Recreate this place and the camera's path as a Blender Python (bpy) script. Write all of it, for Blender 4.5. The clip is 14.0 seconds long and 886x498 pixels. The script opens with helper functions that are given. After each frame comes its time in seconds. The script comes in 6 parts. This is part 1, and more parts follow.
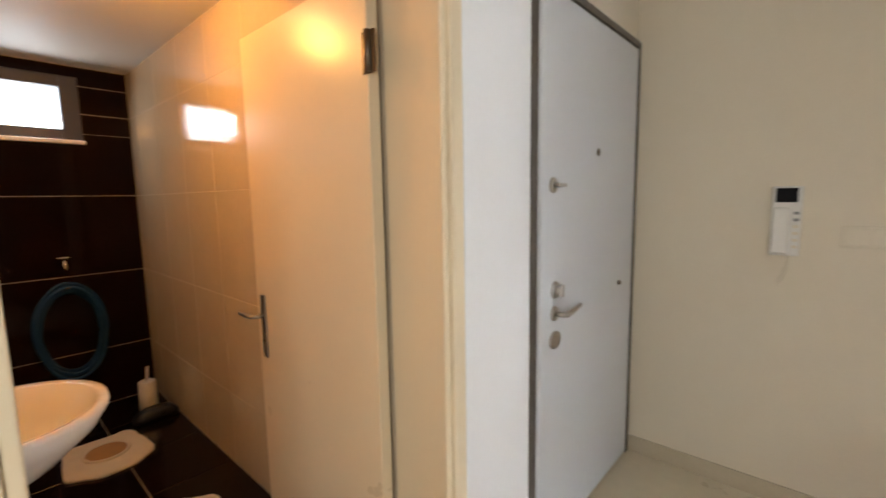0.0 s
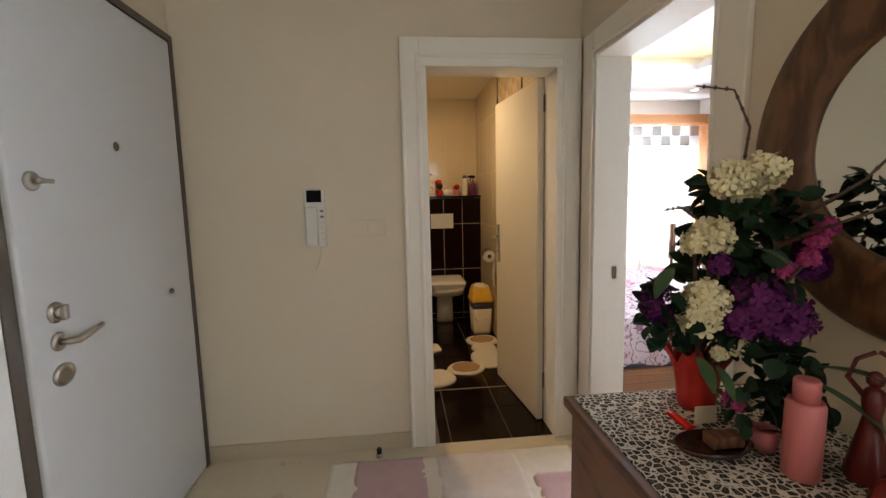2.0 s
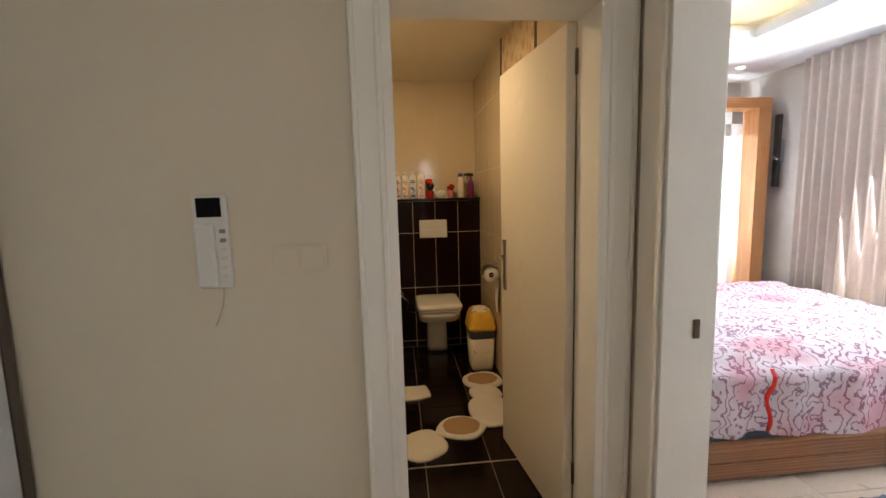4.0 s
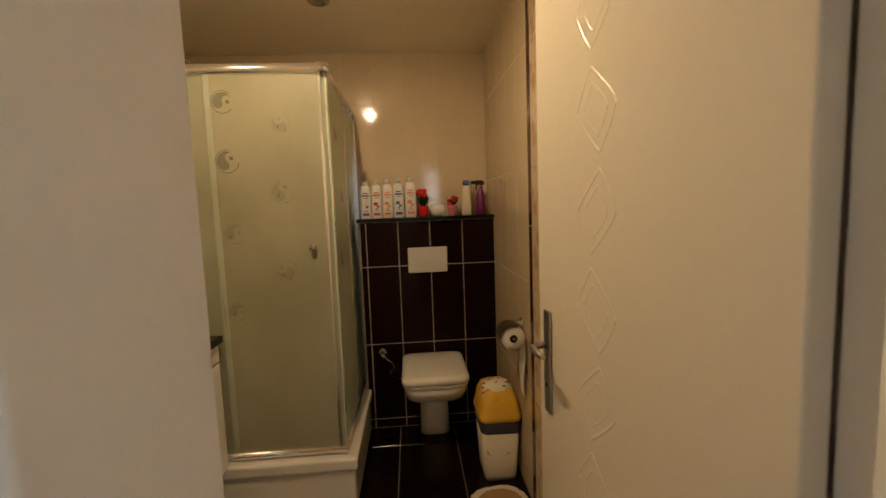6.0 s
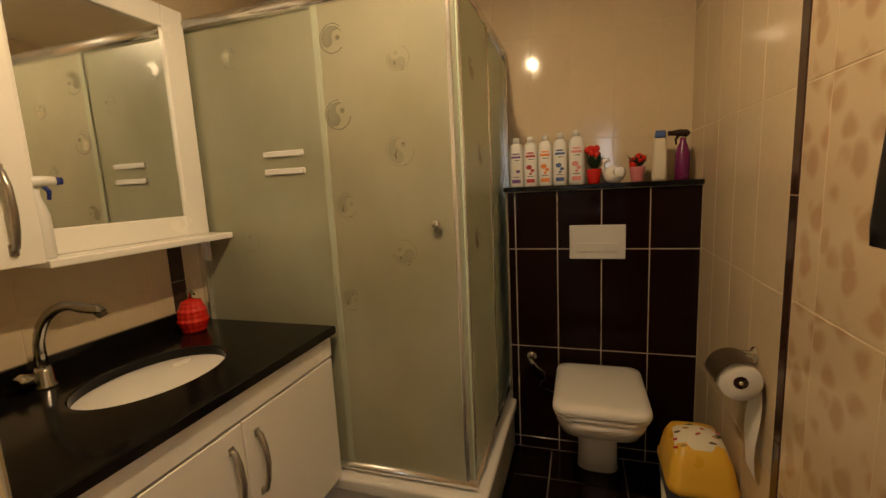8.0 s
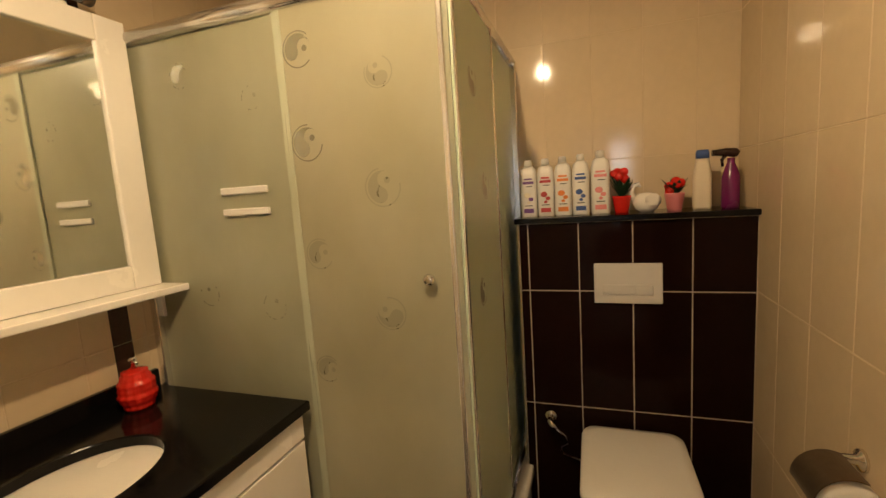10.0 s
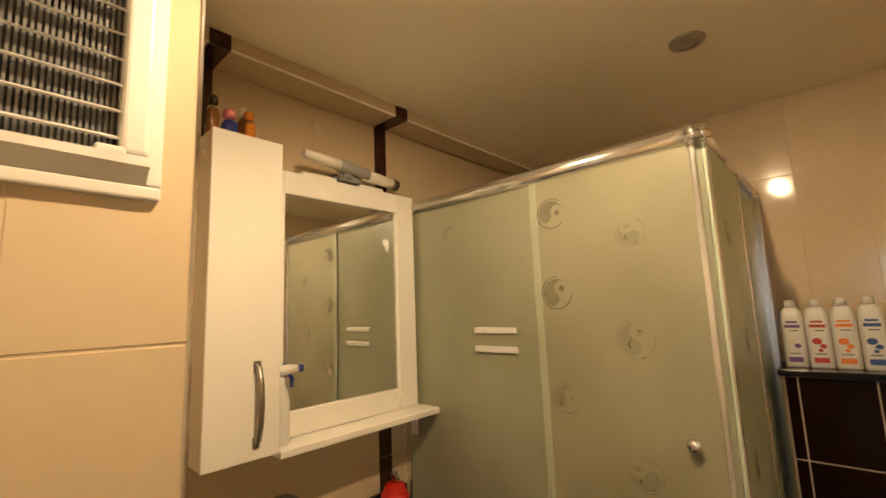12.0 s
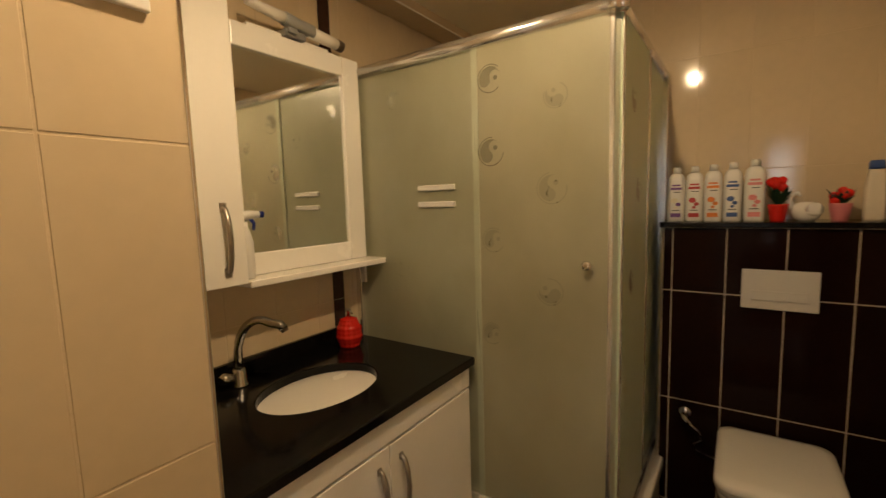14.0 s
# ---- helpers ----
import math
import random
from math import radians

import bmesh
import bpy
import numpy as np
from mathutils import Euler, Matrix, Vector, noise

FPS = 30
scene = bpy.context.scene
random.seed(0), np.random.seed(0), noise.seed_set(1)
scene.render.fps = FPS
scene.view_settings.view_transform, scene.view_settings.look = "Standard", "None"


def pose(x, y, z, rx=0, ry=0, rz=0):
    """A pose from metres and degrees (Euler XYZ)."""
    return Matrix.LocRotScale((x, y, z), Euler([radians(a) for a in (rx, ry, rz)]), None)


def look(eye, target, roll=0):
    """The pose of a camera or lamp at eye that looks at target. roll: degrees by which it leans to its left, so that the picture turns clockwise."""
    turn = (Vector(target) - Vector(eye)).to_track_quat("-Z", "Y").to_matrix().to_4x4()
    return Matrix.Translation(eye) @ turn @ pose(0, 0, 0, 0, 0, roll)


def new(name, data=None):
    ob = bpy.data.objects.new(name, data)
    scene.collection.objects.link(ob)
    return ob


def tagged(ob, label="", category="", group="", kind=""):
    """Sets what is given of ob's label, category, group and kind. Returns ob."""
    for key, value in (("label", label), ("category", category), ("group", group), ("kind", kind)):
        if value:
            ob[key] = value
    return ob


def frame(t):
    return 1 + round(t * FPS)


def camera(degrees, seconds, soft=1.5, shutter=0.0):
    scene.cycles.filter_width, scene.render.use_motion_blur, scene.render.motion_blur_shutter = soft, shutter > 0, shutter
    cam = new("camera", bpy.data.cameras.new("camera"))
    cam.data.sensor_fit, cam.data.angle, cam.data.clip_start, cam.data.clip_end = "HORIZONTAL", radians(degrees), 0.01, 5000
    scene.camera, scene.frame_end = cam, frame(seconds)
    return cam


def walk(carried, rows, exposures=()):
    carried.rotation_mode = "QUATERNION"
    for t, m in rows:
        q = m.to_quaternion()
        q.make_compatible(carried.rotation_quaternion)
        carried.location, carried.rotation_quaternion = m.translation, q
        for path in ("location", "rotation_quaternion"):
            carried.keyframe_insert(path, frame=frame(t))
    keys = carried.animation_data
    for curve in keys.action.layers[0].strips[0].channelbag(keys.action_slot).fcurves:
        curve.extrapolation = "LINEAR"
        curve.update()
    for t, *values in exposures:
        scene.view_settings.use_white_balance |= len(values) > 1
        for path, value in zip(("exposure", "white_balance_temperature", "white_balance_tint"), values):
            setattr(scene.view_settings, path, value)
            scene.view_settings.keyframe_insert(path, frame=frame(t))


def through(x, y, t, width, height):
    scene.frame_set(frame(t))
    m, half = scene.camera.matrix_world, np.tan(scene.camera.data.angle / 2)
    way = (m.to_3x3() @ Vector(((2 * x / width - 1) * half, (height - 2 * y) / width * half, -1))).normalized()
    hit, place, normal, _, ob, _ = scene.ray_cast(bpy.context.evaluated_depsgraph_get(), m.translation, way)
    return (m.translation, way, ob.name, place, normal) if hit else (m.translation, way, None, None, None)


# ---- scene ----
cam = camera(91.4, 14.0, shutter=0.2)
PATH = [
    (0, (0.764, 0.827, 1.380), (-0.563, 2.305, 1.143), -1.0),
    (0.5, (0.872, 0.787, 1.377), (0.167, 2.646, 1.162), -0.3),
    (1, (0.987, 0.783, 1.364), (0.738, 2.760, 1.193), -0.4),
    (1.5, (1.026, 0.822, 1.353), (1.106, 2.812, 1.173), -0.9),
    (2, (1.040, 0.910, 1.345), (1.238, 2.886, 1.108), -1.3),
    (2.5, (1.079, 1.064, 1.353), (1.265, 3.043, 1.127), -1.9),
    (3, (1.124, 1.247, 1.341), (1.272, 3.226, 1.095), -1.9),
    (5.5, (1.337, 2.612, 1.457), (1.629, 4.577, 1.226), -0.9),
    (6, (1.410, 2.884, 1.418), (1.552, 4.868, 1.223), -2.1),
    (6.5, (1.487, 3.086, 1.418), (1.193, 5.051, 1.187), -0.5),
    (7, (1.502, 3.240, 1.407), (1.037, 5.166, 1.141), -1.3),
    (7.5, (1.468, 3.357, 1.387), (0.890, 5.248, 1.088), -2.1),
    (10, (1.378, 3.806, 1.482), (0.725, 5.679, 1.228), -3.8),
    (10.5, (1.356, 3.784, 1.551), (0.584, 5.629, 1.562), -3.6),
    (11, (1.336, 3.740, 1.604), (0.415, 5.500, 1.841), -2.5),
    (11.5, (1.319, 3.695, 1.641), (0.241, 5.340, 2.002), -1.9),
    (12, (1.278, 3.628, 1.614), (-0.056, 5.093, 1.888), -2.2),
    (12.5, (1.279, 3.601, 1.576), (-0.149, 4.997, 1.691), -3.1),
    (13, (1.292, 3.590, 1.530), (-0.133, 4.992, 1.475), -2.4),
    (13.5, (1.315, 3.572, 1.493), (-0.069, 5.003, 1.307), -2.0),
    (14, (1.363, 3.466, 1.473), (0.239, 5.105, 1.259), -1.7),
]
EXPOSURES = [(0.0, 0.32), (0.8, 0.20), (1.5, -0.04), (3.0, -0.2), (5.5, -0.38), (6.0, -0.40), (6.5, -0.38), (7.5, -0.33), (10.0, 0.14), (11.0, 0.28), (11.5, 0.14), (12.0, -0.10), (12.5, -0.42), (13.0, -0.51), (13.5, -0.52), (14.0, -0.46)]
walk(cam, [(t, look(eye, target, roll)) for t, eye, target, roll in PATH], EXPOSURES)

# ---- world and large lights ----
world = bpy.data.worlds.new("world")
scene.world = world
world.use_nodes = True
wn = world.node_tree.nodes
sky = wn.new("ShaderNodeTexSky")
sky.sky_type, sky.sun_disc = "NISHITA", False
sky.sun_elevation, sky.sun_rotation = radians(48), radians(60)
wn["Background"].inputs["Strength"].default_value = 0.10
world.node_tree.links.new(sky.outputs[0], wn["Background"].inputs["Color"])


def area_lamp(name, eye, target, sx, sy, power, colour):
    d = bpy.data.lights.new(name, "AREA")
    d.shape, d.size, d.size_y, d.energy, d.color = "RECTANGLE", sx, sy, power, colour
    ob = new(name, d)
    ob.matrix_world = look(eye, target)
    return ob


# daylight in the window openings of the bedroom and the small toilet room
DAY = (0.86, 0.93, 1.0)
area_lamp("daylight_bedroom_north", (3.65, 5.86, 1.35), (3.65, 2.0, 1.2), 1.2, 1.5, 220, DAY)
area_lamp("daylight_bedroom_east", (4.63, 3.55, 1.3), (2.0, 3.2, 1.1), 2.3, 1.7, 290, DAY)
area_lamp("daylight_small_wc", (-2.86, 1.13, 1.98), (-0.5, 1.3, 1.0), 0.3, 0.16, 2.0, DAY)
# added fill from an unseen opening, brightens the hall; no window known there
area_lamp("added_hall_fill", (2.115, -0.85, 1.45), (0.6, 0.2, 1.45), 1.15, 1.55, 38, (0.92, 0.96, 1.0))
# recessed lamp of the bathroom, and the lamp of the small toilet room
spot = bpy.data.lights.new("bathroom_ceiling_lamp", "SPOT")
spot.energy, spot.color, spot.spot_size, spot.spot_blend, spot.shadow_soft_size = 60, (1.0, 0.72, 0.41), radians(175), 0.55, 0.017
new("bathroom_ceiling_lamp", spot).matrix_world = pose(1.03, 4.085, 2.405, 14)
bulb = bpy.data.lights.new("small_wc_lamp", "POINT")
bulb.energy, bulb.color, bulb.shadow_soft_size = 13, (1.0, 0.43, 0.09), 0.06
new("small_wc_lamp", bulb).matrix_world = pose(-1.1, 1.15, 2.12)


# ---- materials ----
def mat(name, colour, rough=0.5, metal=0.0, vary=0.06, scale=6.0, fine=60.0, bump=0.05, coat=0.0, per_object=0.0, sheen=0.0, spec=0.5, stretch=(1, 1, 1), rv=1.0):
    m = bpy.data.materials.new(name)
    m.use_nodes = True
    nt = m.node_tree
    n, l = nt.nodes, nt.links
    b = n["Principled BSDF"]
    b.inputs["Roughness"].default_value, b.inputs["Metallic"].default_value = rough, metal
    b.inputs["Coat Weight"].default_value, b.inputs["Sheen Weight"].default_value = coat, sheen
    b.inputs["Coat Roughness"].default_value = 0.04
    b.inputs["Specular IOR Level"].default_value = spec
    tc, mp = n.new("ShaderNodeTexCoord"), n.new("ShaderNodeMapping")
    mp.inputs["Scale"].default_value = stretch
    l.new(tc.outputs["Object"], mp.inputs["Vector"])
    big, small = n.new("ShaderNodeTexNoise"), n.new("ShaderNodeTexNoise")
    big.inputs["Scale"].default_value, big.inputs["Detail"].default_value = scale, 4
    small.inputs["Scale"].default_value, small.inputs["Detail"].default_value = fine, 3
    l.new(mp.outputs[0], big.inputs["Vector"])
    l.new(mp.outputs[0], small.inputs["Vector"])
    add = n.new("ShaderNodeMath")
    add.operation = "ADD"
    l.new(big.outputs["Fac"], add.inputs[0])
    l.new(small.outputs["Fac"], add.inputs[1])
    last = add
    if per_object:
        oi, k, a2 = n.new("ShaderNodeObjectInfo"), n.new("ShaderNodeMath"), n.new("ShaderNodeMath")
        k.operation, k.inputs[1].default_value = "MULTIPLY_ADD", per_object
        k.inputs[2].default_value = -per_object / 2
        l.new(oi.outputs["Random"], k.inputs[0])
        l.new(add.outputs[0], a2.inputs[0])
        l.new(k.outputs[0], a2.inputs[1])
        last = a2
    ramp = n.new("ShaderNodeMapRange")
    ramp.inputs["From Min"].default_value, ramp.inputs["From Max"].default_value = 0.5, 1.5
    ramp.inputs["To Min"].default_value, ramp.inputs["To Max"].default_value = 1 - vary, 1 + vary
    l.new(last.outputs[0], ramp.inputs["Value"])
    mix = n.new("ShaderNodeVectorMath")
    mix.operation = "SCALE"
    mix.inputs[0].default_value = colour
    l.new(ramp.outputs[0], mix.inputs["Scale"])
    l.new(mix.outputs[0], b.inputs["Base Color"])
    if bump:
        bp = n.new("ShaderNodeBump")
        bp.inputs["Strength"].default_value, bp.inputs["Distance"].default_value = bump, 0.004
        l.new(small.outputs["Fac"], bp.inputs["Height"])
        l.new(bp.outputs[0], b.inputs["Normal"])
    r2 = n.new("ShaderNodeMapRange")
    r2.inputs["From Min"].default_value, r2.inputs["From Max"].default_value = 0.3, 0.7
    r2.inputs["To Min"].default_value, r2.inputs["To Max"].default_value = max(0.0, rough - 0.04 * rv), min(1.0, rough + 0.06 * rv)
    l.new(big.outputs["Fac"], r2.inputs["Value"])
    l.new(r2.outputs[0], b.inputs["Roughness"])
    return m


def wood(name, dark, light, rough=0.4, scale=3.0, axis=(1, 8, 8), coat=0.0, across="X"):
    m = mat(name, light, rough, coat=coat, bump=0.06)
    n, l = m.node_tree.nodes, m.node_tree.links
    b = n["Principled BSDF"]
    tc, mp, wv, nz, cr = (n.new("ShaderNode" + k) for k in ("TexCoord", "Mapping", "TexWave", "TexNoise", "ValToRGB"))
    mp.inputs["Scale"].default_value = axis
    wv.bands_direction = across
    wv.inputs["Scale"].default_value, wv.inputs["Distortion"].default_value, wv.inputs["Detail"].default_value = scale, 6, 3
    wv.inputs["Detail Scale"].default_value = 1.5
    nz.inputs["Scale"].default_value = 30
    l.new(tc.outputs["Object"], mp.inputs["Vector"])
    l.new(mp.outputs[0], wv.inputs["Vector"])
    l.new(mp.outputs[0], nz.inputs["Vector"])
    a = n.new("ShaderNodeMath")
    a.operation, a.inputs[1].default_value = "MULTIPLY_ADD", 0.4
    l.new(nz.outputs["Fac"], a.inputs[0])
    l.new(wv.outputs["Fac"], a.inputs[2])
    cr.color_ramp.elements[0].color, cr.color_ramp.elements[1].color = (*dark, 1), (*light, 1)
    cr.color_ramp.elements[1].position = 1.0
    l.new(a.outputs[0], cr.inputs["Fac"])
    l.new(cr.outputs[0], b.inputs["Base Color"])
    return m


def glow(name, colour, strength):
    m = bpy.data.materials.new(name)
    m.use_nodes = True
    b = m.node_tree.nodes["Principled BSDF"]
    b.inputs["Base Color"].default_value = (*colour, 1)
    b.inputs["Emission Color"].default_value = (*colour, 1)
    b.inputs["Emission Strength"].default_value = strength
    return m


def cloth(name, colour, through=0.4, vary=0.06, scale=20.0):
    """Thin woven cloth that lets part of the light through."""
    m = mat(name, colour, 0.9, vary=vary, scale=scale, fine=300, bump=0.15, spec=0.1)
    n, l = m.node_tree.nodes, m.node_tree.links
    t, mx = n.new("ShaderNodeBsdfTranslucent"), n.new("ShaderNodeMixShader")
    t.inputs["Color"].default_value = (*colour, 1)
    mx.inputs["Fac"].default_value = through
    l.new(n["Principled BSDF"].outputs[0], mx.inputs[1])
    l.new(t.outputs[0], mx.inputs[2])
    l.new(mx.outputs[0], n["Material Output"].inputs["Surface"])
    return m


M = {}
M["paint"] = mat("beige_wall_paint", (0.70, 0.62, 0.49), 0.55, vary=0.03, scale=2.5, fine=120, bump=0.05)
M["ceil_paint"] = mat("white_ceiling_paint", (0.78, 0.75, 0.70), 0.6, vary=0.03, scale=2, fine=90, bump=0.04)
M["bath_ceil"] = mat("bathroom_ceiling_paint", (0.93, 0.86, 0.70), 0.42, vary=0.03, scale=2, fine=80, bump=0.03)
M["casing"] = mat("white_lacquered_casing", (0.88, 0.85, 0.78), 0.36, vary=0.02, scale=3, bump=0.015)
M["door"] = mat("cream_lacquered_door", (0.74, 0.67, 0.56), 0.24, vary=0.02, scale=3, bump=0.01, rv=0.25)
# cream door lacquer again, with the orange lamplight painted into its colour
M["wc_lamplit_cream"] = mat("cream_lacquer_lamp_tinted", (0.72, 0.59, 0.40), 0.28, vary=0.02, scale=3, bump=0.01, rv=0.25)
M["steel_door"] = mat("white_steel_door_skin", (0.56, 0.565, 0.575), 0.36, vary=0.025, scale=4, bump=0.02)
M["panel"] = mat("white_painted_panel", (0.78, 0.77, 0.76), 0.5, vary=0.02, scale=3, bump=0.02)
M["dark_frame"] = mat("dark_bronze_frame", (0.085, 0.065, 0.05), 0.45, vary=0.12, scale=8)
M["hall_floor"] = mat("cream_marble_floor", (0.62, 0.54, 0.40), 0.28, vary=0.05, scale=3.5, fine=22, bump=0.006, rv=0.3)
M["skirt"] = mat("beige_stone_skirting", (0.52, 0.44, 0.32), 0.35, vary=0.06)
M["cream_tile"] = mat("cream_glazed_tile", (0.62, 0.50, 0.34), 0.07, vary=0.05, scale=3, fine=30, bump=0.008, per_object=0.35, spec=0.6)
M["soffit_tile"] = mat("cream_soffit_tile", (0.62, 0.50, 0.34), 0.12, vary=0.06, scale=3, fine=30, bump=0.01)
M["decor_tile"] = mat("blossom_decor_tile", (0.62, 0.46, 0.30), 0.1, vary=0.05, bump=0.01, per_object=0.3)
M["brown_tile"] = mat("dark_brown_glazed_tile", (0.0105, 0.0040, 0.0029), 0.06, vary=0.22, scale=9, fine=60, bump=0.003, per_object=0.5, spec=0.09, rv=0.3)
M["floor_tile"] = mat("dark_brown_floor_tile", (0.008, 0.004, 0.0032), 0.13, vary=0.3, scale=5, fine=50, bump=0.02, per_object=0.6, spec=0.25)
M["strip"] = mat("dark_brown_border_tile", (0.045, 0.018, 0.012), 0.15, vary=0.3, scale=20)
M["grout_cream"] = mat("cream_grout", (0.62, 0.50, 0.34), 0.8, vary=0.12, fine=200, bump=0.2)
M["grout_white"] = mat("pale_grout", (0.44, 0.37, 0.29), 0.85, vary=0.15, fine=200, bump=0.2)
M["grout_dark"] = mat("grey_floor_grout", (0.22, 0.18, 0.15), 0.9, vary=0.2, fine=200, bump=0.2)
M["granite"] = mat("black_granite", (0.005, 0.0045, 0.0045), 0.12, vary=0.6, scale=60, fine=350, bump=0.005, spec=0.25)
M["ceramic"] = mat("white_ceramic", (0.80, 0.76, 0.70), 0.09, vary=0.015, bump=0.0, coat=0.4)
M["acrylic"] = mat("white_acrylic", (0.78, 0.75, 0.70), 0.16, vary=0.02, bump=0.0)
M["cabinet"] = mat("white_gloss_cabinet", (0.88, 0.85, 0.79), 0.22, vary=0.015, bump=0.006)
M["chrome"] = mat("chrome", (0.80, 0.79, 0.77), 0.10, 1.0, vary=0.03, bump=0.0)
M["tap_chrome"] = mat("worn_dark_chrome", (0.46, 0.45, 0.43), 0.16, 1.0, vary=0.08, bump=0.0)
M["nickel"] = mat("brushed_nickel", (0.42, 0.385, 0.34), 0.32, 1.0, vary=0.08, fine=200, bump=0.03)
M["alu"] = mat("satin_aluminium", (0.86, 0.85, 0.82), 0.20, 0.9, vary=0.05, fine=120, bump=0.02)
M["hinge"] = mat("dark_hinge_metal", (0.16, 0.12, 0.08), 0.4, 0.8, vary=0.15)
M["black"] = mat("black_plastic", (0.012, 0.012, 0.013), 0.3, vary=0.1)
M["screen"] = mat("dark_glass_screen", (0.004, 0.004, 0.005), 0.5, vary=0.05, bump=0.0, spec=0.08)
M["white_plastic"] = mat("white_plastic", (0.72, 0.70, 0.66), 0.35, vary=0.02, bump=0.01)
M["matt_plastic"] = mat("satin_pale_grey_plastic", (0.58, 0.56, 0.53), 0.3, vary=0.03, bump=0.01)
M["ivory"] = mat("ivory_plastic", (0.70, 0.62, 0.49), 0.35, vary=0.02, bump=0.01)
M["grey"] = mat("grey_plastic", (0.22, 0.22, 0.22), 0.35, vary=0.05)
M["lamp_grey"] = mat("mid_grey_plastic", (0.30, 0.30, 0.29), 0.3, vary=0.05)
M["red"] = mat("red_glazed", (0.62, 0.02, 0.012), 0.22, vary=0.10, bump=0.02)
M["jar_red"] = mat("dark_red_glass", (0.20, 0.008, 0.007), 0.12, vary=0.15)
M["red_foil"] = mat("red_tissue_wrap", (0.50, 0.025, 0.02), 0.5, vary=0.2, scale=15, bump=0.3)
M["pink"] = mat("pink_plastic", (0.58, 0.18, 0.18), 0.35, vary=0.04)
M["pink_pot"] = mat("pink_pot", (0.62, 0.20, 0.22), 0.35, vary=0.05)
M["yellow"] = mat("yellow_plastic", (0.72, 0.42, 0.04), 0.3, vary=0.05)
M["blue_grey"] = mat("dark_blue_plastic", (0.05, 0.055, 0.08), 0.35, vary=0.1)
M["blue_hose"] = mat("blue_rubber_hose", (0.005, 0.05, 0.15), 0.4, vary=0.1)
M["purple"] = mat("purple_liquid_plastic", (0.16, 0.012, 0.10), 0.25, vary=0.08)
M["blue"] = mat("blue_plastic", (0.02, 0.035, 0.22), 0.25, vary=0.08)
M["amber"] = mat("amber_glass", (0.55, 0.18, 0.02), 0.15, vary=0.1)
M["dish_amber"] = mat("brown_glass", (0.22, 0.09, 0.03), 0.15, vary=0.1)
M["olive"] = mat("olive_green_liquid_soap", (0.26, 0.24, 0.05), 0.2, vary=0.1, bump=0.0)
M["orange"] = mat("orange_print", (0.75, 0.22, 0.03), 0.4)
M["label_red"] = mat("red_print", (0.45, 0.04, 0.04), 0.4)
M["label_purple"] = mat("purple_print", (0.16, 0.07, 0.25), 0.4)
M["label_blue"] = mat("blue_print", (0.04, 0.09, 0.28), 0.4)
M["label_pink"] = mat("pink_print", (0.72, 0.25, 0.25), 0.4)
M["leaf"] = mat("green_leaf", (0.011, 0.030, 0.013), 0.55, vary=0.4, scale=30, bump=0.1, spec=0.2)
M["leaf_edge"] = mat("pale_leaf_margin", (0.05, 0.10, 0.04), 0.5, vary=0.2)
M["white_petal"] = cloth("cream_white_petal", (0.84, 0.77, 0.50), 0.15, 0.1)
M["purple_petal"] = cloth("purple_petal", (0.15, 0.030, 0.14), 0.2, 0.3)
M["dark_petal"] = cloth("deep_violet_petal", (0.085, 0.012, 0.10), 0.2, 0.3)
M["pink_petal"] = cloth("magenta_petal", (0.45, 0.07, 0.22), 0.2, 0.2)
M["twig"] = mat("brown_twig", (0.07, 0.04, 0.025), 0.7, vary=0.3)
M["paper"] = mat("cream_paper", (0.72, 0.66, 0.52), 0.7)
M["tissue"] = mat("white_toilet_paper", (0.80, 0.77, 0.72), 0.9, bump=0.15)
M["dish"] = mat("dark_brown_ceramic", (0.028, 0.012, 0.009), 0.25, vary=0.2)
M["figure"] = mat("dark_red_ceramic", (0.11, 0.014, 0.012), 0.35, vary=0.15)
M["rug_white"] = mat("cream_fluffy_pile", (0.72, 0.66, 0.56), 0.95, vary=0.10, scale=25, fine=260, bump=0.8, sheen=0.4)
M["rug_mauve"] = mat("mauve_pile", (0.47, 0.30, 0.30), 0.95, vary=0.14, scale=25, fine=260, bump=0.8, sheen=0.4)
M["rug_rose"] = mat("pale_rose_pile", (0.68, 0.59, 0.53), 0.95, vary=0.10, scale=25, fine=260, bump=0.8, sheen=0.4)
M["mat_brown"] = mat("tan_pile", (0.40, 0.25, 0.12), 0.95, vary=0.15, scale=25, fine=260, bump=0.8)
M["mirror"] = mat("mirror_silver", (0.86, 0.88, 0.86), 0.01, 1.0, vary=0.0, bump=0.0)
M["walnut"] = wood("walnut_veneer", (0.045, 0.018, 0.009), (0.15, 0.065, 0.03), 0.35, 2.5, (6, 1.2, 6), coat=0.2)
M["mirror_wood"] = wood("dark_stained_wood", (0.05, 0.02, 0.01), (0.16, 0.075, 0.035), 0.4, 3, (5, 5, 1.5))
M["oak"] = wood("orange_oak_veneer", (0.36, 0.155, 0.052), (0.47, 0.215, 0.078), 0.4, 2, (9, 9, 0.6))
M["oak_beam"] = wood("orange_oak_beam_veneer", (0.36, 0.155, 0.052), (0.47, 0.215, 0.078), 0.4, 2, (0.6, 9, 9), across="Z")
M["bed_wood"] = wood("brown_oak_bed_wood", (0.14, 0.055, 0.022), (0.27, 0.115, 0.048), 0.35, 2, (0.6, 9, 9), across="Z")
M["grey_paint"] = mat("warm_grey_wallpaper", (0.46, 0.43, 0.40), 0.7, vary=0.05, scale=2, fine=150, bump=0.08)
M["bed_ceil"] = mat("bedroom_ceiling_paint", (0.76, 0.76, 0.77), 0.6, vary=0.02)
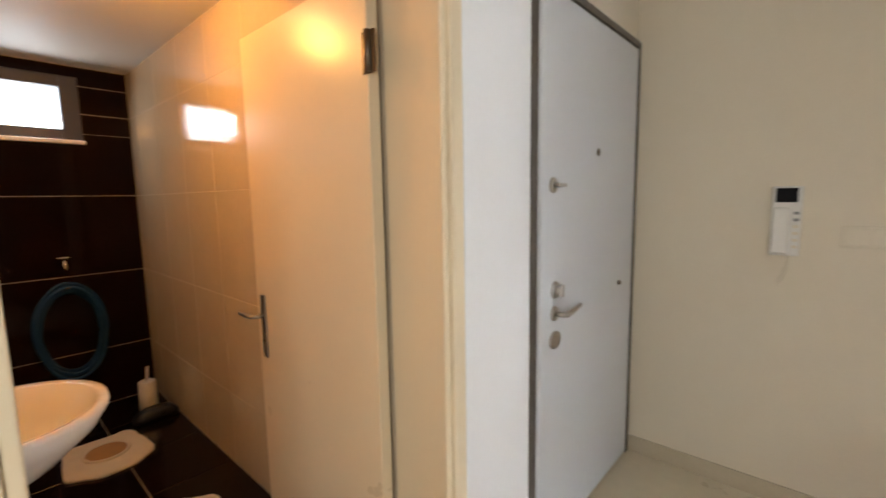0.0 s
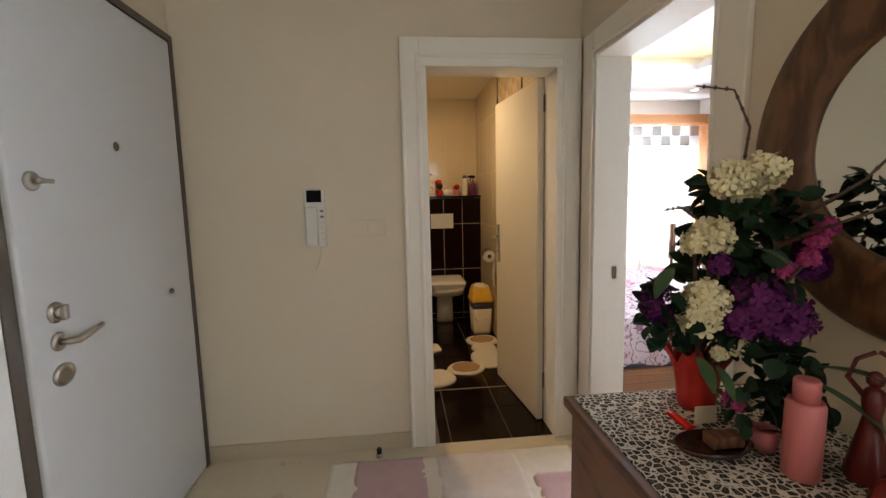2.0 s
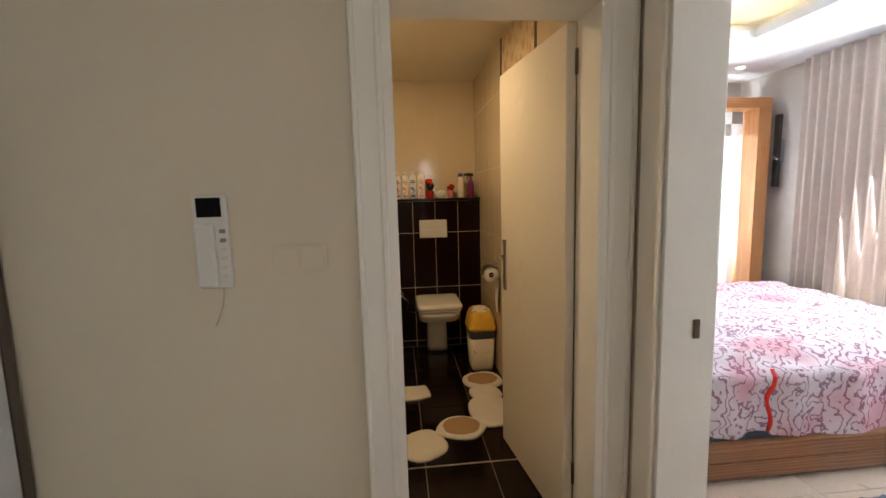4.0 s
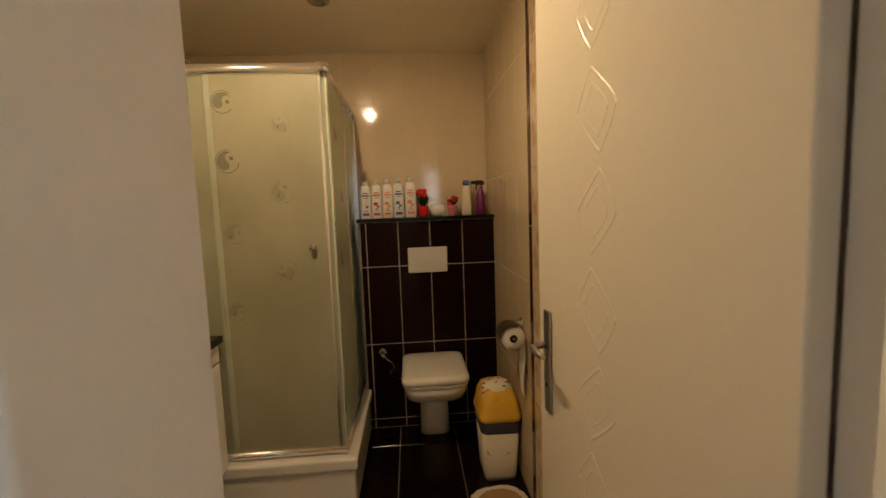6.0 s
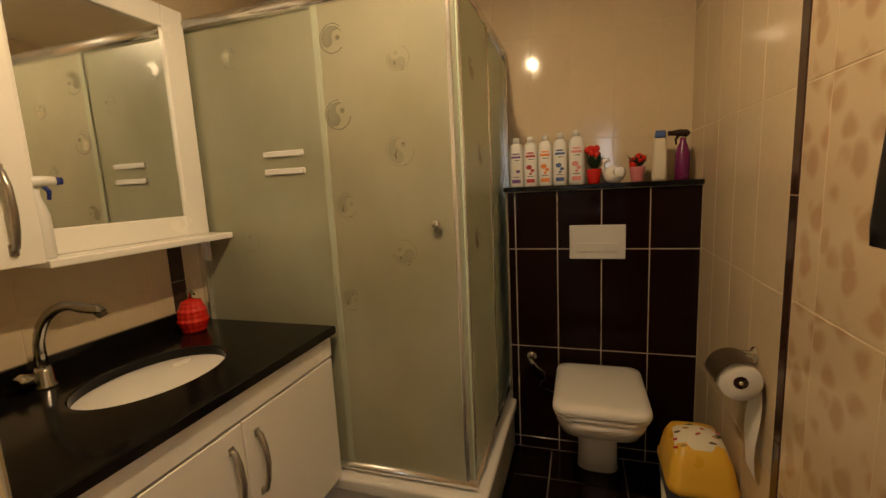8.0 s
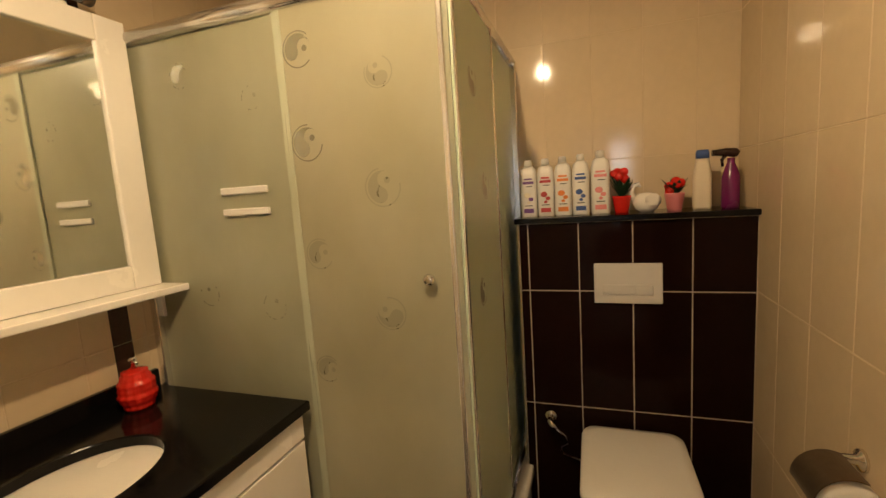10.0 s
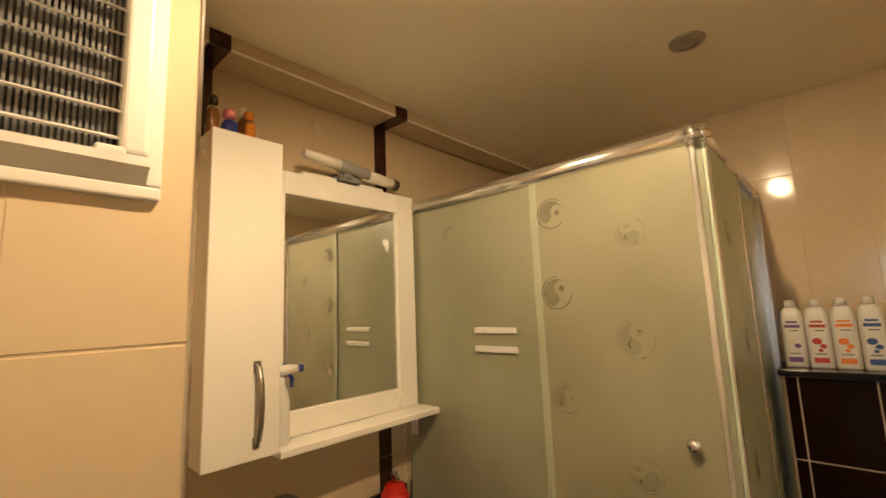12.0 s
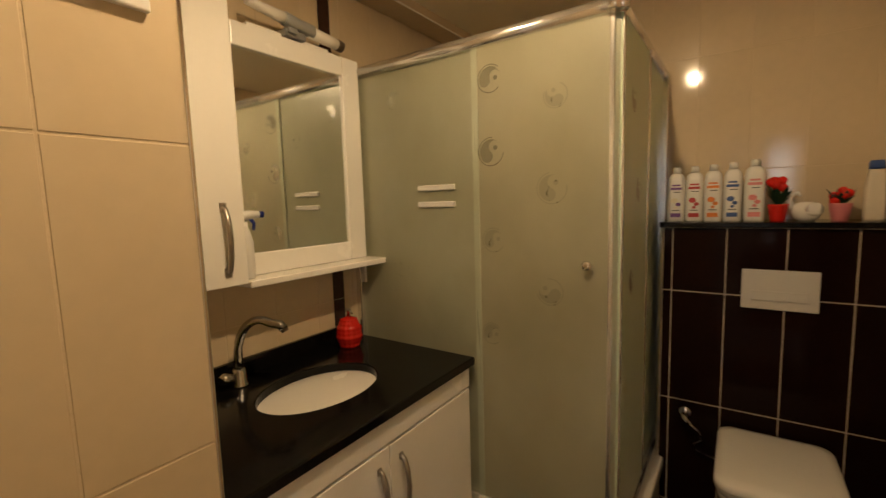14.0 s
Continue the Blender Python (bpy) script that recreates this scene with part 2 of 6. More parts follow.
M["bed_floor"] = mat("pale_beige_floor_tile", (0.58, 0.46, 0.36), 0.3, vary=0.08, scale=4, per_object=0.3, bump=0.02)
M["sheer"] = cloth("white_sheer", (0.86, 0.87, 0.88), 0.65, 0.03)
M["valance_grey"] = cloth("grey_check_cloth", (0.52, 0.52, 0.50), 0.35)
M["drape"] = cloth("beige_striped_drape", (0.56, 0.48, 0.43), 0.25, 0.1)
M["sky_card"] = glow("bright_overcast_sky", (0.90, 0.95, 1.0), 5.0)
M["lamp_glow"] = glow("warm_lamp_glow", (1.0, 0.80, 0.52), 60.0)
M["bulb_glow"] = glow("warm_bulb_glow", (1.0, 0.72, 0.38), 14.0)
M["led"] = glow("warm_led_strip", (1.0, 0.80, 0.46), 7.0)
M["spot_glow"] = glow("white_spot_glow", (1.0, 0.95, 0.88), 8.0)
M["dim_glass"] = mat("unlit_lamp_glass", (0.36, 0.34, 0.30), 0.25, vary=0.15, scale=80)
M["tube"] = mat("white_opal_tube", (0.80, 0.76, 0.68), 0.2, vary=0.01, bump=0.0)


def pane_glass(name, tint, rough, milk, coat=0.35):
    """Glass sheet: clear or frosted transmission with a milky share."""
    m = bpy.data.materials.new(name)
    m.use_nodes = True
    n, l = m.node_tree.nodes, m.node_tree.links
    b = n["Principled BSDF"]
    b.inputs["Base Color"].default_value = (*tint, 1)
    b.inputs["Roughness"].default_value, b.inputs["IOR"].default_value = rough, 1.45
    b.inputs["Transmission Weight"].default_value = 1 - milk
    b.inputs["Coat Weight"].default_value, b.inputs["Coat Roughness"].default_value = coat, 0.06
    nz, bp, mr = n.new("ShaderNodeTexNoise"), n.new("ShaderNodeBump"), n.new("ShaderNodeMapRange")
    nz.inputs["Scale"].default_value, nz.inputs["Detail"].default_value = 4, 6
    mr.inputs["To Min"].default_value, mr.inputs["To Max"].default_value = max(rough - 0.1, 0), rough + 0.1
    l.new(nz.outputs["Fac"], mr.inputs["Value"])
    if milk > 0.3 and coat > 0.2:
        st, cr, mp, tc = n.new("ShaderNodeTexNoise"), n.new("ShaderNodeValToRGB"), n.new("ShaderNodeMapping"), n.new("ShaderNodeTexCoord")
        mp.inputs["Scale"].default_value = (1.5, 1.5, 1.1)
        st.inputs["Scale"].default_value, st.inputs["Detail"].default_value, st.inputs["Roughness"].default_value = 1.9, 4, 0.5
        l.new(tc.outputs["Object"], mp.inputs["Vector"])
        l.new(mp.outputs[0], st.inputs["Vector"])
        l.new(st.outputs["Fac"], cr.inputs["Fac"])
        e = cr.color_ramp.elements
        e[0].position, e[0].color = 0.32, (tint[0] * 0.76, tint[1] * 0.75, tint[2] * 0.68, 1)
        e[1].position, e[1].color = 0.68, (*tint, 1)
        l.new(cr.outputs[0], b.inputs["Base Color"])
    if rough > 0.1:
        l.new(mr.outputs[0], b.inputs["Roughness"])
        n2 = n.new("ShaderNodeTexNoise")
        n2.inputs["Scale"].default_value = 400
        bp.inputs["Strength"].default_value, bp.inputs["Distance"].default_value = 0.1, 0.001
        l.new(n2.outputs["Fac"], bp.inputs["Height"])
        l.new(bp.outputs[0], b.inputs["Normal"])
    return m


M["frost"] = pane_glass("frosted_green_glass", (0.60, 0.575, 0.415), 0.40, 0.57)
M["frost_fixed"] = pane_glass("frosted_fixed_glass", (0.57, 0.575, 0.425), 0.34, 0.56)
M["frost_seam"] = pane_glass("doubled_pane_edge_glass", (0.68, 0.72, 0.56), 0.30, 0.68)
# side panes: paler copy of the frosted glass, missing light put into the tint
M["frost_lit_side"] = pane_glass("frosted_glass_painted_brighter", (0.84, 0.95, 0.74), 0.40, 0.66, 0.15)
M["faint"] = pane_glass("faint_etched_motif", (0.47, 0.452, 0.325), 0.30, 0.60)
M["etch"] = pane_glass("clear_etched_motif", (0.42, 0.405, 0.29), 0.24, 0.60)
M["clear"] = pane_glass("clear_glass", (0.95, 0.97, 0.97), 0.0, 0.0)


def leopard():
    m = mat("leopard_print_cloth", (0.7, 0.66, 0.58), 0.85, bump=0.1, fine=300)
    n, l = m.node_tree.nodes, m.node_tree.links
    tc, nz, mx, vo, cr = (n.new("ShaderNode" + k) for k in ("TexCoord", "TexNoise", "MixRGB", "TexVoronoi", "ValToRGB"))
    nz.inputs["Scale"].default_value = 30
    mx.inputs["Fac"].default_value = 0.012
    vo.feature = "DISTANCE_TO_EDGE"
    vo.inputs["Scale"].default_value, vo.inputs["Randomness"].default_value = 68, 0.75
    l.new(tc.outputs["Object"], nz.inputs["Vector"])
    l.new(tc.outputs["Object"], mx.inputs[1])
    l.new(nz.outputs["Color"], mx.inputs[2])
    l.new(mx.outputs[0], vo.inputs["Vector"])
    l.new(vo.outputs["Distance"], cr.inputs["Fac"])
    e = cr.color_ramp.elements
    e[0].position, e[0].color = 0.06, (0.66, 0.61, 0.53, 1)
    e[1].position, e[1].color = 0.42, (0.07, 0.05, 0.035, 1)
    for p, c in ((0.12, (0.012, 0.010, 0.010, 1)), (0.26, (0.014, 0.011, 0.010, 1)), (0.32, (0.10, 0.075, 0.05, 1))):
        k = e.new(p)
        k.color = c
    l.new(cr.outputs[0], n["Principled BSDF"].inputs["Base Color"])
    return m


def blossom():
    m = M["decor_tile"]
    n, l = m.node_tree.nodes, m.node_tree.links
    tc, nz, mx, vo, cr, mp = (n.new("ShaderNode" + k) for k in ("TexCoord", "TexNoise", "MixRGB", "TexVoronoi", "ValToRGB", "Mapping"))
    mp.inputs["Scale"].default_value = (1.6, 1.6, 1.0)
    nz.inputs["Scale"].default_value = 6
    mx.inputs["Fac"].default_value = 0.10
    vo.inputs["Scale"].default_value, vo.inputs["Randomness"].default_value = 9, 1.0
    l.new(tc.outputs["Object"], mp.inputs["Vector"])
    l.new(mp.outputs[0], nz.inputs["Vector"])
    l.new(mp.outputs[0], mx.inputs[1])
    l.new(nz.outputs["Color"], mx.inputs[2])
    l.new(mx.outputs[0], vo.inputs["Vector"])
    l.new(vo.outputs["Distance"], cr.inputs["Fac"])
    e = cr.color_ramp.elements
    e[0].position, e[0].color = 0.28, (0.50, 0.34, 0.20, 1)
    e[1].position, e[1].color = 0.50, (0.62, 0.48, 0.31, 1)
    l.new(cr.outputs[0], n["Principled BSDF"].inputs["Base Color"])


def duvet_print():
    m = mat("grey_red_printed_cotton", (0.6, 0.58, 0.58), 0.9, bump=0.2, fine=200)
    n, l = m.node_tree.nodes, m.node_tree.links
    tc, mp, wv, cr, nz, c2, mx = (n.new("ShaderNode" + k) for k in ("TexCoord", "Mapping", "TexWave", "ValToRGB", "TexNoise", "ValToRGB", "MixRGB"))
    mp.inputs["Rotation"].default_value = (0, 0, 0.6)
    wv.inputs["Scale"].default_value, wv.inputs["Distortion"].default_value, wv.inputs["Detail"].default_value = 5.5, 18, 5
    wv.inputs["Detail Scale"].default_value = 2.0
    nz.inputs["Scale"].default_value = 2.2
    l.new(tc.outputs["Object"], mp.inputs["Vector"])
    l.new(mp.outputs[0], wv.inputs["Vector"])
    l.new(mp.outputs[0], nz.inputs["Vector"])
    l.new(wv.outputs["Fac"], cr.inputs["Fac"])
    e = cr.color_ramp.elements
    e[0].position, e[0].color = 0.06, (0.26, 0.13, 0.18, 1)
    e[1].position, e[1].color = 0.26, (0.60, 0.51, 0.55, 1)
    l.new(nz.outputs["Fac"], c2.inputs["Fac"])
    f = c2.color_ramp.elements
    f[0].position, f[0].color = 0.52, (1, 1, 1, 1)
    f[1].position, f[1].color = 0.62, (0.92, 0.58, 0.62, 1)
    mx.blend_type, mx.inputs["Fac"].default_value = "MULTIPLY", 1.0
    l.new(cr.outputs[0], mx.inputs[1])
    l.new(c2.outputs[0], mx.inputs[2])
    l.new(mx.outputs[0], n["Principled BSDF"].inputs["Base Color"])
    return m


M["leopard"] = leopard()
blossom()
M["duvet"] = duvet_print()


# ---- mesh helpers ----
def box(bm, x0, y0, z0, x1, y1, z1, bevel=0.0, seg=2):
    g = bmesh.ops.create_cube(bm, size=1.0)
    vs = g["verts"]
    bmesh.ops.scale(bm, vec=(abs(x1 - x0), abs(y1 - y0), abs(z1 - z0)), verts=vs)
    bmesh.ops.translate(bm, vec=((x0 + x1) / 2, (y0 + y1) / 2, (z0 + z1) / 2), verts=vs)
    if bevel:
        es = list({e for v in vs for e in v.link_edges})
        bmesh.ops.bevel(bm, geom=es, offset=bevel, segments=seg, affect="EDGES", profile=0.5)
    return bm


def rod(bm, p0, p1, r0, r1=None, seg=16):
    p0, p1 = Vector(p0), Vector(p1)
    d = p1 - p0
    g = bmesh.ops.create_cone(bm, cap_ends=True, segments=seg, radius1=r0, radius2=r0 if r1 is None else r1, depth=d.length)
    q = d.to_track_quat("Z", "Y").to_matrix().to_4x4()
    bmesh.ops.transform(bm, matrix=Matrix.Translation((p0 + p1) / 2) @ q, verts=g["verts"])
    for f in {f for v in g["verts"] for f in v.link_faces}:
        f.smooth = len(f.verts) == 4
    return bm


def lathe(bm, c, profile, seg=24, sx=1.0, sy=1.0, axis=None):
    """Turned shape: (radius, height) pairs round the axis through c."""
    rings = []
    for r, h in profile:
        rings.append([bm.verts.new((max(r, 1e-4) * math.cos(2 * math.pi * i / seg) * sx, max(r, 1e-4) * math.sin(2 * math.pi * i / seg) * sy, h)) for i in range(seg)])
    for a, b in zip(rings, rings[1:]):
        for i in range(seg):
            f = bm.faces.new((a[i], a[(i + 1) % seg], b[(i + 1) % seg], b[i]))
            f.smooth = True
    bm.faces.new(list(reversed(rings[0])))
    bm.faces.new(rings[-1])
    vs = [v for r in rings for v in r]
    m = Matrix.Translation(c)
    if axis is not None:
        m = m @ Vector(axis).to_track_quat("Z", "Y").to_matrix().to_4x4()
    bmesh.ops.transform(bm, matrix=m, verts=vs)
    return bm


def tube(bm, pts, r, seg=8, closed=False):
    pts = [Vector(p) for p in pts]
    n = len(pts)
    rings = []
    up = Vector((0.13, 0.21, 0.97)).normalized()
    for i, p in enumerate(pts):
        a = pts[(i - 1) % n] if closed or i else p
        b = pts[(i + 1) % n] if closed or i < n - 1 else p
        t = (b - a).normalized()
        u = t.cross(up)
        u = u.normalized() if u.length > 0.05 else t.orthogonal().normalized()
        w = t.cross(u)
        rr = r[i] if isinstance(r, (list, tuple)) else r
        rings.append([bm.verts.new(p + rr * (math.cos(2 * math.pi * k / seg) * u + math.sin(2 * math.pi * k / seg) * w)) for k in range(seg)])
    for i in range(n if closed else n - 1):
        a, b = rings[i], rings[(i + 1) % n]
        for k in range(seg):
            f = bm.faces.new((a[k], a[(k + 1) % seg], b[(k + 1) % seg], b[k]))
            f.smooth = True
    if not closed:
        bm.faces.new(list(reversed(rings[0])))
        bm.faces.new(rings[-1])
    return bm


def prism(bm, outline, z0, z1):
    lo = [bm.verts.new((x, y, z0)) for x, y in outline]
    hi = [bm.verts.new((x, y, z1)) for x, y in outline]
    bm.faces.new(list(reversed(lo)))
    bm.faces.new(hi)
    n = len(lo)
    for i in range(n):
        bm.faces.new((lo[i], lo[(i + 1) % n], hi[(i + 1) % n], hi[i]))
    return bm


def loop_of(hx, hy, r, seg=6):
    """Outline of a rectangle with rounded corners."""
    out = []
    for k, (sx, sy) in enumerate(((1, 1), (-1, 1), (-1, -1), (1, -1))):
        for i in range(seg + 1):
            a = math.pi / 2 * (k + i / seg)
            out.append((sx * (hx - r) + r * math.cos(a), sy * (hy - r) + r * math.sin(a)))
    return out


def loft(bm, sections, smooth=True, cap=True):
    """Skin over outlines (equal counts), each a list of points."""
    rings = [[bm.verts.new(p) for p in s] for s in sections]
    n = len(rings[0])
    for a, b in zip(rings, rings[1:]):
        for i in range(n):
            f = bm.faces.new((a[i], a[(i + 1) % n], b[(i + 1) % n], b[i]))
            f.smooth = smooth
    if cap:
        bm.faces.new(list(reversed(rings[0])))
        bm.faces.new(rings[-1])
    return bm


def B():
    return bmesh.new()


ORIGIN = {}
HERE = Vector((0, 0, 0))       # where the room now being built stands
BATH_AT = Vector((0.03, 0.085, 0))


def mesh_of(name, bm, material, at):
    bmesh.ops.translate(bm, vec=[-c for c in at], verts=bm.verts)
    bmesh.ops.recalc_face_normals(bm, faces=bm.faces)
    me = bpy.data.meshes.new(name)
    bm.to_mesh(me)
    bm.free()
    me.materials.append(M[material] if isinstance(material, str) else material)
    return me


def thing(name, at, label, category, group=""):
    ob = new(name)
    ob.empty_display_size = 0.05
    ob.location = Vector(at) + HERE
    ORIGIN[ob.name] = Vector(at)
    return tagged(ob, label, category, group)


def part(name, bm, material, parent, label=""):
    at = ORIGIN[parent.name]
    ob = new(name, mesh_of(name, bm, material, at))
    ob.parent = parent
    ORIGIN[ob.name] = at
    return tagged(ob, label)


def solo(name, bm, material, label, category, group="", kind=""):
    co = [v.co for v in bm.verts]
    at = Vector(((min(c.x for c in co) + max(c.x for c in co)) / 2, (min(c.y for c in co) + max(c.y for c in co)) / 2, min(c.z for c in co)))
    ob = new(name, mesh_of(name, bm, material, at))
    ob.location = at + HERE
    ORIGIN[ob.name] = at
    return tagged(ob, label, category, group, kind)


def structure(name, boxes, material, label, bevel=0.0):
    bm = B()
    for b in boxes:
        box(bm, *b, bevel=bevel)
    ob = new(name, mesh_of(name, bm, material, (0, 0, 0)))
    ob.location = HERE
    ORIGIN[ob.name] = Vector((0, 0, 0))
    return tagged(ob, label, kind="structure")


# ---- large structure ----
BX0, BX1, BY0, BY1, BZ = -0.12, 1.905, 3.30, 5.76, 2.43   # bathroom, to the tile faces
HZ = 2.40                                                  # hall ceiling
structure("floor", [(-0.2, -1.6, -0.12, 2.13, 3.14, 0.0)], "hall_floor", "cream polished marble floor of the entrance hall")
structure("ceiling", [(-0.2, -1.75, HZ, 2.13, 3.14, HZ + 0.12)], "ceil_paint", "white painted ceiling of the entrance hall")
structure("wall_west", [(-0.2, -1.6, 0, 0, 0.83, HZ), (-0.2, 0.83, 2.04, 0, 1.69, HZ), (-0.2, 1.69, 0, 0, 2.105, HZ), (-0.2, 2.105, 2.11, 0, 3.125, HZ), (-0.2, 3.125, 0, 0, 3.14, HZ)], "paint", "beige painted wall with the entrance door")
structure("wall_north", [(-0.3, 3.14, 0, 1.166, 3.37, HZ + 0.1), (1.166, 3.14, 2.03, 1.894, 3.37, HZ + 0.1), (1.894, 3.14, 0, 2.13, 3.37, HZ + 0.1)], "paint", "beige painted wall with the bathroom doorway")
# opening at y -1.45 to -0.25 is added out of view for the hall fill
structure("wall_east", [(2.0, -1.6, 0, 2.13, -1.45, HZ), (2.0, -0.25, 0, 2.13, 2.13, HZ), (2.0, -1.45, 0, 2.13, -0.25, 0.65), (2.0, -1.45, 2.25, 2.13, -0.25, HZ), (2.0, 2.13, 2.02, 2.13, 2.96, HZ), (2.0, 2.96, 0, 2.13, 3.14, HZ)], "paint", "beige painted wall with the bedroom doorway and an added unseen light opening")
structure("wall_south", [(-0.2, -1.75, 0, 2.13, -1.6, HZ)], "paint", "beige painted wall that closes the hall")
structure("baseboard", [(0.0, 3.128, 0, 1.068, 3.14, 0.085), (1.988, -1.6, 0, 2.0, 2.02, 0.085), (0.0, -1.6, 0, 0.012, 0.76, 0.085)], "skirt", "beige stone skirting along the hall walls")
# bathroom shell
HERE = BATH_AT
structure("floor_bathroom", [(-0.3, 3.057, -0.12, 2.09, 5.9, -0.006)], "grout_dark", "pale grout bed of the dark bathroom floor")
structure("ceiling_bathroom", [(-0.3, 3.285, BZ, 2.09, 5.9, BZ + 0.1)], "bath_ceil", "beige bathroom ceiling with recessed lamps")
structure("soffit", [(BX0, BY0, 2.385, 0.02, BY1, BZ)], "soffit_tile", "low cream tiled soffit along the bathroom ceiling")
structure("trim", [(0.0185, 3.756, 2.3815, 0.0225, 4.64, 2.388), (0.0185, 4.704, 2.3815, 0.0225, BY1 - 0.002, 2.388)], "casing", "thin pale corner trim along the soffit")
wall_bw = structure("wall_bath_west", [(-0.3, 3.285, 0, BX0 - 0.0012, 5.9, BZ)], "grout_cream", "cream tiled bathroom wall behind the vanity")
wall_bn = structure("wall_bath_north", [(-0.3, BY1 + 0.0012, 0, 2.09, 5.9, BZ)], "grout_cream", "cream tiled bathroom wall above the cistern")
wall_be = structure("wall_bath_east", [(BX1 + 0.0012, 3.287, 0, 2.09, 5.9, BZ)], "grout_cream", "cream tiled bathroom wall with dark borders")
wall_sh = structure("wall_shaft", [(BX0, BY0, 0, 0.5728, 3.7538, BZ)], "grout_cream", "cream tiled service shaft with a vent grille")
wall_bs = structure("wall_bath_south", [(-0.3, 3.285, 0, 1.130, 3.30, BZ)], "door", "bathroom side of the doorway wall")
wall_ci = structure("wall_cistern", [(1.0535, 5.5163, 0, 1.905, BY1, 1.335)], "grout_white", "low cistern wall in dark brown tiles")
HERE = Vector((0, 0, 0))
# small toilet room
WX, WY0, WY1, WZ = -2.9, 0.45, 1.68, 2.25
structure("floor_wc", [(-3.05, 0.3, -0.12, -0.2, 1.83, -0.006)], "grout_white", "grout bed of the small toilet room floor")
structure("threshold", [(-0.2, 0.83, -0.1, 0.0, 1.69, 0.003)], "skirt", "beige stone threshold of the small toilet room")
structure("ceiling_wc", [(-3.05, 0.3, WZ, -0.2, 1.83, WZ + 0.1)], "ceil_paint", "white ceiling of the small toilet room")
wall_wb = structure("wall_wc_back", [(-3.05, 0.3, 0, WX - 0.0012, 0.95, WZ), (-3.05, 1.345, 0, WX - 0.0012, 1.83, WZ), (-3.05, 0.95, 0, WX - 0.0012, 1.345, 1.83), (-3.05, 0.95, 2.13, WX - 0.0012, 1.345, WZ)], "grout_white", "dark brown tiled end wall with a small window")
wall_wn = structure("wall_wc_north", [(-3.05, WY1 + 0.0012, 0, -0.2, 1.83, WZ)], "grout_cream", "cream glazed tile wall of the small toilet room")
structure("wall_wc_south", [(-3.05, 0.3, 0, -0.2, WY0, WZ)], "cream_tile", "cream wall that closes the small toilet room")
structure("wall_wc_east", [(-0.215, WY0, 0, -0.2, 0.80, WZ), (-0.215, 0.80, 2.06, -0.2, WY1, WZ)], "cream_tile", "cream wall beside the small toilet room door")
# bedroom shell
RX0, RX1, RY0, RY1, RZ = 2.13, 4.66, 1.55, 5.89, 2.42
structure("floor_bedroom", [(2.0, 1.45, -0.12, 4.8, 6.05, -0.006)], "skirt", "joint bed of the pale bedroom floor")
structure("ceiling_bedroom", [(RX0, 1.45, RZ, 2.55, 6.05, RZ + 0.06), (3.74, 1.45, RZ, 4.8, 6.05, RZ + 0.06), (2.55, 4.68, RZ, 3.74, 6.05, RZ + 0.06), (2.55, 1.45, RZ, 3.74, 2.1, RZ + 0.06), (2.13, 1.45, RZ + 0.17, 4.8, 6.05, RZ + 0.25), (2.30, 1.9, RZ + 0.06, 2.32, 4.9, RZ + 0.17), (3.95, 1.9, RZ + 0.06, 3.97, 4.9, RZ + 0.17), (2.30, 4.9, RZ + 0.06, 3.97, 4.92, RZ + 0.17), (2.30, 1.88, RZ + 0.06, 3.97, 1.9, RZ + 0.17)], "bed_ceil", "white bedroom ceiling with a recessed light cove")
structure("led_cove", [(3.80, 2.0, RZ + 0.061, 3.83, 4.8, RZ + 0.075), (2.45, 4.74, RZ + 0.061, 3.80, 4.77, RZ + 0.075)], "led", "warm light strip hidden in the ceiling cove")
structure("wall_bedroom_north", [(2.13, RY1, 0, 3.0, 6.05, RZ), (4.3, RY1, 0, 4.8, 6.05, RZ), (3.0, RY1, 0, 4.3, 6.05, 0.5), (3.0, RY1, 2.1, 4.3, 6.05, RZ)], "grey_paint", "warm grey bedroom wall with a window")
structure("wall_bedroom_east", [(RX1, 1.45, 0, 4.8, 2.4, RZ), (RX1, 4.8, 0, 4.8, RY1, RZ), (RX1, 2.4, 0, 4.8, 4.8, 0.3), (RX1, 2.4, 2.2, 4.8, 4.8, RZ)], "grey_paint", "warm grey bedroom wall behind drapes")
structure("wall_bedroom_south", [(2.13, 1.4, 0, 4.8, 1.55, RZ)], "grey_paint", "grey wall that closes the bedroom")
structure("wall_bedroom_west", [(2.13, 2.96, 0, 2.145, RY1, RZ), (2.13, RY0, 0, 2.145, 2.13, RZ), (2.13, 2.13, 2.02, 2.145, 2.96, RZ)], "grey_paint", "warm grey bedroom wall beside the doorway")
# bright sky outside the windows
structure("backdrop", [(2.2, 6.9, -0.3, 5.2, 6.92, 3.2), (5.6, 1.4, -0.3, 5.62, 6.0, 3.2), (-3.7, 0.3, 1.2, -3.68, 2.0, 2.9)], "sky_card", "bright overcast sky outside the windows")


# ---- tile facings ----
TILE_MESH = {}


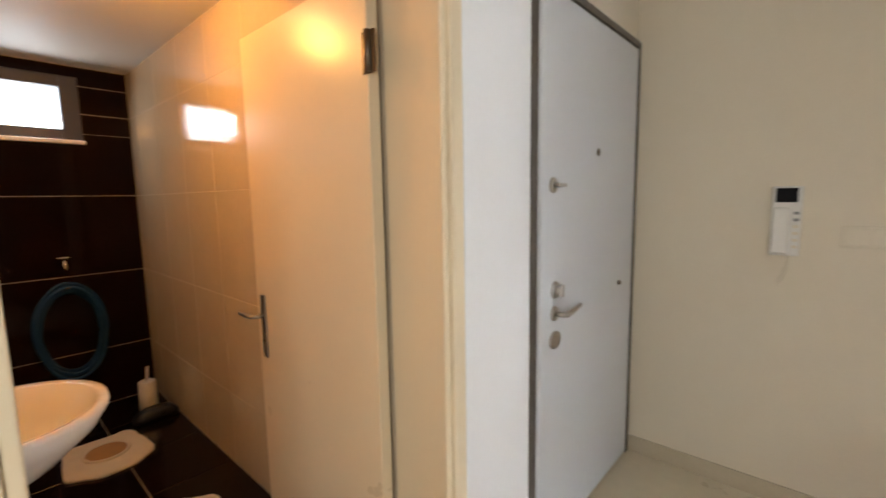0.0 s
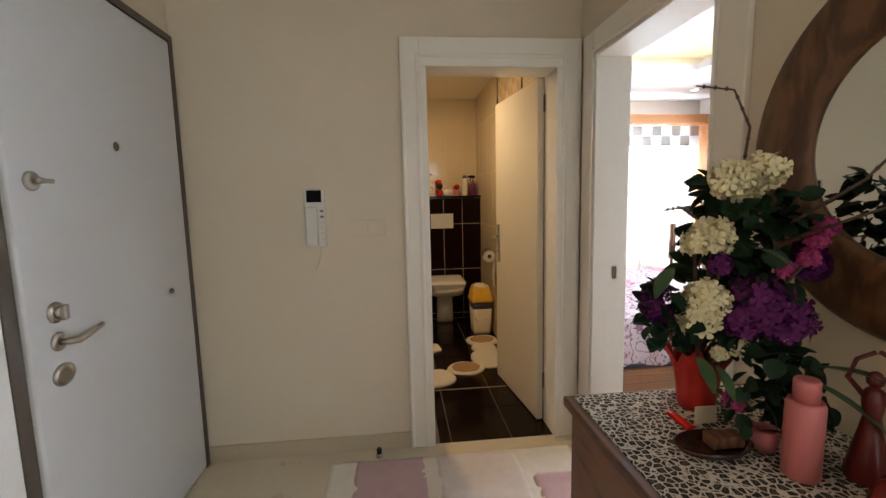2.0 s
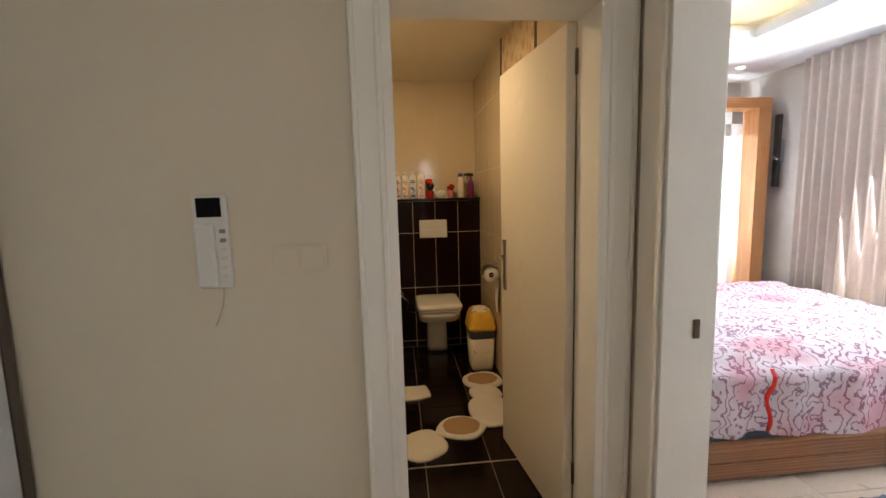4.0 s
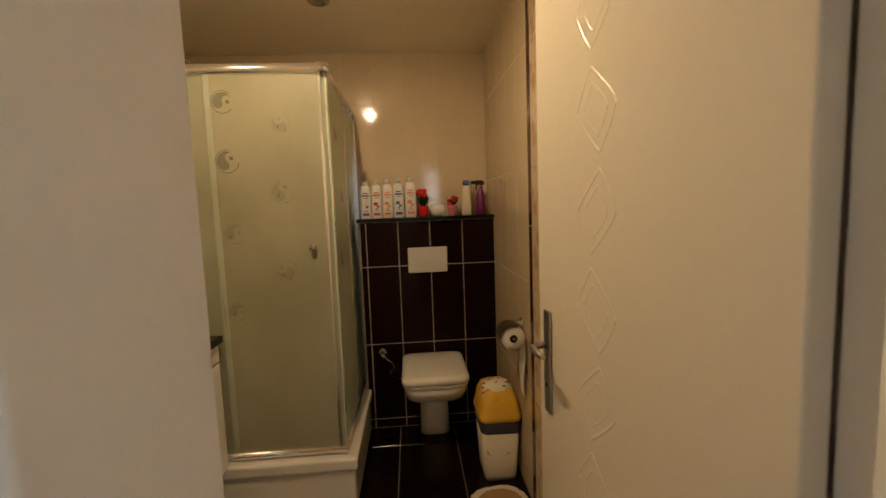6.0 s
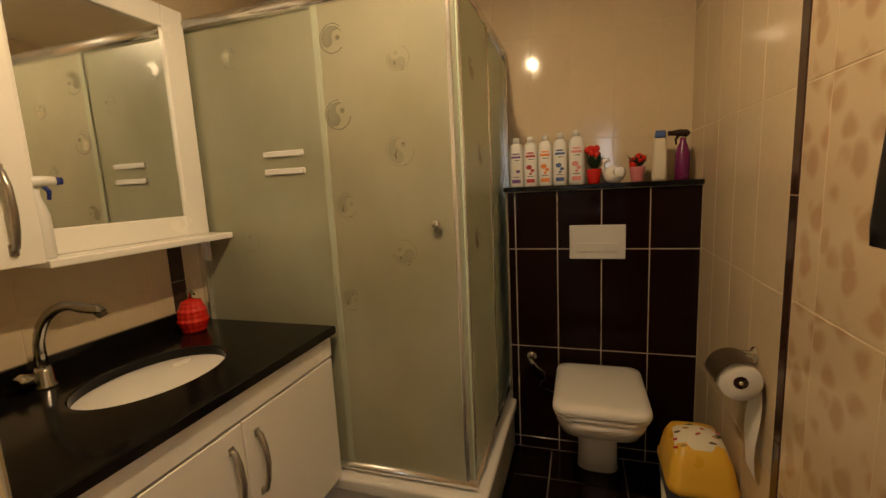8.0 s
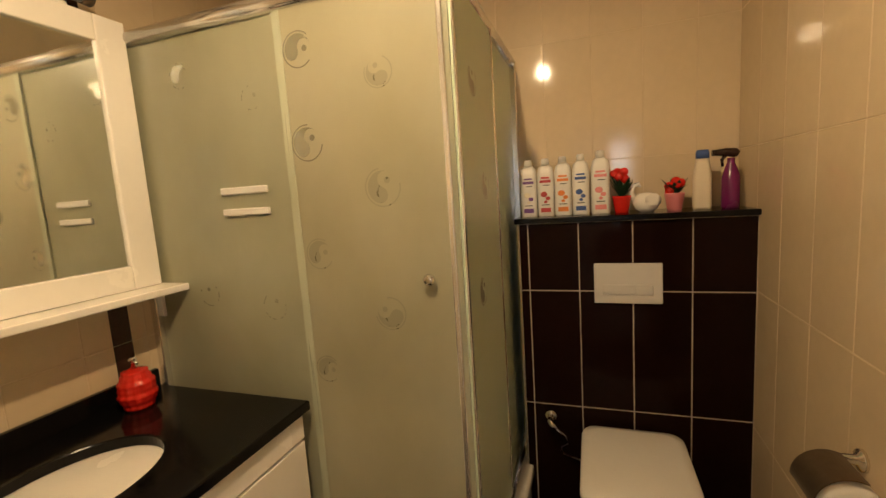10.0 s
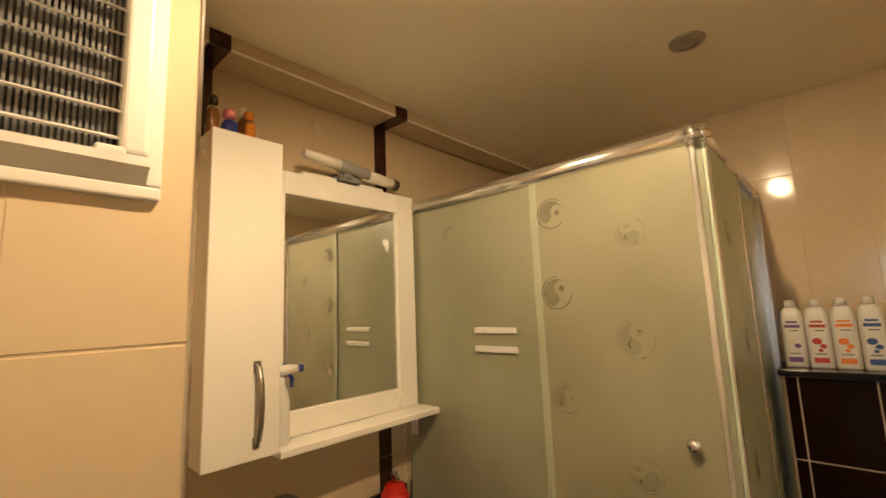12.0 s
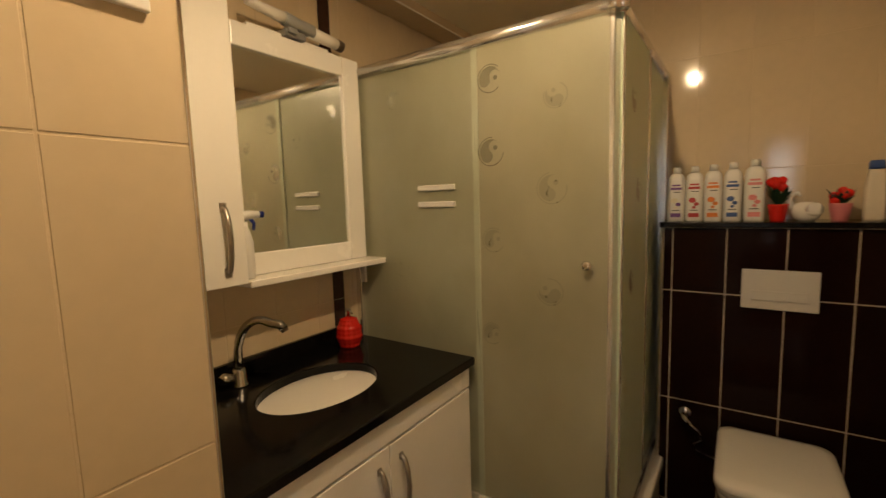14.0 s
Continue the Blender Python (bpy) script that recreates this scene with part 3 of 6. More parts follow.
def tile_mesh(w, h, th, material):
    key = (round(w, 3), round(h, 3), th, material)
    if key not in TILE_MESH:
        c, a, b = 0.0018, w / 2, h / 2
        v = [(sx * a, sy * b, 0) for sx, sy in ((-1, -1), (1, -1), (1, 1), (-1, 1))]
        v += [(sx * a, sy * b, th - c) for sx, sy in ((-1, -1), (1, -1), (1, 1), (-1, 1))]
        v += [(sx * (a - c), sy * (b - c), th) for sx, sy in ((-1, -1), (1, -1), (1, 1), (-1, 1))]
        f = [(8, 9, 10, 11)]
        for i in range(4):
            j = (i + 1) % 4
            f += [(i, j, 4 + j, 4 + i), (4 + i, 4 + j, 8 + j, 8 + i)]
        me = bpy.data.meshes.new("tile")
        me.from_pydata(v, [], f)
        me.materials.append(M[material])
        TILE_MESH[key] = me
    return TILE_MESH[key]


FACING = {"+x": Matrix(((0, 0, 1), (1, 0, 0), (0, 1, 0))), "-x": Matrix(((0, 0, -1), (-1, 0, 0), (0, 1, 0))), "-y": Matrix(((1, 0, 0), (0, 0, -1), (0, 1, 0))), "+y": Matrix(((-1, 0, 0), (0, 0, 1), (0, 1, 0))), "+z": Matrix(((1, 0, 0), (0, 1, 0), (0, 0, 1)))}


def tiles(parent, facing, plane, us, vs, material, th=0.008, joint=0.0022, skip=()):
    """Tiles between the joint lines us (along) and vs (up); plane is the finished face."""
    for u0, u1 in zip(us, us[1:]):
        for v0, v1 in zip(vs, vs[1:]):
            u, v = (u0 + u1) / 2, (v0 + v1) / 2
            if any(a < u < b and c < v < d for a, b, c, d in skip):
                continue
            ob = new("tile", tile_mesh(u1 - u0 - joint, v1 - v0 - joint, th, material))
            s = {"+x": (plane - th, u, v), "-x": (plane + th, u, v), "-y": (u, plane + th, v), "+y": (u, plane - th, v), "+z": (u, v, plane - th)}[facing]
            ob.matrix_basis = Matrix.Translation(s) @ FACING[facing].to_4x4()
            ob.parent = parent


def steps(a, b, pitch, start):
    """Joint lines from a to b, on a grid of that pitch through start."""
    out, k = [a], math.ceil((a - start) / pitch + 0.15)
    while start + k * pitch < b - 0.1 * pitch:
        out.append(start + k * pitch)
        k += 1
    return out + [b]


ROWS_UP = [0.0, 0.54, 1.06, 1.58, 2.10, BZ - 0.002]


def tile_all():
    tiles(wall_bw, "+x", BX0, steps(3.755, BY1, 0.2, 3.755), ROWS_UP[:-1] + [2.384], "cream_tile")
    tiles(wall_bn, "-y", BY1, steps(BX0, BX1, 0.2, 0.16), ROWS_UP, "cream_tile")
    tiles(wall_be, "-x", BX1, [4.70, 4.91, 5.12, 5.33, 5.54, BY1], ROWS_UP, "cream_tile")
    tiles(wall_be, "-x", BX1, [3.94, 4.06, 4.30, 4.54, 4.652], ROWS_UP, "decor_tile")
    tiles(wall_be, "-x", BX1, [BY0, 3.5, 3.70, 3.90], ROWS_UP, "cream_tile")
    tiles(wall_be, "-x", BX1 - 0.002, [4.654, 4.698], [0, 0.66, 1.32, 1.98, BZ - 0.002], "strip", th=0.01)
    tiles(wall_be, "-x", BX1 - 0.002, [3.902, 3.938], [0, 0.66, 1.32, 1.98, BZ - 0.002], "strip", th=0.01)
    tiles(wall_sh, "+x", 0.574, [BY0, 3.36, 3.56, 3.755], ROWS_UP, "cream_tile")
    tiles(wall_sh, "+y", 3.755, [BX0, 0.07, 0.28, 0.425, 0.574], ROWS_UP, "cream_tile")
    tiles(wall_ci, "-y", 5.515, [1.06, 1.097, 1.296, 1.495, 1.70, 1.905], [0.0, 0.06, 0.557, 1.055, 1.334], "brown_tile", joint=0.0036)
    tiles(wall_ci, "-x", 1.052, [5.515, BY1], [0.0, 0.06, 0.557, 1.055, 1.334], "brown_tile", joint=0.0036)
    tiles(floor_b, "+z", 0.0, [BX0, 0.235, 0.574, 0.915, 1.258, 1.600, 1.905], [3.720, 4.020, 4.336, 4.652, 4.968, 5.284, 5.515], "floor_tile", joint=0.005)
    tiles(floor_b, "+z", 0.0, [BX0, 0.235, 0.574, 0.915, 1.258, 1.600, 1.905], [3.425, 3.712], "floor_tile", joint=0.005)
    tiles(floor_b, "+z", 0.0, [1.192, 1.258, 1.600, 1.873], [3.060, 3.425], "floor_tile", joint=0.005)
    tiles(wall_wb, "+x", WX, [WY0, WY1], [0.0, 0.39, 0.91, 1.43, 1.83], "brown_tile", joint=0.0036)
    tiles(wall_wb, "+x", WX, [WY0, 0.95, 1.345, WY1], [1.828, 1.955, 2.13], "brown_tile", joint=0.004, skip=[(0.95, 1.345, 1.83, 2.13)])
    tiles(wall_wb, "+x", WX, [WY0, WY1], [2.13, WZ - 0.002], "brown_tile", joint=0.003)
    tiles(wall_wn, "-y", WY1, [WX, -2.7, -2.3, -1.9, -1.5, -1.1, -0.7, -0.2], [0.0, 0.39, 0.91, 1.43, 1.955, WZ - 0.002], "cream_tile")
    tiles(floor_w, "+z", 0.0, [WX, -2.45, -2.0, -1.55, -1.1, -0.65, -0.2], [WY0, 0.9, 1.3, WY1], "floor_tile", joint=0.006)
    tiles(floor_r, "+z", 0.0, [2.0, 2.45, 3.05, 3.65, 4.25, 4.66], [1.55, 2.15, 2.75, 3.35, 3.95, 4.55, 5.15, 5.89], "bed_floor", joint=0.004)


HERE = BATH_AT
structure("floor_trim", [(0.576, 3.7125, -0.006, 1.905, 3.7195, 0.0012)], "grout_white", "pale joint strip across the dark bathroom floor")
HERE = Vector((0, 0, 0))
floor_b, floor_w, floor_r = (bpy.data.objects[k] for k in ("floor_bathroom", "floor_wc", "floor_bedroom"))


# ---- doors and frames ----
def lever(parent, at, out, along, name="door_handle", plate=0.23, label="satin nickel lever on a long plate", reach=0.115):
    """A lever on a long back plate; out: away from the leaf, along: where the lever points."""
    a, o, g = Vector(at), Vector(out), Vector(along)
    w = Vector((abs(g.x) * 0.018 + abs(o.x) * 0.004, abs(g.y) * 0.018 + abs(o.y) * 0.004, plate / 2))
    c = a + o * 0.004
    bm = box(B(), *(c - w), *(c + w), bevel=0.003)
    h = part(name, bm, "nickel", parent, label)
    k = a + Vector((0, 0, 0.045))
    bm = tube(B(), [k, k + o * 0.035, k + o * 0.05 + g * 0.012, k + o * 0.054 + g * reach * 0.55, k + o * 0.052 + g * reach], [0.009, 0.008, 0.009, 0.008, 0.006], 12)
    part("lever", bm, "nickel", h)
    rod(b2 := B(), a - Vector((0, 0, 0.06)), a - Vector((0, 0, 0.06)) + o * 0.010, 0.006, seg=10)
    part("keyhole", b2, "black", h)


def door_casing(name, label, boxes, beads, material="casing"):
    ob = thing(name, boxes[0][:3], label, "door frame")
    for b in boxes:
        part("casing_board", box(B(), *b, bevel=0.004), material, ob)
    for b in beads:
        part("moulding", box(B(), *b, bevel=0.006), material, ob)
    ob["kind"] = "structure"
    return ob


# bathroom door frame and open leaf
bf = door_casing("door_frame_bathroom", "white lacquered casing round the bathroom doorway",
                 [(1.068, 3.118, 0, 1.165, 3.139, 2.127), (1.895, 3.118, 0, 1.992, 3.139, 2.127), (1.165, 3.118, 2.030, 1.895, 3.139, 2.127),
                  (1.165, 3.113, 0, 1.197, 3.342, 1.985), (1.862, 3.113, 0, 1.895, 3.303, 1.985), (1.165, 3.113, 1.985, 1.895, 3.303, 2.030)],
                 [(1.146, 3.106, 0.002, 1.167, 3.119, 2.047), (1.893, 3.106, 0.002, 1.914, 3.119, 2.047), (1.167, 3.106, 2.028, 1.893, 3.119, 2.047), (1.070, 3.110, 0.002, 1.088, 3.119, 2.125), (1.972, 3.110, 0.002, 1.990, 3.119, 2.125)])
LEAF = pose(1.860, 3.304, 0.008, 0, 0, 90 + 6.5)


def bath_leaf():
    L, W, Hh, T = LEAF, 0.700, 1.972, 0.04
    ob = thing("door_bathroom", (0, 0, 0), "open cream lacquered door with a column of embossed lozenges", "door")
    part("door_leaf", box(B(), 0, 0, 0, W, T, Hh, bevel=0.004), "door", ob)
    for side in (T, 0.0):
        s = 1 if side else -1
        for k, z in enumerate((1.784, 1.586, 1.388, 1.190, 0.992, 0.794)):
            for rr in (1.0, 0.62):
                pts = []
                for i in range(48):
                    u = 1 - 2 * (i / 24 if i <= 24 else 2 - i / 24)
                    x = 0.070 * rr * (1 - abs(u) ** 1.25) * (1 if i <= 24 else -1)
                    pts.append((0.418 + x + 0.016 * u * rr * (1 if k % 2 else -1), side - s * 0.0057, z + 0.083 * rr * u))
                part("embossed_lozenge", tube(B(), pts, 0.0068 if rr == 1 else 0.0064, 16, closed=True), "door", ob)
        lever(ob, (W - 0.06, side, 1.005), (0, s, 0), (-1, 0, 0), plate=0.265, reach=0.085)
    for z in (0.245, 1.84):
        bm = rod(B(), (-0.004, -0.004, z - 0.045), (-0.004, -0.004, z + 0.045), 0.010, seg=12)
        box(bm, 0.0, -0.003, z - 0.045, 0.028, 0.001, z + 0.045)
        part("hinge", bm, "hinge", ob, "dark bronze hinge")
    ob.matrix_basis = L
    return ob


bath_leaf()
# bedroom door frame
bd = door_casing("door_frame_bedroom", "white lacquered casing round the bedroom doorway",
                 [(1.980, 2.955, 0, 1.999, 3.075, 2.11), (1.980, 2.03, 0, 1.999, 2.148, 2.11), (1.980, 2.148, 2.005, 1.999, 2.955, 2.11),
                  (1.984, 2.935, 0, 2.16, 2.955, 2.005), (1.984, 2.148, 0, 2.16, 2.168, 2.005), (1.984, 2.148, 1.985, 2.16, 2.955, 2.005)],
                 [(1.972, 2.948, 0.002, 1.982, 2.966, 2.03), (1.972, 2.137, 0.002, 1.982, 2.155, 2.03), (1.972, 2.137, 2.0, 1.982, 2.966, 2.02)])
part("strike_plate", box(B(), 2.085, 2.930, 0.925, 2.105, 2.936, 0.985, bevel=0.001), "hinge", bd, "dark strike plate")


def entrance_door():
    ob = thing("door_entrance", (0.0, 2.62, 0.0), "closed white steel entrance door with nickel fittings", "door")
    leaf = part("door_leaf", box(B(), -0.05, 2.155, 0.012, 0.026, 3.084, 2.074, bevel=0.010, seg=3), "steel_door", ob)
    for b in ((-0.06, 2.107, 0, 0.014, 2.152, 2.108), (-0.06, 3.088, 0, 0.024, 3.124, 2.109), (-0.06, 2.152, 2.078, 0.026, 3.088, 2.109), (-0.06, 2.152, 0.0, 0.006, 3.088, 0.010)):
        part("frame_member", box(B(), *b, bevel=0.002), "dark_frame", ob, "dark bronze door frame")

    def rose(z, y=2.255, r=0.030):
        return lathe(B(), (0.024, y, z), [(r, 0), (r, 0.006), (r * 0.9, 0.010), (r * 0.55, 0.011)], axis=(1, 0, 0))
    k = part("lock_rose", rose(1.416, 2.235, 0.028), "nickel", ob, "round nickel rose")
    part("turn_knob", box(rod(B(), (0.03, 2.235, 1.416), (0.06, 2.235, 1.416), 0.008), 0.052, 2.215, 1.409, 0.062, 2.275, 1.423, bevel=0.004), "nickel", k)
    k = part("lock_rose", rose(1.035, 2.26, 0.032), "nickel", ob, "round nickel rose")
    part("turn_knob", box(rod(B(), (0.03, 2.26, 1.035), (0.05, 2.26, 1.035), 0.018), 0.045, 2.25, 1.012, 0.062, 2.27, 1.058, bevel=0.005), "nickel", k)
    k = part("handle_rose", rose(0.947, 2.257, 0.028), "nickel", ob)
    part("lever", tube(B(), [(0.03, 2.257, 0.947), (0.062, 2.257, 0.947), (0.073, 2.272, 0.947), (0.074, 2.32, 0.953), (0.070, 2.385, 0.962)], [0.010, 0.010, 0.011, 0.010, 0.008], 12), "nickel", k, "polished nickel lever")
    k = part("cylinder_cover", lathe(B(), (0.024, 2.262, 0.845), [(0.034, 0), (0.034, 0.007), (0.028, 0.011), (0.014, 0.008)], sx=1.25, axis=(1, 0, 0)), "nickel", ob)
    part("peephole", lathe(B(), (0.024, 2.628, 1.556), [(0.016, 0), (0.016, 0.004), (0.010, 0.006), (0.006, 0.003)], axis=(1, 0, 0)), "hinge", ob, "small bronze peephole")
    part("screw_cap", lathe(B(), (0.024, 2.90, 0.962), [(0.011, 0), (0.011, 0.010), (0.008, 0.014)], axis=(1, 0, 0)), "hinge", ob)


entrance_door()
tagged(solo("wall_panel", box(B(), 0.0, 1.752, 0.0, 0.014, 2.104, 2.30, bevel=0.004), "panel", "smooth white painted panel between two doors", "wall panel"), kind="structure")
wf = door_casing("door_frame_wc", "cream lacquered casing round the small toilet doorway",
                 [(0.0, 1.69, 0, 0.016, 1.750, 2.10), (0.0, 0.77, 0, 0.016, 0.83, 2.10), (0.0, 0.83, 2.04, 0.016, 1.69, 2.10), (-0.205, 1.668, 0, 0.010, 1.690, 2.02), (-0.205, 0.83, 0, 0.010, 0.852, 2.02), (-0.205, 0.83, 2.02, 0.010, 1.69, 2.042)],
                 [(0.014, 1.69, 0.002, 0.022, 1.704, 2.06)], "wc_lamplit_cream")


def wc_leaf():
    ob = thing("door_wc", (-0.2, 1.655, 0.008), "open cream lacquered flush door of the small toilet room", "door")
    part("door_leaf", box(B(), -0.975, 1.612, 0.008, -0.205, 1.652, 1.995, bevel=0.004), "wc_lamplit_cream", ob)
    lever(ob, (-0.915, 1.612, 0.875), (0, -1, 0), (-1, 0, 0), plate=0.26)
    for z in (0.26, 1.775):
        part("hinge", box(rod(B(), (-0.196, 1.606, z - 0.055), (-0.196, 1.606, z + 0.055), 0.011, seg=12), -0.225, 1.609, z - 0.055, -0.17, 1.613, z + 0.055), "hinge", ob, "dark bronze hinge")


wc_leaf()


# ---- entrance hall things ----
def intercom():
    ob = thing("intercom", (0.625, 3.12, 1.10), "white wall intercom handset with a small dark screen", "intercom")
    part("wall_plate", box(B(), 0.574, 3.122, 1.112, 0.676, 3.139, 1.402, bevel=0.006), "white_plastic", ob)
    part("handset", box(B(), 0.580, 3.100, 1.120, 0.640, 3.124, 1.315, bevel=0.010, seg=3), "white_plastic", ob)
    part("screen", box(B(), 0.588, 3.117, 1.335, 0.660, 3.123, 1.394, bevel=0.002), "screen", ob, "dark glass screen")
    for k in range(6):
        part("button", box(B(), 0.650, 3.117, 1.145 + k * 0.028, 0.668, 3.123, 1.157 + k * 0.028, bevel=0.002), "grey" if k > 3 else "ivory", ob)
    part("cord", tube(B(), [(0.628 + 0.016 * math.cos(a * 0.155), 3.126, 1.115 - 0.12 * math.sin(a * 0.0785)) for a in range(41)], 0.004, 6), "ivory", ob, "looped cream cord")


intercom()


def switch(at, n):
    x, y, z = at
    ob = thing("light_switch", at, "flat cream double light switch plate", "light switch")
    part("plate", box(B(), x - 0.085, y - 0.008, z - 0.042, x + 0.085, y, z + 0.042, bevel=0.003), "ivory", ob)
    for k in range(n):
        part("rocker", box(B(), x - 0.075 + k * 0.078, y - 0.012, z - 0.032, x - 0.003 + k * 0.078, y - 0.007, z + 0.032, bevel=0.002), "ivory", ob)


switch((0.884, 3.14, 1.20), 2)
stop = thing("door_stop", (0.895, 3.068, 0), "small metal door stop on the floor", "door stop")
part("base", lathe(B(), (0.895, 3.068, 0), [(0.018, 0), (0.018, 0.008), (0.012, 0.014)]), "nickel", stop)
part("buffer", lathe(B(), (0.895, 3.068, 0.014), [(0.011, 0), (0.014, 0.006), (0.014, 0.026), (0.009, 0.032)]), "black", stop, "black rubber buffer")


def shaggy(bm, x0, y0, x1, y1, z0, z1, step=0.025, seed=1, wobble=0.008):
    """A pile surface with an uneven top and edge."""
    rnd = random.Random(seed)
    nx, ny = max(2, int((x1 - x0) / step)), max(2, int((y1 - y0) / step))
    top, low = {}, {}
    for i in range(nx + 1):
        for j in range(ny + 1):
            e = i in (0, nx) or j in (0, ny)
            x = x0 + (x1 - x0) * i / nx + rnd.uniform(-wobble, wobble)
            y = y0 + (y1 - y0) * j / ny + rnd.uniform(-wobble, wobble)
            top[i, j] = bm.verts.new((x, y, (z0 + 0.4 * (z1 - z0)) if e else z1 + rnd.uniform(-0.003, 0.003)))
            if e:
                low[i, j] = bm.verts.new((x, y, z0))
    for i in range(nx):
        for j in range(ny):
            bm.faces.new((top[i, j], top[i + 1, j], top[i + 1, j + 1], top[i, j + 1])).smooth = True
    rim = [(i, 0) for i in range(nx)] + [(nx, j) for j in range(ny)] + [(i, ny) for i in range(nx, 0, -1)] + [(0, j) for j in range(ny, 0, -1)]
    for a, b in zip(rim, rim[1:] + rim[:1]):
        bm.faces.new((low[a], low[b], top[b], top[a]))
    return bm


rug = thing("hall_rug", (1.25, 2.5, 0), "fluffy cream rug with mauve rectangles on the hall floor", "rug")
part("pile", shaggy(B(), 0.655, 1.95, 1.90, 3.022, 0.0, 0.014, seed=3, wobble=0.004), "rug_white", rug)
for k, (x0, y0, x1, y1, m) in enumerate(((0.785, 2.52, 1.128, 3.008, "rug_mauve"), (1.19, 2.55, 1.60, 3.0, "rug_rose"), (1.63, 2.2, 1.87, 2.8, "rug_mauve"), (0.70, 2.0, 1.10, 2.46, "rug_rose"), (1.16, 2.02, 1.55, 2.48, "rug_mauve"))):
    part("patch", shaggy(B(), x0, y0, x1, y1, 0.011, 0.019, seed=10 + k, wobble=0.0025), m, rug)


def console():
    ob = thing("console_table", (1.73, 1.59, 0), "brown walnut console cabinet against the hall wall", "console")
    part("top", box(B(), 1.455, 1.215, 0.792, 1.985, 1.962, 0.818, bevel=0.005), "walnut", ob)
    part("carcass", box(B(), 1.485, 1.235, 0.06, 1.985, 1.940, 0.792, bevel=0.003), "walnut", ob)
    for y0, y1 in ((1.245, 1.584), (1.591, 1.93)):
        d = part("door", box(B(), 1.466, y0, 0.09, 1.485, y1, 0.785, bevel=0.004), "walnut", ob)
        part("knob", lathe(B(), (1.466, 1.56 if y0 < 1.5 else 1.615, 0.48), [(0.006, 0), (0.006, 0.012), (0.014, 0.016), (0.012, 0.026)], axis=(-1, 0, 0)), "nickel", d)
    part("plinth", box(B(), 1.51, 1.26, 0.0, 1.98, 1.915, 0.06, bevel=0.002), "walnut", ob)


console()
TOP = 0.8225
solo("table_runner", box(B(), 1.478, 1.228, 0.8182, 1.975, 1.945, TOP, bevel=0.0012), "leopard", "black and white leopard print runner on the console", "table runner")


def round_mirror():
    c = (1.965, 1.592, 1.43)
    ob = thing("wall_mirror", (1.99, 1.592, 1.04), "round wall mirror in a wide dark wood frame", "mirror")
    prof = [(0.386, 0.001), (0.386, 0.022), (0.372, 0.034), (0.330, 0.038), (0.285, 0.034), (0.250, 0.026), (0.234, 0.018), (0.234, 0.001)]
    bm, seg, rings = B(), 72, []
    for r, h in prof:
        rings.append([bm.verts.new((2.0 - h, c[1] + r * math.cos(2 * math.pi * i / seg), c[2] + r * math.sin(2 * math.pi * i / seg))) for i in range(seg)])
    for a, b in zip(rings, rings[1:] + rings[:1]):
        for i in range(seg):
            bm.faces.new((a[i], a[(i + 1) % seg], b[(i + 1) % seg], b[i])).smooth = True
    part("frame", bm, "mirror_wood", ob)
    part("mirror_glass", lathe(B(), (1.998, c[1], c[2]), [(0.240, 0), (0.240, 0.008), (0.236, 0.010)], seg=64, axis=(-1, 0, 0)), "mirror", ob, "round mirror glass")


round_mirror()


def petal_ball(bm, c, r, n, seed, size):
    """A flower head of many small four-petalled florets."""
    rnd = random.Random(seed)
    lathe(bm, c, [(r * math.sin(math.pi * i / 10) * 0.86, -r * 0.86 * math.cos(math.pi * i / 10)) for i in range(11)], seg=16)
    for k in range(n):
        z = 1 - 1.75 * (k + 0.5) / n
        a = k * 2.39996 + rnd.uniform(-0.2, 0.2)
        d = Vector((math.sqrt(max(0, 1 - z * z)) * math.cos(a), math.sqrt(max(0, 1 - z * z)) * math.sin(a), z))
        p = Vector(c) + d * r * rnd.uniform(0.78, 1.20)
        u = d.orthogonal().normalized()
        d = (d + 0.45 * Vector((rnd.uniform(-1, 1), rnd.uniform(-1, 1), rnd.uniform(-1, 1)))).normalized()
        u = d.orthogonal().normalized()
        w = d.cross(u)
        t = rnd.uniform(0, 1.57)
        mid = bm.verts.new(p)
        for q in range(4):
            b = t + q * math.pi / 2
            s = size * rnd.uniform(0.85, 1.15)
            ring = [bm.verts.new(p + s * h * (math.cos(b + g) * u + math.sin(b + g) * w) + d * s * f) for g, h, f in ((-0.62, 0.55, 0.10), (-0.52, 0.92, 0.26), (-0.2, 1.12, rnd.uniform(0.12, 0.3)), (0.2, 1.12, rnd.uniform(0.12, 0.3)), (0.52, 0.92, 0.26), (0.62, 0.55, 0.10))]
            for a, c2 in zip(ring, ring[1:]):
                bm.faces.new((mid, a, c2)).smooth = True
    return bm


def leaf(bm, p, tip, width, droop=0.25, roll=0.0):
    p, tip = Vector(p), Vector(tip)
    d = tip - p
    side = d.cross(Vector((0.1, 0.05, 1))).normalized()
    side.rotate(Matrix.Rotation(roll, 3, d.normalized()))
    up = side.cross(d).normalized()
    rows = []
    for i in range(7):
        t = i / 6
        w = width * math.sin(math.pi * min(1, t * 0.94 + 0.03)) ** 0.8
        m = p + d * t - up * droop * d.length * t * t
        rows.append([bm.verts.new(m - side * w + up * w * 0.25), bm.verts.new(m), bm.verts.new(m + side * w + up * w * 0.25)])
    for a, b in zip(rows, rows[1:]):
        for k in (0, 1):
            bm.faces.new((a[k], a[k + 1], b[k + 1], b[k])).smooth = True
    return bm


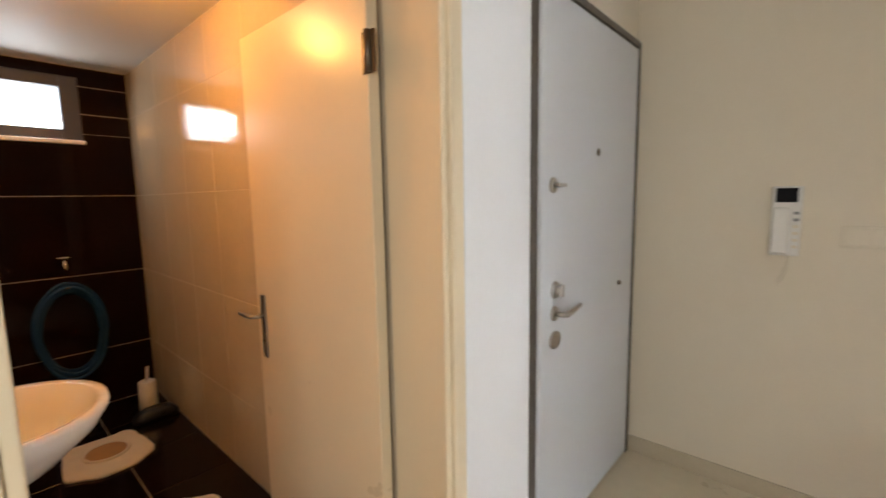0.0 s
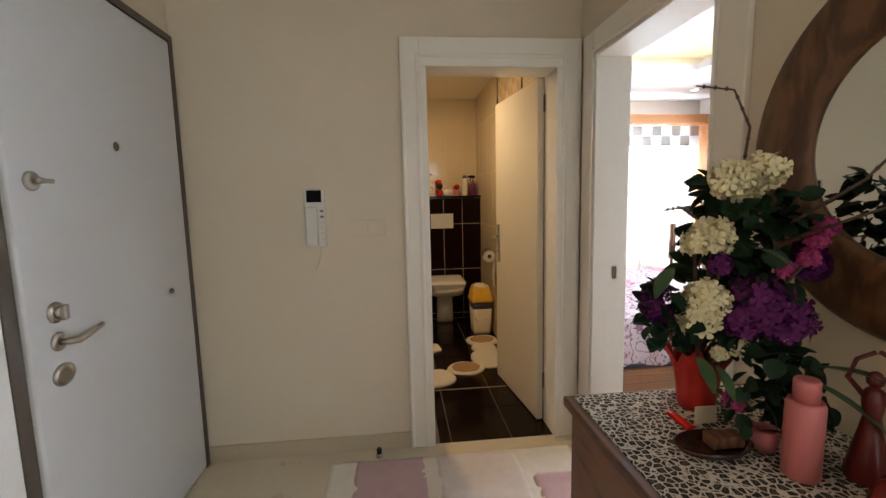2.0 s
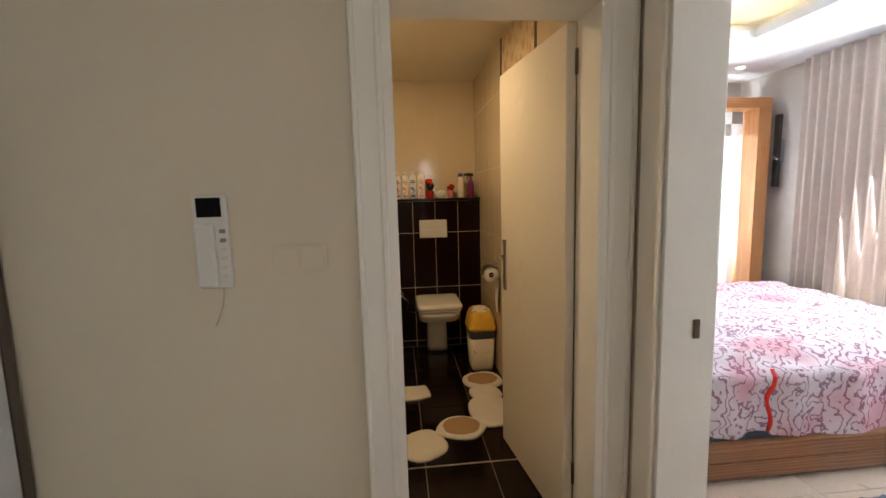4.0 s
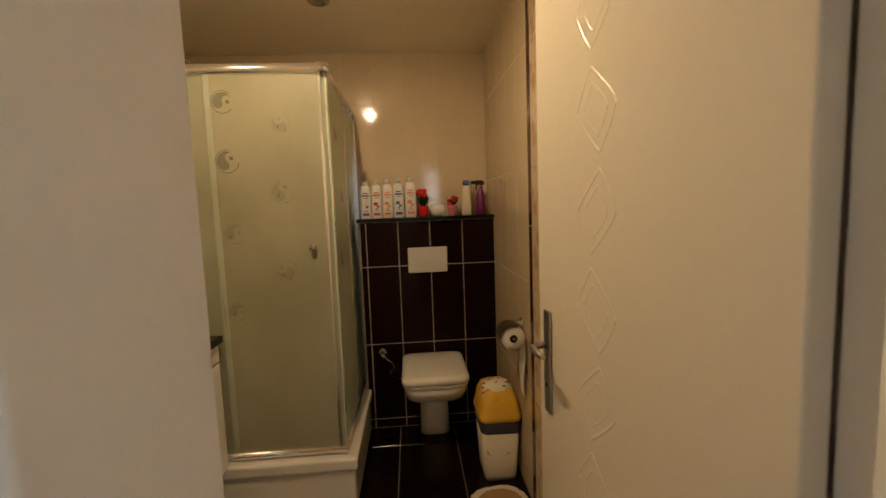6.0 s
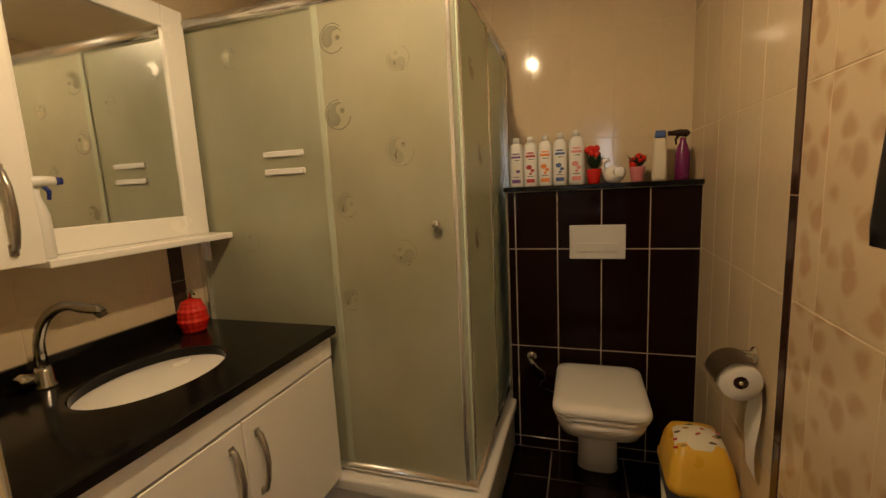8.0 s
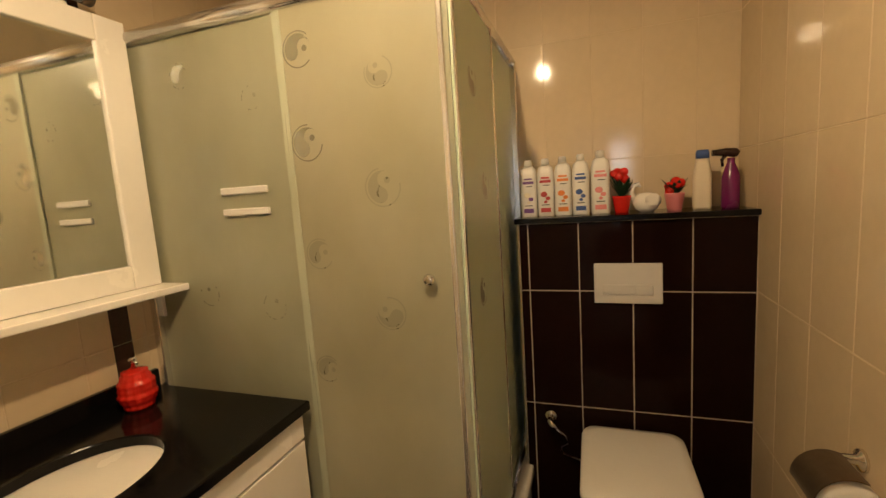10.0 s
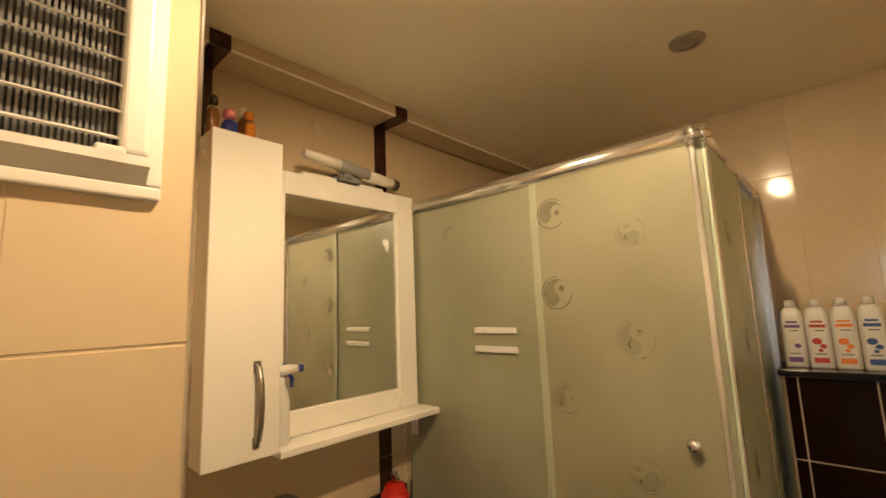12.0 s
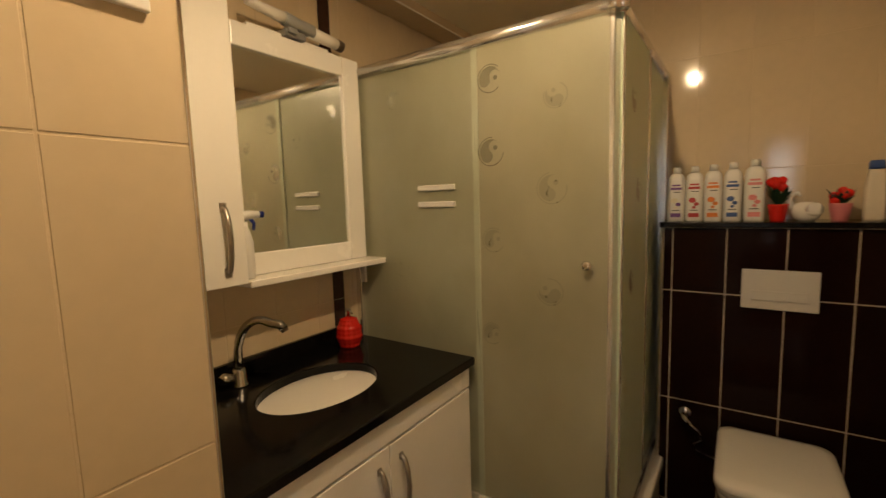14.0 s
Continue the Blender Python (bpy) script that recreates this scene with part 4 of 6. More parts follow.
def bouquet():
    base = Vector((1.752, 1.856, TOP))
    ob = thing("flower_arrangement", base, "artificial hydrangea arrangement in a red wrapped pot", "flowers")
    pot = lathe(B(), base, [(0.040, 0), (0.043, 0.02), (0.046, 0.05), (0.050, 0.085), (0.057, 0.115), (0.068, 0.140), (0.066, 0.141), (0.052, 0.110), (0.045, 0.08)], seg=72)
    rnd = random.Random(5)
    for v in pot.verts:
        a, h = math.atan2(v.co.y - base.y, v.co.x - base.x), (v.co.z - base.z) / 0.14
        k = 1 + (0.09 * math.sin(9 * a) + 0.06 * math.sin(17 * a + 1.3) + 0.04 * math.sin(31 * a)) * h * h
        v.co.x, v.co.y = base.x + (v.co.x - base.x) * k, base.y + (v.co.y - base.y) * k
        v.co.z += 0.016 * h ** 3 * (math.sin(5 * a + 0.6) + 0.6 * math.sin(11 * a))
    part("pot", pot, "red_foil", ob, "pot in red tissue wrap")
    heads = [((1.706, 1.722, 1.366), 0.034, "white_petal"), ((1.772, 1.72, 1.381), 0.032, "white_petal"), ((1.742, 1.742, 1.352), 0.030, "white_petal"),
             ((1.676, 1.73, 1.252), 0.032, "white_petal"), ((1.642, 1.735, 1.238), 0.024, "white_petal"),
             ((1.650, 1.71, 1.128), 0.034, "white_petal"), ((1.634, 1.705, 1.090), 0.030, "white_petal"),
             ((1.752, 1.69, 1.118), 0.052, "purple_petal"), ((1.798, 1.68, 1.088), 0.044, "purple_petal"), ((1.720, 1.70, 1.085), 0.036, "purple_petal"),
             ((1.568, 1.745, 1.140), 0.022, "dark_petal"), ((1.560, 1.748, 1.108), 0.022, "purple_petal"), ((1.580, 1.75, 1.090), 0.024, "dark_petal"), ((1.673, 1.70, 1.199), 0.018, "purple_petal"),
             ((1.860, 1.66, 1.272), 0.015, "pink_petal"), ((1.838, 1.66, 1.248), 0.013, "pink_petal"), ((1.825, 1.66, 1.212), 0.015, "pink_petal"), ((1.785, 1.67, 1.192), 0.012, "pink_petal"),
             ((1.86, 1.70, 1.20), 0.034, "dark_petal"), ((1.722, 1.70, 0.915), 0.020, "pink_petal"), ((1.742, 1.72, 0.897), 0.015, "pink_petal"), ((1.80, 1.80, 1.12), 0.06, "dark_petal"),
             ((1.728, 1.705, 1.022), 0.014, "white_petal"), ((1.688, 1.71, 1.012), 0.010, "white_petal")]
    for k, (c, r, m) in enumerate(heads):
        part("flower_head", petal_ball(B(), c, r, 110 if r > 0.04 else 80 if r > 0.028 else 36, 30 + k, 0.0135 if r > 0.028 else 0.009), m, ob)
        s = Vector(c)
        mid = base.lerp(s, 0.55) + Vector((0, 0, 0.03))
        part("stem", tube(B(), [base + Vector((0, 0, 0.10)), mid, s], 0.0035, 6), "twig", ob)
    bm = B()
    for k in range(230):
        a, h = rnd.uniform(0, 6.283), rnd.uniform(0.15, 0.56)
        rr = (0.080 if h < 0.40 else 0.045) * rnd.uniform(0.2, 1.0)
        p = base + Vector((0.03 + rr * math.cos(a), rr * math.sin(a), h))
        out = Vector((math.cos(a + rnd.uniform(-0.6, 0.6)), math.sin(a + rnd.uniform(-0.6, 0.6)), rnd.uniform(-0.9, 0.9))) * rnd.uniform(0.028, 0.055)
        q = p + out
        if q.x < 1.955:
            leaf(bm, p, q, rnd.uniform(0.012, 0.020), 0.25, rnd.uniform(-1.2, 1.2))
    for n, x0, x1, y0, y1, z0, z1 in ((260, 1.69, 1.85, 1.68, 1.80, 1.02, 1.33), (90, 1.70, 1.86, 1.62, 1.70, 0.88, 1.03)):
        for k in range(n):
            p = Vector((rnd.uniform(x0, x1), rnd.uniform(y0, y1), rnd.uniform(z0, z1)))
            out = Vector((rnd.uniform(-1, 0.7), rnd.uniform(-1, 0.5), rnd.uniform(-0.8, 0.8))).normalized() * rnd.uniform(0.03, 0.052)
            leaf(bm, p, p + out, rnd.uniform(0.011, 0.019), 0.25, rnd.uniform(-1.3, 1.3))
    for k in range(60):
        p = Vector((rnd.uniform(1.535, 1.68), rnd.uniform(1.70, 1.76), rnd.uniform(1.03, 1.15)))
        out = Vector((rnd.uniform(-1, 0.4), rnd.uniform(-1, 0.3), rnd.uniform(-0.8, 0.7))).normalized() * rnd.uniform(0.028, 0.05)
        leaf(bm, p, p + out, rnd.uniform(0.011, 0.018), 0.25, rnd.uniform(-1.2, 1.2))
    part("foliage", bm, "leaf", ob, "dark green leaves")
    for p, q, w in (((1.80, 1.60, 1.02), (1.90, 1.50, 1.03), 0.030), ((1.79, 1.62, 0.99), (1.87, 1.51, 0.95), 0.030), ((1.62, 1.68, 1.02), (1.60, 1.60, 1.00), 0.02), ((1.60, 1.74, 1.19), (1.53, 1.69, 1.16), 0.022), ((1.66, 1.68, 1.00), (1.66, 1.62, 0.965), 0.018), ((1.70, 1.66, 1.24), (1.72, 1.58, 1.23), 0.016)):
        part("large_leaf", leaf(B(), p, q, w * 0.72), "leaf_edge", ob, "green leaves with pale margins")
    for pts in ([(1.74, 1.74, 1.36), (1.745, 1.73, 1.47), (1.715, 1.74, 1.545), (1.64, 1.75, 1.555)], [(1.80, 1.68, 1.28), (1.86, 1.60, 1.36), (1.88, 1.53, 1.45), (1.885, 1.49, 1.52)], [(1.80, 1.70, 1.24), (1.88, 1.58, 1.31), (1.92, 1.46, 1.36)], [(1.64, 1.73, 1.29), (1.60, 1.72, 1.315), (1.56, 1.715, 1.31)]):
        bm = tube(B(), pts, [0.003, 0.0026, 0.002, 0.0015][: len(pts)], 6)
        for i in range(len(pts) - 1):
            for t in (0.2, 0.5, 0.8):
                p = Vector(pts[i]).lerp(Vector(pts[i + 1]), t)
                lathe(bm, p, [(0.001, -0.004), (0.0045, 0), (0.001, 0.005)], seg=6)
        part("twig", bm, "twig", ob, "thin brown budded twig")
    return ob


bouquet()
b = thing("pink_bottle", (1.757, 1.580, TOP), "pink plastic cosmetic bottle on the console", "bottle")
part("body", lathe(B(), (1.757, 1.580, TOP), [(0.026, 0), (0.030, 0.004), (0.0305, 0.138), (0.027, 0.146)], seg=28), "pink", b)
part("cap", lathe(B(), (1.757, 1.580, TOP + 0.146), [(0.0205, 0), (0.0205, 0.036), (0.018, 0.040)], seg=28), "pink", b)


def dancer():
    """A small dancer figurine as one plain shape."""
    c = Vector((1.862, 1.555, TOP))
    bm = lathe(B(), c, [(0.030, 0), (0.034, 0.01), (0.026, 0.05), (0.017, 0.095), (0.013, 0.12), (0.017, 0.150), (0.013, 0.168), (0.006, 0.175)], seg=18)
    lathe(bm, c + Vector((0, 0, 0.172)), [(0.004, 0), (0.012, 0.008), (0.013, 0.018), (0.008, 0.028), (0.002, 0.031)], seg=14)
    for s in (-1, 1):
        tube(bm, [c + Vector((s * 0.012, -s * 0.008, 0.158)), c + Vector((s * 0.032, -s * 0.02, 0.188)), c + Vector((s * 0.024, -s * 0.014, 0.222)), c + Vector((s * 0.004, 0, 0.238))], [0.005, 0.0045, 0.004, 0.004], 8)
    return solo("figurine", bm, "figure", "small glazed dancer figurine in dark red", "figurine")


dancer()
j = thing("red_jar", (1.80, 1.43, TOP), "glossy dark red round jar holding a thin brush", "jar")
part("jar_body", lathe(B(), (1.80, 1.43, TOP), [(0.030, 0), (0.050, 0.012), (0.058, 0.04), (0.045, 0.07), (0.028, 0.082), (0.030, 0.09), (0.024, 0.09), (0.02, 0.075)], seg=28), "jar_red", j)
part("brush", tube(B(), [(1.80, 1.43, TOP + 0.05), (1.815, 1.45, TOP + 0.105), (1.826, 1.465, TOP + 0.135)], [0.004, 0.0045, 0.003], 8), "orange", j, "thin orange handled brush")
d = thing("ashtray", (1.655, 1.672, TOP), "dark brown dish with a small box in it", "dish")
part("bowl", lathe(B(), (1.655, 1.672, TOP), [(0.052, 0), (0.070, 0.008), (0.080, 0.020), (0.074, 0.021), (0.060, 0.010), (0.02, 0.008)], seg=32, sy=0.62), "dish", d)
part("small_box", box(B(), 1.645, 1.655, TOP + 0.012, 1.712, 1.690, TOP + 0.036, bevel=0.003), "walnut", d)
solo("gift_card", box(B(), 1.690, 1.772, TOP + 0.0, 1.742, 1.7765, TOP + 0.040, bevel=0.001), "paper", "small cream card leaning on the flower pot", "card")
solo("lighter", box(B(), 1.652, 1.745, TOP, 1.671, 1.822, TOP + 0.012, bevel=0.004), "red", "small red plastic lighter on the runner", "lighter")
solo("cup", lathe(B(), (1.762, 1.665, TOP), [(0.018, 0), (0.024, 0.02), (0.026, 0.045), (0.022, 0.046), (0.018, 0.02)], seg=20), "pink_pot", "small dark pink glass cup beside the flowers", "cup")


# ---- small toilet room things ----
def small_window(name, label, x, y0, y1, z0, z1):
    ob = thing(name, (x, (y0 + y1) / 2, z0), label, "window")
    ob["kind"] = "structure"
    for b in ((x - 0.06, y0 - 0.05, z0 - 0.05, x + 0.018, y0 + 0.025, z1 + 0.05), (x - 0.06, y1 - 0.025, z0 - 0.05, x + 0.018, y1 + 0.07, z1 + 0.05), (x - 0.06, y0 + 0.025, z0 - 0.05, x + 0.018, y1 - 0.025, z0 + 0.02), (x - 0.06, y0 + 0.025, z1 - 0.02, x + 0.018, y1 - 0.025, z1 + 0.05)):
        part("window_frame", box(B(), *b, bevel=0.004), "blue_grey", ob)
    p = part("pane", box(B(), x - 0.035, y0 + 0.02, z0 + 0.015, x - 0.031, y1 - 0.02, z1 - 0.015), "clear", ob)
    p.visible_shadow = False
    part("window_sill", box(B(), x - 0.05, y0 - 0.07, z0 - 0.07, x + 0.03, y1 + 0.08, z0 - 0.045, bevel=0.004), "casing", ob)


small_window("window_wc", "small white framed window high in the tiled wall", WX, 0.95, 1.345, 1.83, 2.13)


def pedestal_basin():
    c = (-0.935, 0.84, 0)
    ob = thing("pedestal_basin", (c[0], c[1], 0), "white ceramic pedestal wash basin", "wash basin")

    def ring(sx, sy, z, dy=0.0):
        return [(c[0] + sx * math.cos(a * math.pi / 16), c[1] + dy + sy * math.sin(a * math.pi / 16) * (1.0 if math.sin(a * math.pi / 16) > 0 else 0.9), z) for a in range(32)]
    part("bowl", loft(B(), [ring(0.09, 0.10, 0.58, -0.06), ring(0.15, 0.15, 0.63, -0.03), ring(0.23, 0.22, 0.72), ring(0.262, 0.252, 0.775), ring(0.259, 0.249, 0.792), ring(0.232, 0.219, 0.788), ring(0.18, 0.17, 0.70), ring(0.05, 0.05, 0.65)]), "ceramic", ob)
    part("pedestal", loft(B(), [ring(0.11, 0.10, 0.0, -0.08), ring(0.085, 0.085, 0.1, -0.08), ring(0.08, 0.08, 0.45, -0.08), ring(0.10, 0.10, 0.60, -0.06)]), "ceramic", ob)
    part("tap", tube(B(), [(c[0], 0.63, 0.785), (c[0], 0.63, 0.87), (c[0], 0.66, 0.90), (c[0], 0.74, 0.89)], [0.02, 0.014, 0.013, 0.010], 10), "chrome", ob)


pedestal_basin()


def hose():
    ob = thing("garden_hose", (-2.86, 1.245, 0.28), "coiled blue rubber hose hanging from a wall tap", "hose")
    bm = B()
    for k in range(9):
        r = 0.165 + 0.012 * math.sin(k * 2.1)
        pts = [(WX + 0.02 + 0.013 * (k % 4) + 0.004 * math.sin(3 * a / 10 + k), 1.245 + (r + 0.01 * math.sin(a / 4 + k)) * math.cos(a * math.pi / 18), 0.575 + 0.285 * r / 0.165 * math.sin(a * math.pi / 18) - 0.004 * k) for a in range(36)]
        tube(bm, pts, 0.0095, 8, closed=True)
    part("coil", bm, "blue_hose", ob)
    t = part("tap", tube(B(), [(WX + 0.002, 1.245, 1.02), (WX + 0.06, 1.245, 1.02), (WX + 0.075, 1.245, 1.0), (WX + 0.075, 1.245, 0.96)], [0.014, 0.012, 0.011, 0.010], 10), "chrome", ob, "chrome wall tap")
    part("tap_lever", box(B(), WX + 0.03, 1.215, 1.035, WX + 0.045, 1.275, 1.045, bevel=0.004), "chrome", t)
    part("hook", box(B(), WX + 0.002, 1.235, 0.84, WX + 0.07, 1.255, 0.85, bevel=0.003), "hinge", ob)


hose()


def wavy_mat(name, label, cx, cy, hx, hy, spots, seed):
    """A pile mat with a wavy outline and round tan medallions."""
    ob = thing(name, (cx, cy, 0), label, "bath mat", "bath mats")
    rnd = random.Random(seed)
    ph = rnd.uniform(0, 6)
    pts = []
    for i in range(64):
        a = 2 * math.pi * i / 64
        ex = abs(math.cos(a)) ** 0.55 * (1 if math.cos(a) > 0 else -1)
        ey = abs(math.sin(a)) ** 0.55 * (1 if math.sin(a) > 0 else -1)
        k = 1 + 0.06 * math.sin(5 * a + ph) + rnd.uniform(-0.012, 0.012)
        pts.append((cx + hx * ex * k, cy + hy * ey * k))
    sec = [[(x, y, 0.0) for x, y in pts], [(x, y, 0.010) for x, y in pts]]
    sec += [[(cx + (x - cx) * s, cy + (y - cy) * s, 0.019 + rnd.uniform(-0.002, 0.002)) for x, y in pts] for s in (0.95, 0.7, 0.4, 0.05)]
    part("pile", loft(B(), sec), "rug_white", ob)
    for sx, sy, r in spots:
        m = part("medallion", lathe(B(), (sx, sy, 0.017), [(r, 0), (r, 0.007), (r * 0.9, 0.009), (0.001, 0.008)], seg=28), "mat_brown", ob, "round tan medallion")
        tube(bm := B(), [(sx + r * math.cos(a * math.pi / 16), sy + r * math.sin(a * math.pi / 16), 0.024) for a in range(32)], 0.008, 6, closed=True)
        part("rim", bm, "rug_white", m)
    return ob


wavy_mat("bath_mat", "fluffy cream mat with a tan medallion on dark tiles", -2.12, 1.24, 0.22, 0.19, [(-2.12, 1.24, 0.10)], 4)
wavy_mat("bath_mat", "fluffy cream mat beside the open toilet room door", -1.15, 1.28, 0.25, 0.22, [(-1.15, 1.28, 0.10)], 6)
q = thing("toilet_brush", (-2.55, 1.55, 0), "white toilet brush holder on the dark floor", "toilet brush")
part("holder", lathe(B(), (-2.55, 1.55, 0), [(0.05, 0), (0.055, 0.02), (0.05, 0.20), (0.044, 0.205)], seg=20), "white_plastic", q)
part("stick", rod(B(), (-2.55, 1.55, 0.2), (-2.55, 1.56, 0.30), 0.008), "white_plastic", q)
solo("shoe", loft(B(), [[(-2.40 + x, 1.55 + y, z) for x, y in loop_of(0.055 * k, 0.12 * k, 0.04 * k)] for k, z in ((1, 0.0), (1.02, 0.03), (0.8, 0.06), (0.5, 0.075))]), "black", "dark slipper on the toilet room floor", "slipper")
lt = thing("ceiling_light_wc", (-1.1, 1.15, 2.17), "small round ceiling light of the toilet room", "ceiling light")
part("base", lathe(B(), (-1.1, 1.15, 2.228), [(0.085, 0), (0.09, 0.022)], seg=24), "white_plastic", lt)
part("globe", lathe(B(), (-1.1, 1.15, 2.185), [(0.02, 0), (0.055, 0.010), (0.075, 0.030), (0.08, 0.043)], seg=24), "bulb_glow", lt, "glowing glass bowl")


# ---- bedroom things ----
def wave_sheet(bm, p0, p1, z0, z1, amp, n, seed=1, flare=0.0, thick=0.003):
    """A hanging cloth with folds, between two floor points."""
    rnd = random.Random(seed)
    p0, p1 = Vector((*p0, 0)), Vector((*p1, 0))
    d = p1 - p0
    nrm = Vector((-d.y, d.x, 0)).normalized()
    ph = [rnd.uniform(0.8, 1.2) for _ in range(n + 1)]
    m, rows = n * 8, 10
    for side in (0, 1):
        grid = []
        for j in range(rows + 1):
            t = j / rows
            row = []
            for i in range(m + 1):
                u = i / m
                w = math.sin(u * n * 2 * math.pi + 0.6 * math.sin(u * 9 + seed)) * ph[int(u * n)]
                k = amp * (0.6 + 0.4 * t)
                p = p0 + d * (u + flare * t * t * (u - 0.5)) + nrm * (w * k + side * thick)
                row.append(bm.verts.new((p.x, p.y, z1 + (z0 - z1) * t)))
            grid.append(row)
        for a, b in zip(grid, grid[1:]):
            for i in range(m):
                bm.faces.new((a[i], a[i + 1], b[i + 1], b[i])).smooth = True
    return bm


def bedroom_window(name, boxes, pane, label):
    ob = thing(name, boxes[0][:3], label, "window")
    ob["kind"] = "structure"
    for b in boxes:
        part("window_frame", box(B(), *b, bevel=0.004), "casing", ob)
    p = part("pane", box(B(), *pane), "clear", ob)
    p.visible_shadow = False


bedroom_window("window_bedroom_north", [(3.0, 5.93, 0.5, 3.06, 5.99, 2.1), (4.24, 5.93, 0.5, 4.3, 5.99, 2.1), (3.06, 5.93, 0.5, 4.24, 5.99, 0.56), (3.06, 5.93, 2.04, 4.24, 5.99, 2.1), (3.62, 5.935, 0.56, 3.68, 5.985, 2.04)], (3.05, 5.955, 0.55, 4.25, 5.96, 2.05), "white framed bedroom window behind sheer curtains")
bedroom_window("window_bedroom_east", [(4.70, 2.4, 0.3, 4.76, 2.46, 2.2), (4.70, 4.74, 0.3, 4.76, 4.8, 2.2), (4.70, 2.46, 0.3, 4.76, 4.74, 0.36), (4.70, 2.46, 2.14, 4.76, 4.74, 2.2), (4.705, 3.57, 0.36, 4.755, 3.63, 2.14)], (4.725, 2.45, 0.35, 4.73, 4.75, 2.15), "tall white framed bedroom window beside drapes")


def surround():
    ob = thing("window_surround", (3.6, 5.5, 0), "orange oak surround with posts round the bedroom window", "window surround")
    part("top_beam", box(B(), 2.60, 5.40, 2.085, 4.565, 5.72, 2.175, bevel=0.004), "oak_beam", ob)
    for x0, x1 in ((4.44, 4.565), (2.60, 2.72)):
        part("post", box(B(), x0, 5.40, 0.0, x1, 5.72, 2.085, bevel=0.004), "oak", ob)
    part("low_board", box(B(), 2.72, 5.55, 0.0, 4.44, 5.70, 0.42, bevel=0.004), "oak_beam", ob)


surround()
solo("sheer_curtain", wave_sheet(B(), (2.74, 5.60), (4.42, 5.60), 0.45, 2.08, 0.022, 22, seed=2), "sheer", "white sheer curtain glowing in front of the window", "curtain")


def valance():
    ob = thing("valance", (3.6, 5.55, 1.86), "white and grey checked valance over the sheer curtain", "valance")
    for r in range(2):
        for k in range(15):
            x = 2.74 + k * 0.112
            part("check_patch", box(B(), x, 5.553 + 0.006 * (k % 2), 1.86 + r * 0.11, x + 0.111, 5.557 + 0.006 * (k % 2), 1.86 + r * 0.11 + 0.109, bevel=0.001), "valance_grey" if (k + r) % 2 else "sheer", ob)


valance()
solo("drape", wave_sheet(B(), (4.53, 5.06), (4.50, 4.02), 0.02, 2.40, 0.028, 12, seed=5), "drape", "floor length beige striped drape beside the window", "curtain")
solo("sheer_curtain", wave_sheet(B(), (4.58, 4.35), (4.58, 2.3), 0.03, 2.36, 0.02, 26, seed=7), "sheer", "white sheer curtain behind the beige drape", "curtain")
tv = thing("television", (4.62, 5.36, 1.40), "flat black television mounted on the bedroom wall", "television")
part("panel", box(B(), 4.585, 5.34, 1.38, 4.625, 5.39, 2.02, bevel=0.008), "black", tv)
part("bracket", box(B(), 4.625, 5.35, 1.6, 4.66, 5.38, 1.8), "grey", tv)


def bed():
    ob = thing("bed", (3.35, 4.3, 0), "double bed with brown wooden base and printed duvet", "bed")
    for k, (z0, z1, d) in enumerate(((0.03, 0.115, 0.0), (0.12, 0.205, 0.006))):
        part("side_board", box(B(), 2.30, 3.455 - d, z0, 4.40, 5.05, z1, bevel=0.006), "bed_wood", ob)
    part("bed_frame", box(B(), 2.34, 3.49, 0.0, 4.36, 5.02, 0.235, bevel=0.004), "blue_grey", ob)
    part("mattress", box(B(), 2.36, 3.52, 0.235, 4.34, 5.0, 0.50, bevel=0.05, seg=4), "rug_white", ob, "pale mattress")
    bm = B()
    nx, ny = 60, 46
    rnd = random.Random(9)
    g = []
    for j in range(ny + 1):
        row = []
        for i in range(nx + 1):
            x = 2.31 + 2.06 * i / nx
            v = -0.36 + (1.62 + 0.30) * j / ny
            y = 3.52 + max(v, -0.02 + 0.02 * max(-1, v))
            z = 0.575 if v > 0 else 0.575 + v
            if v > -0.08 and v < 0.10:
                z -= 0.05 * (1 - v / 0.10) if v > 0 else 0.02
            if v <= 0:
                y = 3.475 - 0.015 * math.sin(i * 0.7)
            nz = noise.noise(Vector((x * 3.2, (y + v) * 3.2, 0.3))) * 0.030 + noise.noise(Vector((x * 9, (y + v) * 9, 1.7))) * 0.012
            row.append(bm.verts.new((x, y + (nz if v <= 0 else 0), z + (nz if v > 0 else 0.5 * nz))))
        g.append(row)
    for a, b in zip(g, g[1:]):
        for i in range(nx):
            bm.faces.new((a[i], a[i + 1], b[i + 1], b[i])).smooth = True
    d = part("duvet", bm, "duvet", ob, "rumpled grey and red printed duvet")
    part("red_piping", tube(B(), [(2.86 + 0.01 * math.sin(k), 3.452 - 0.012 * math.sin(k * 1.3), 0.56 - 0.30 * k / 8) for k in range(9)], 0.009, 6), "red", d)


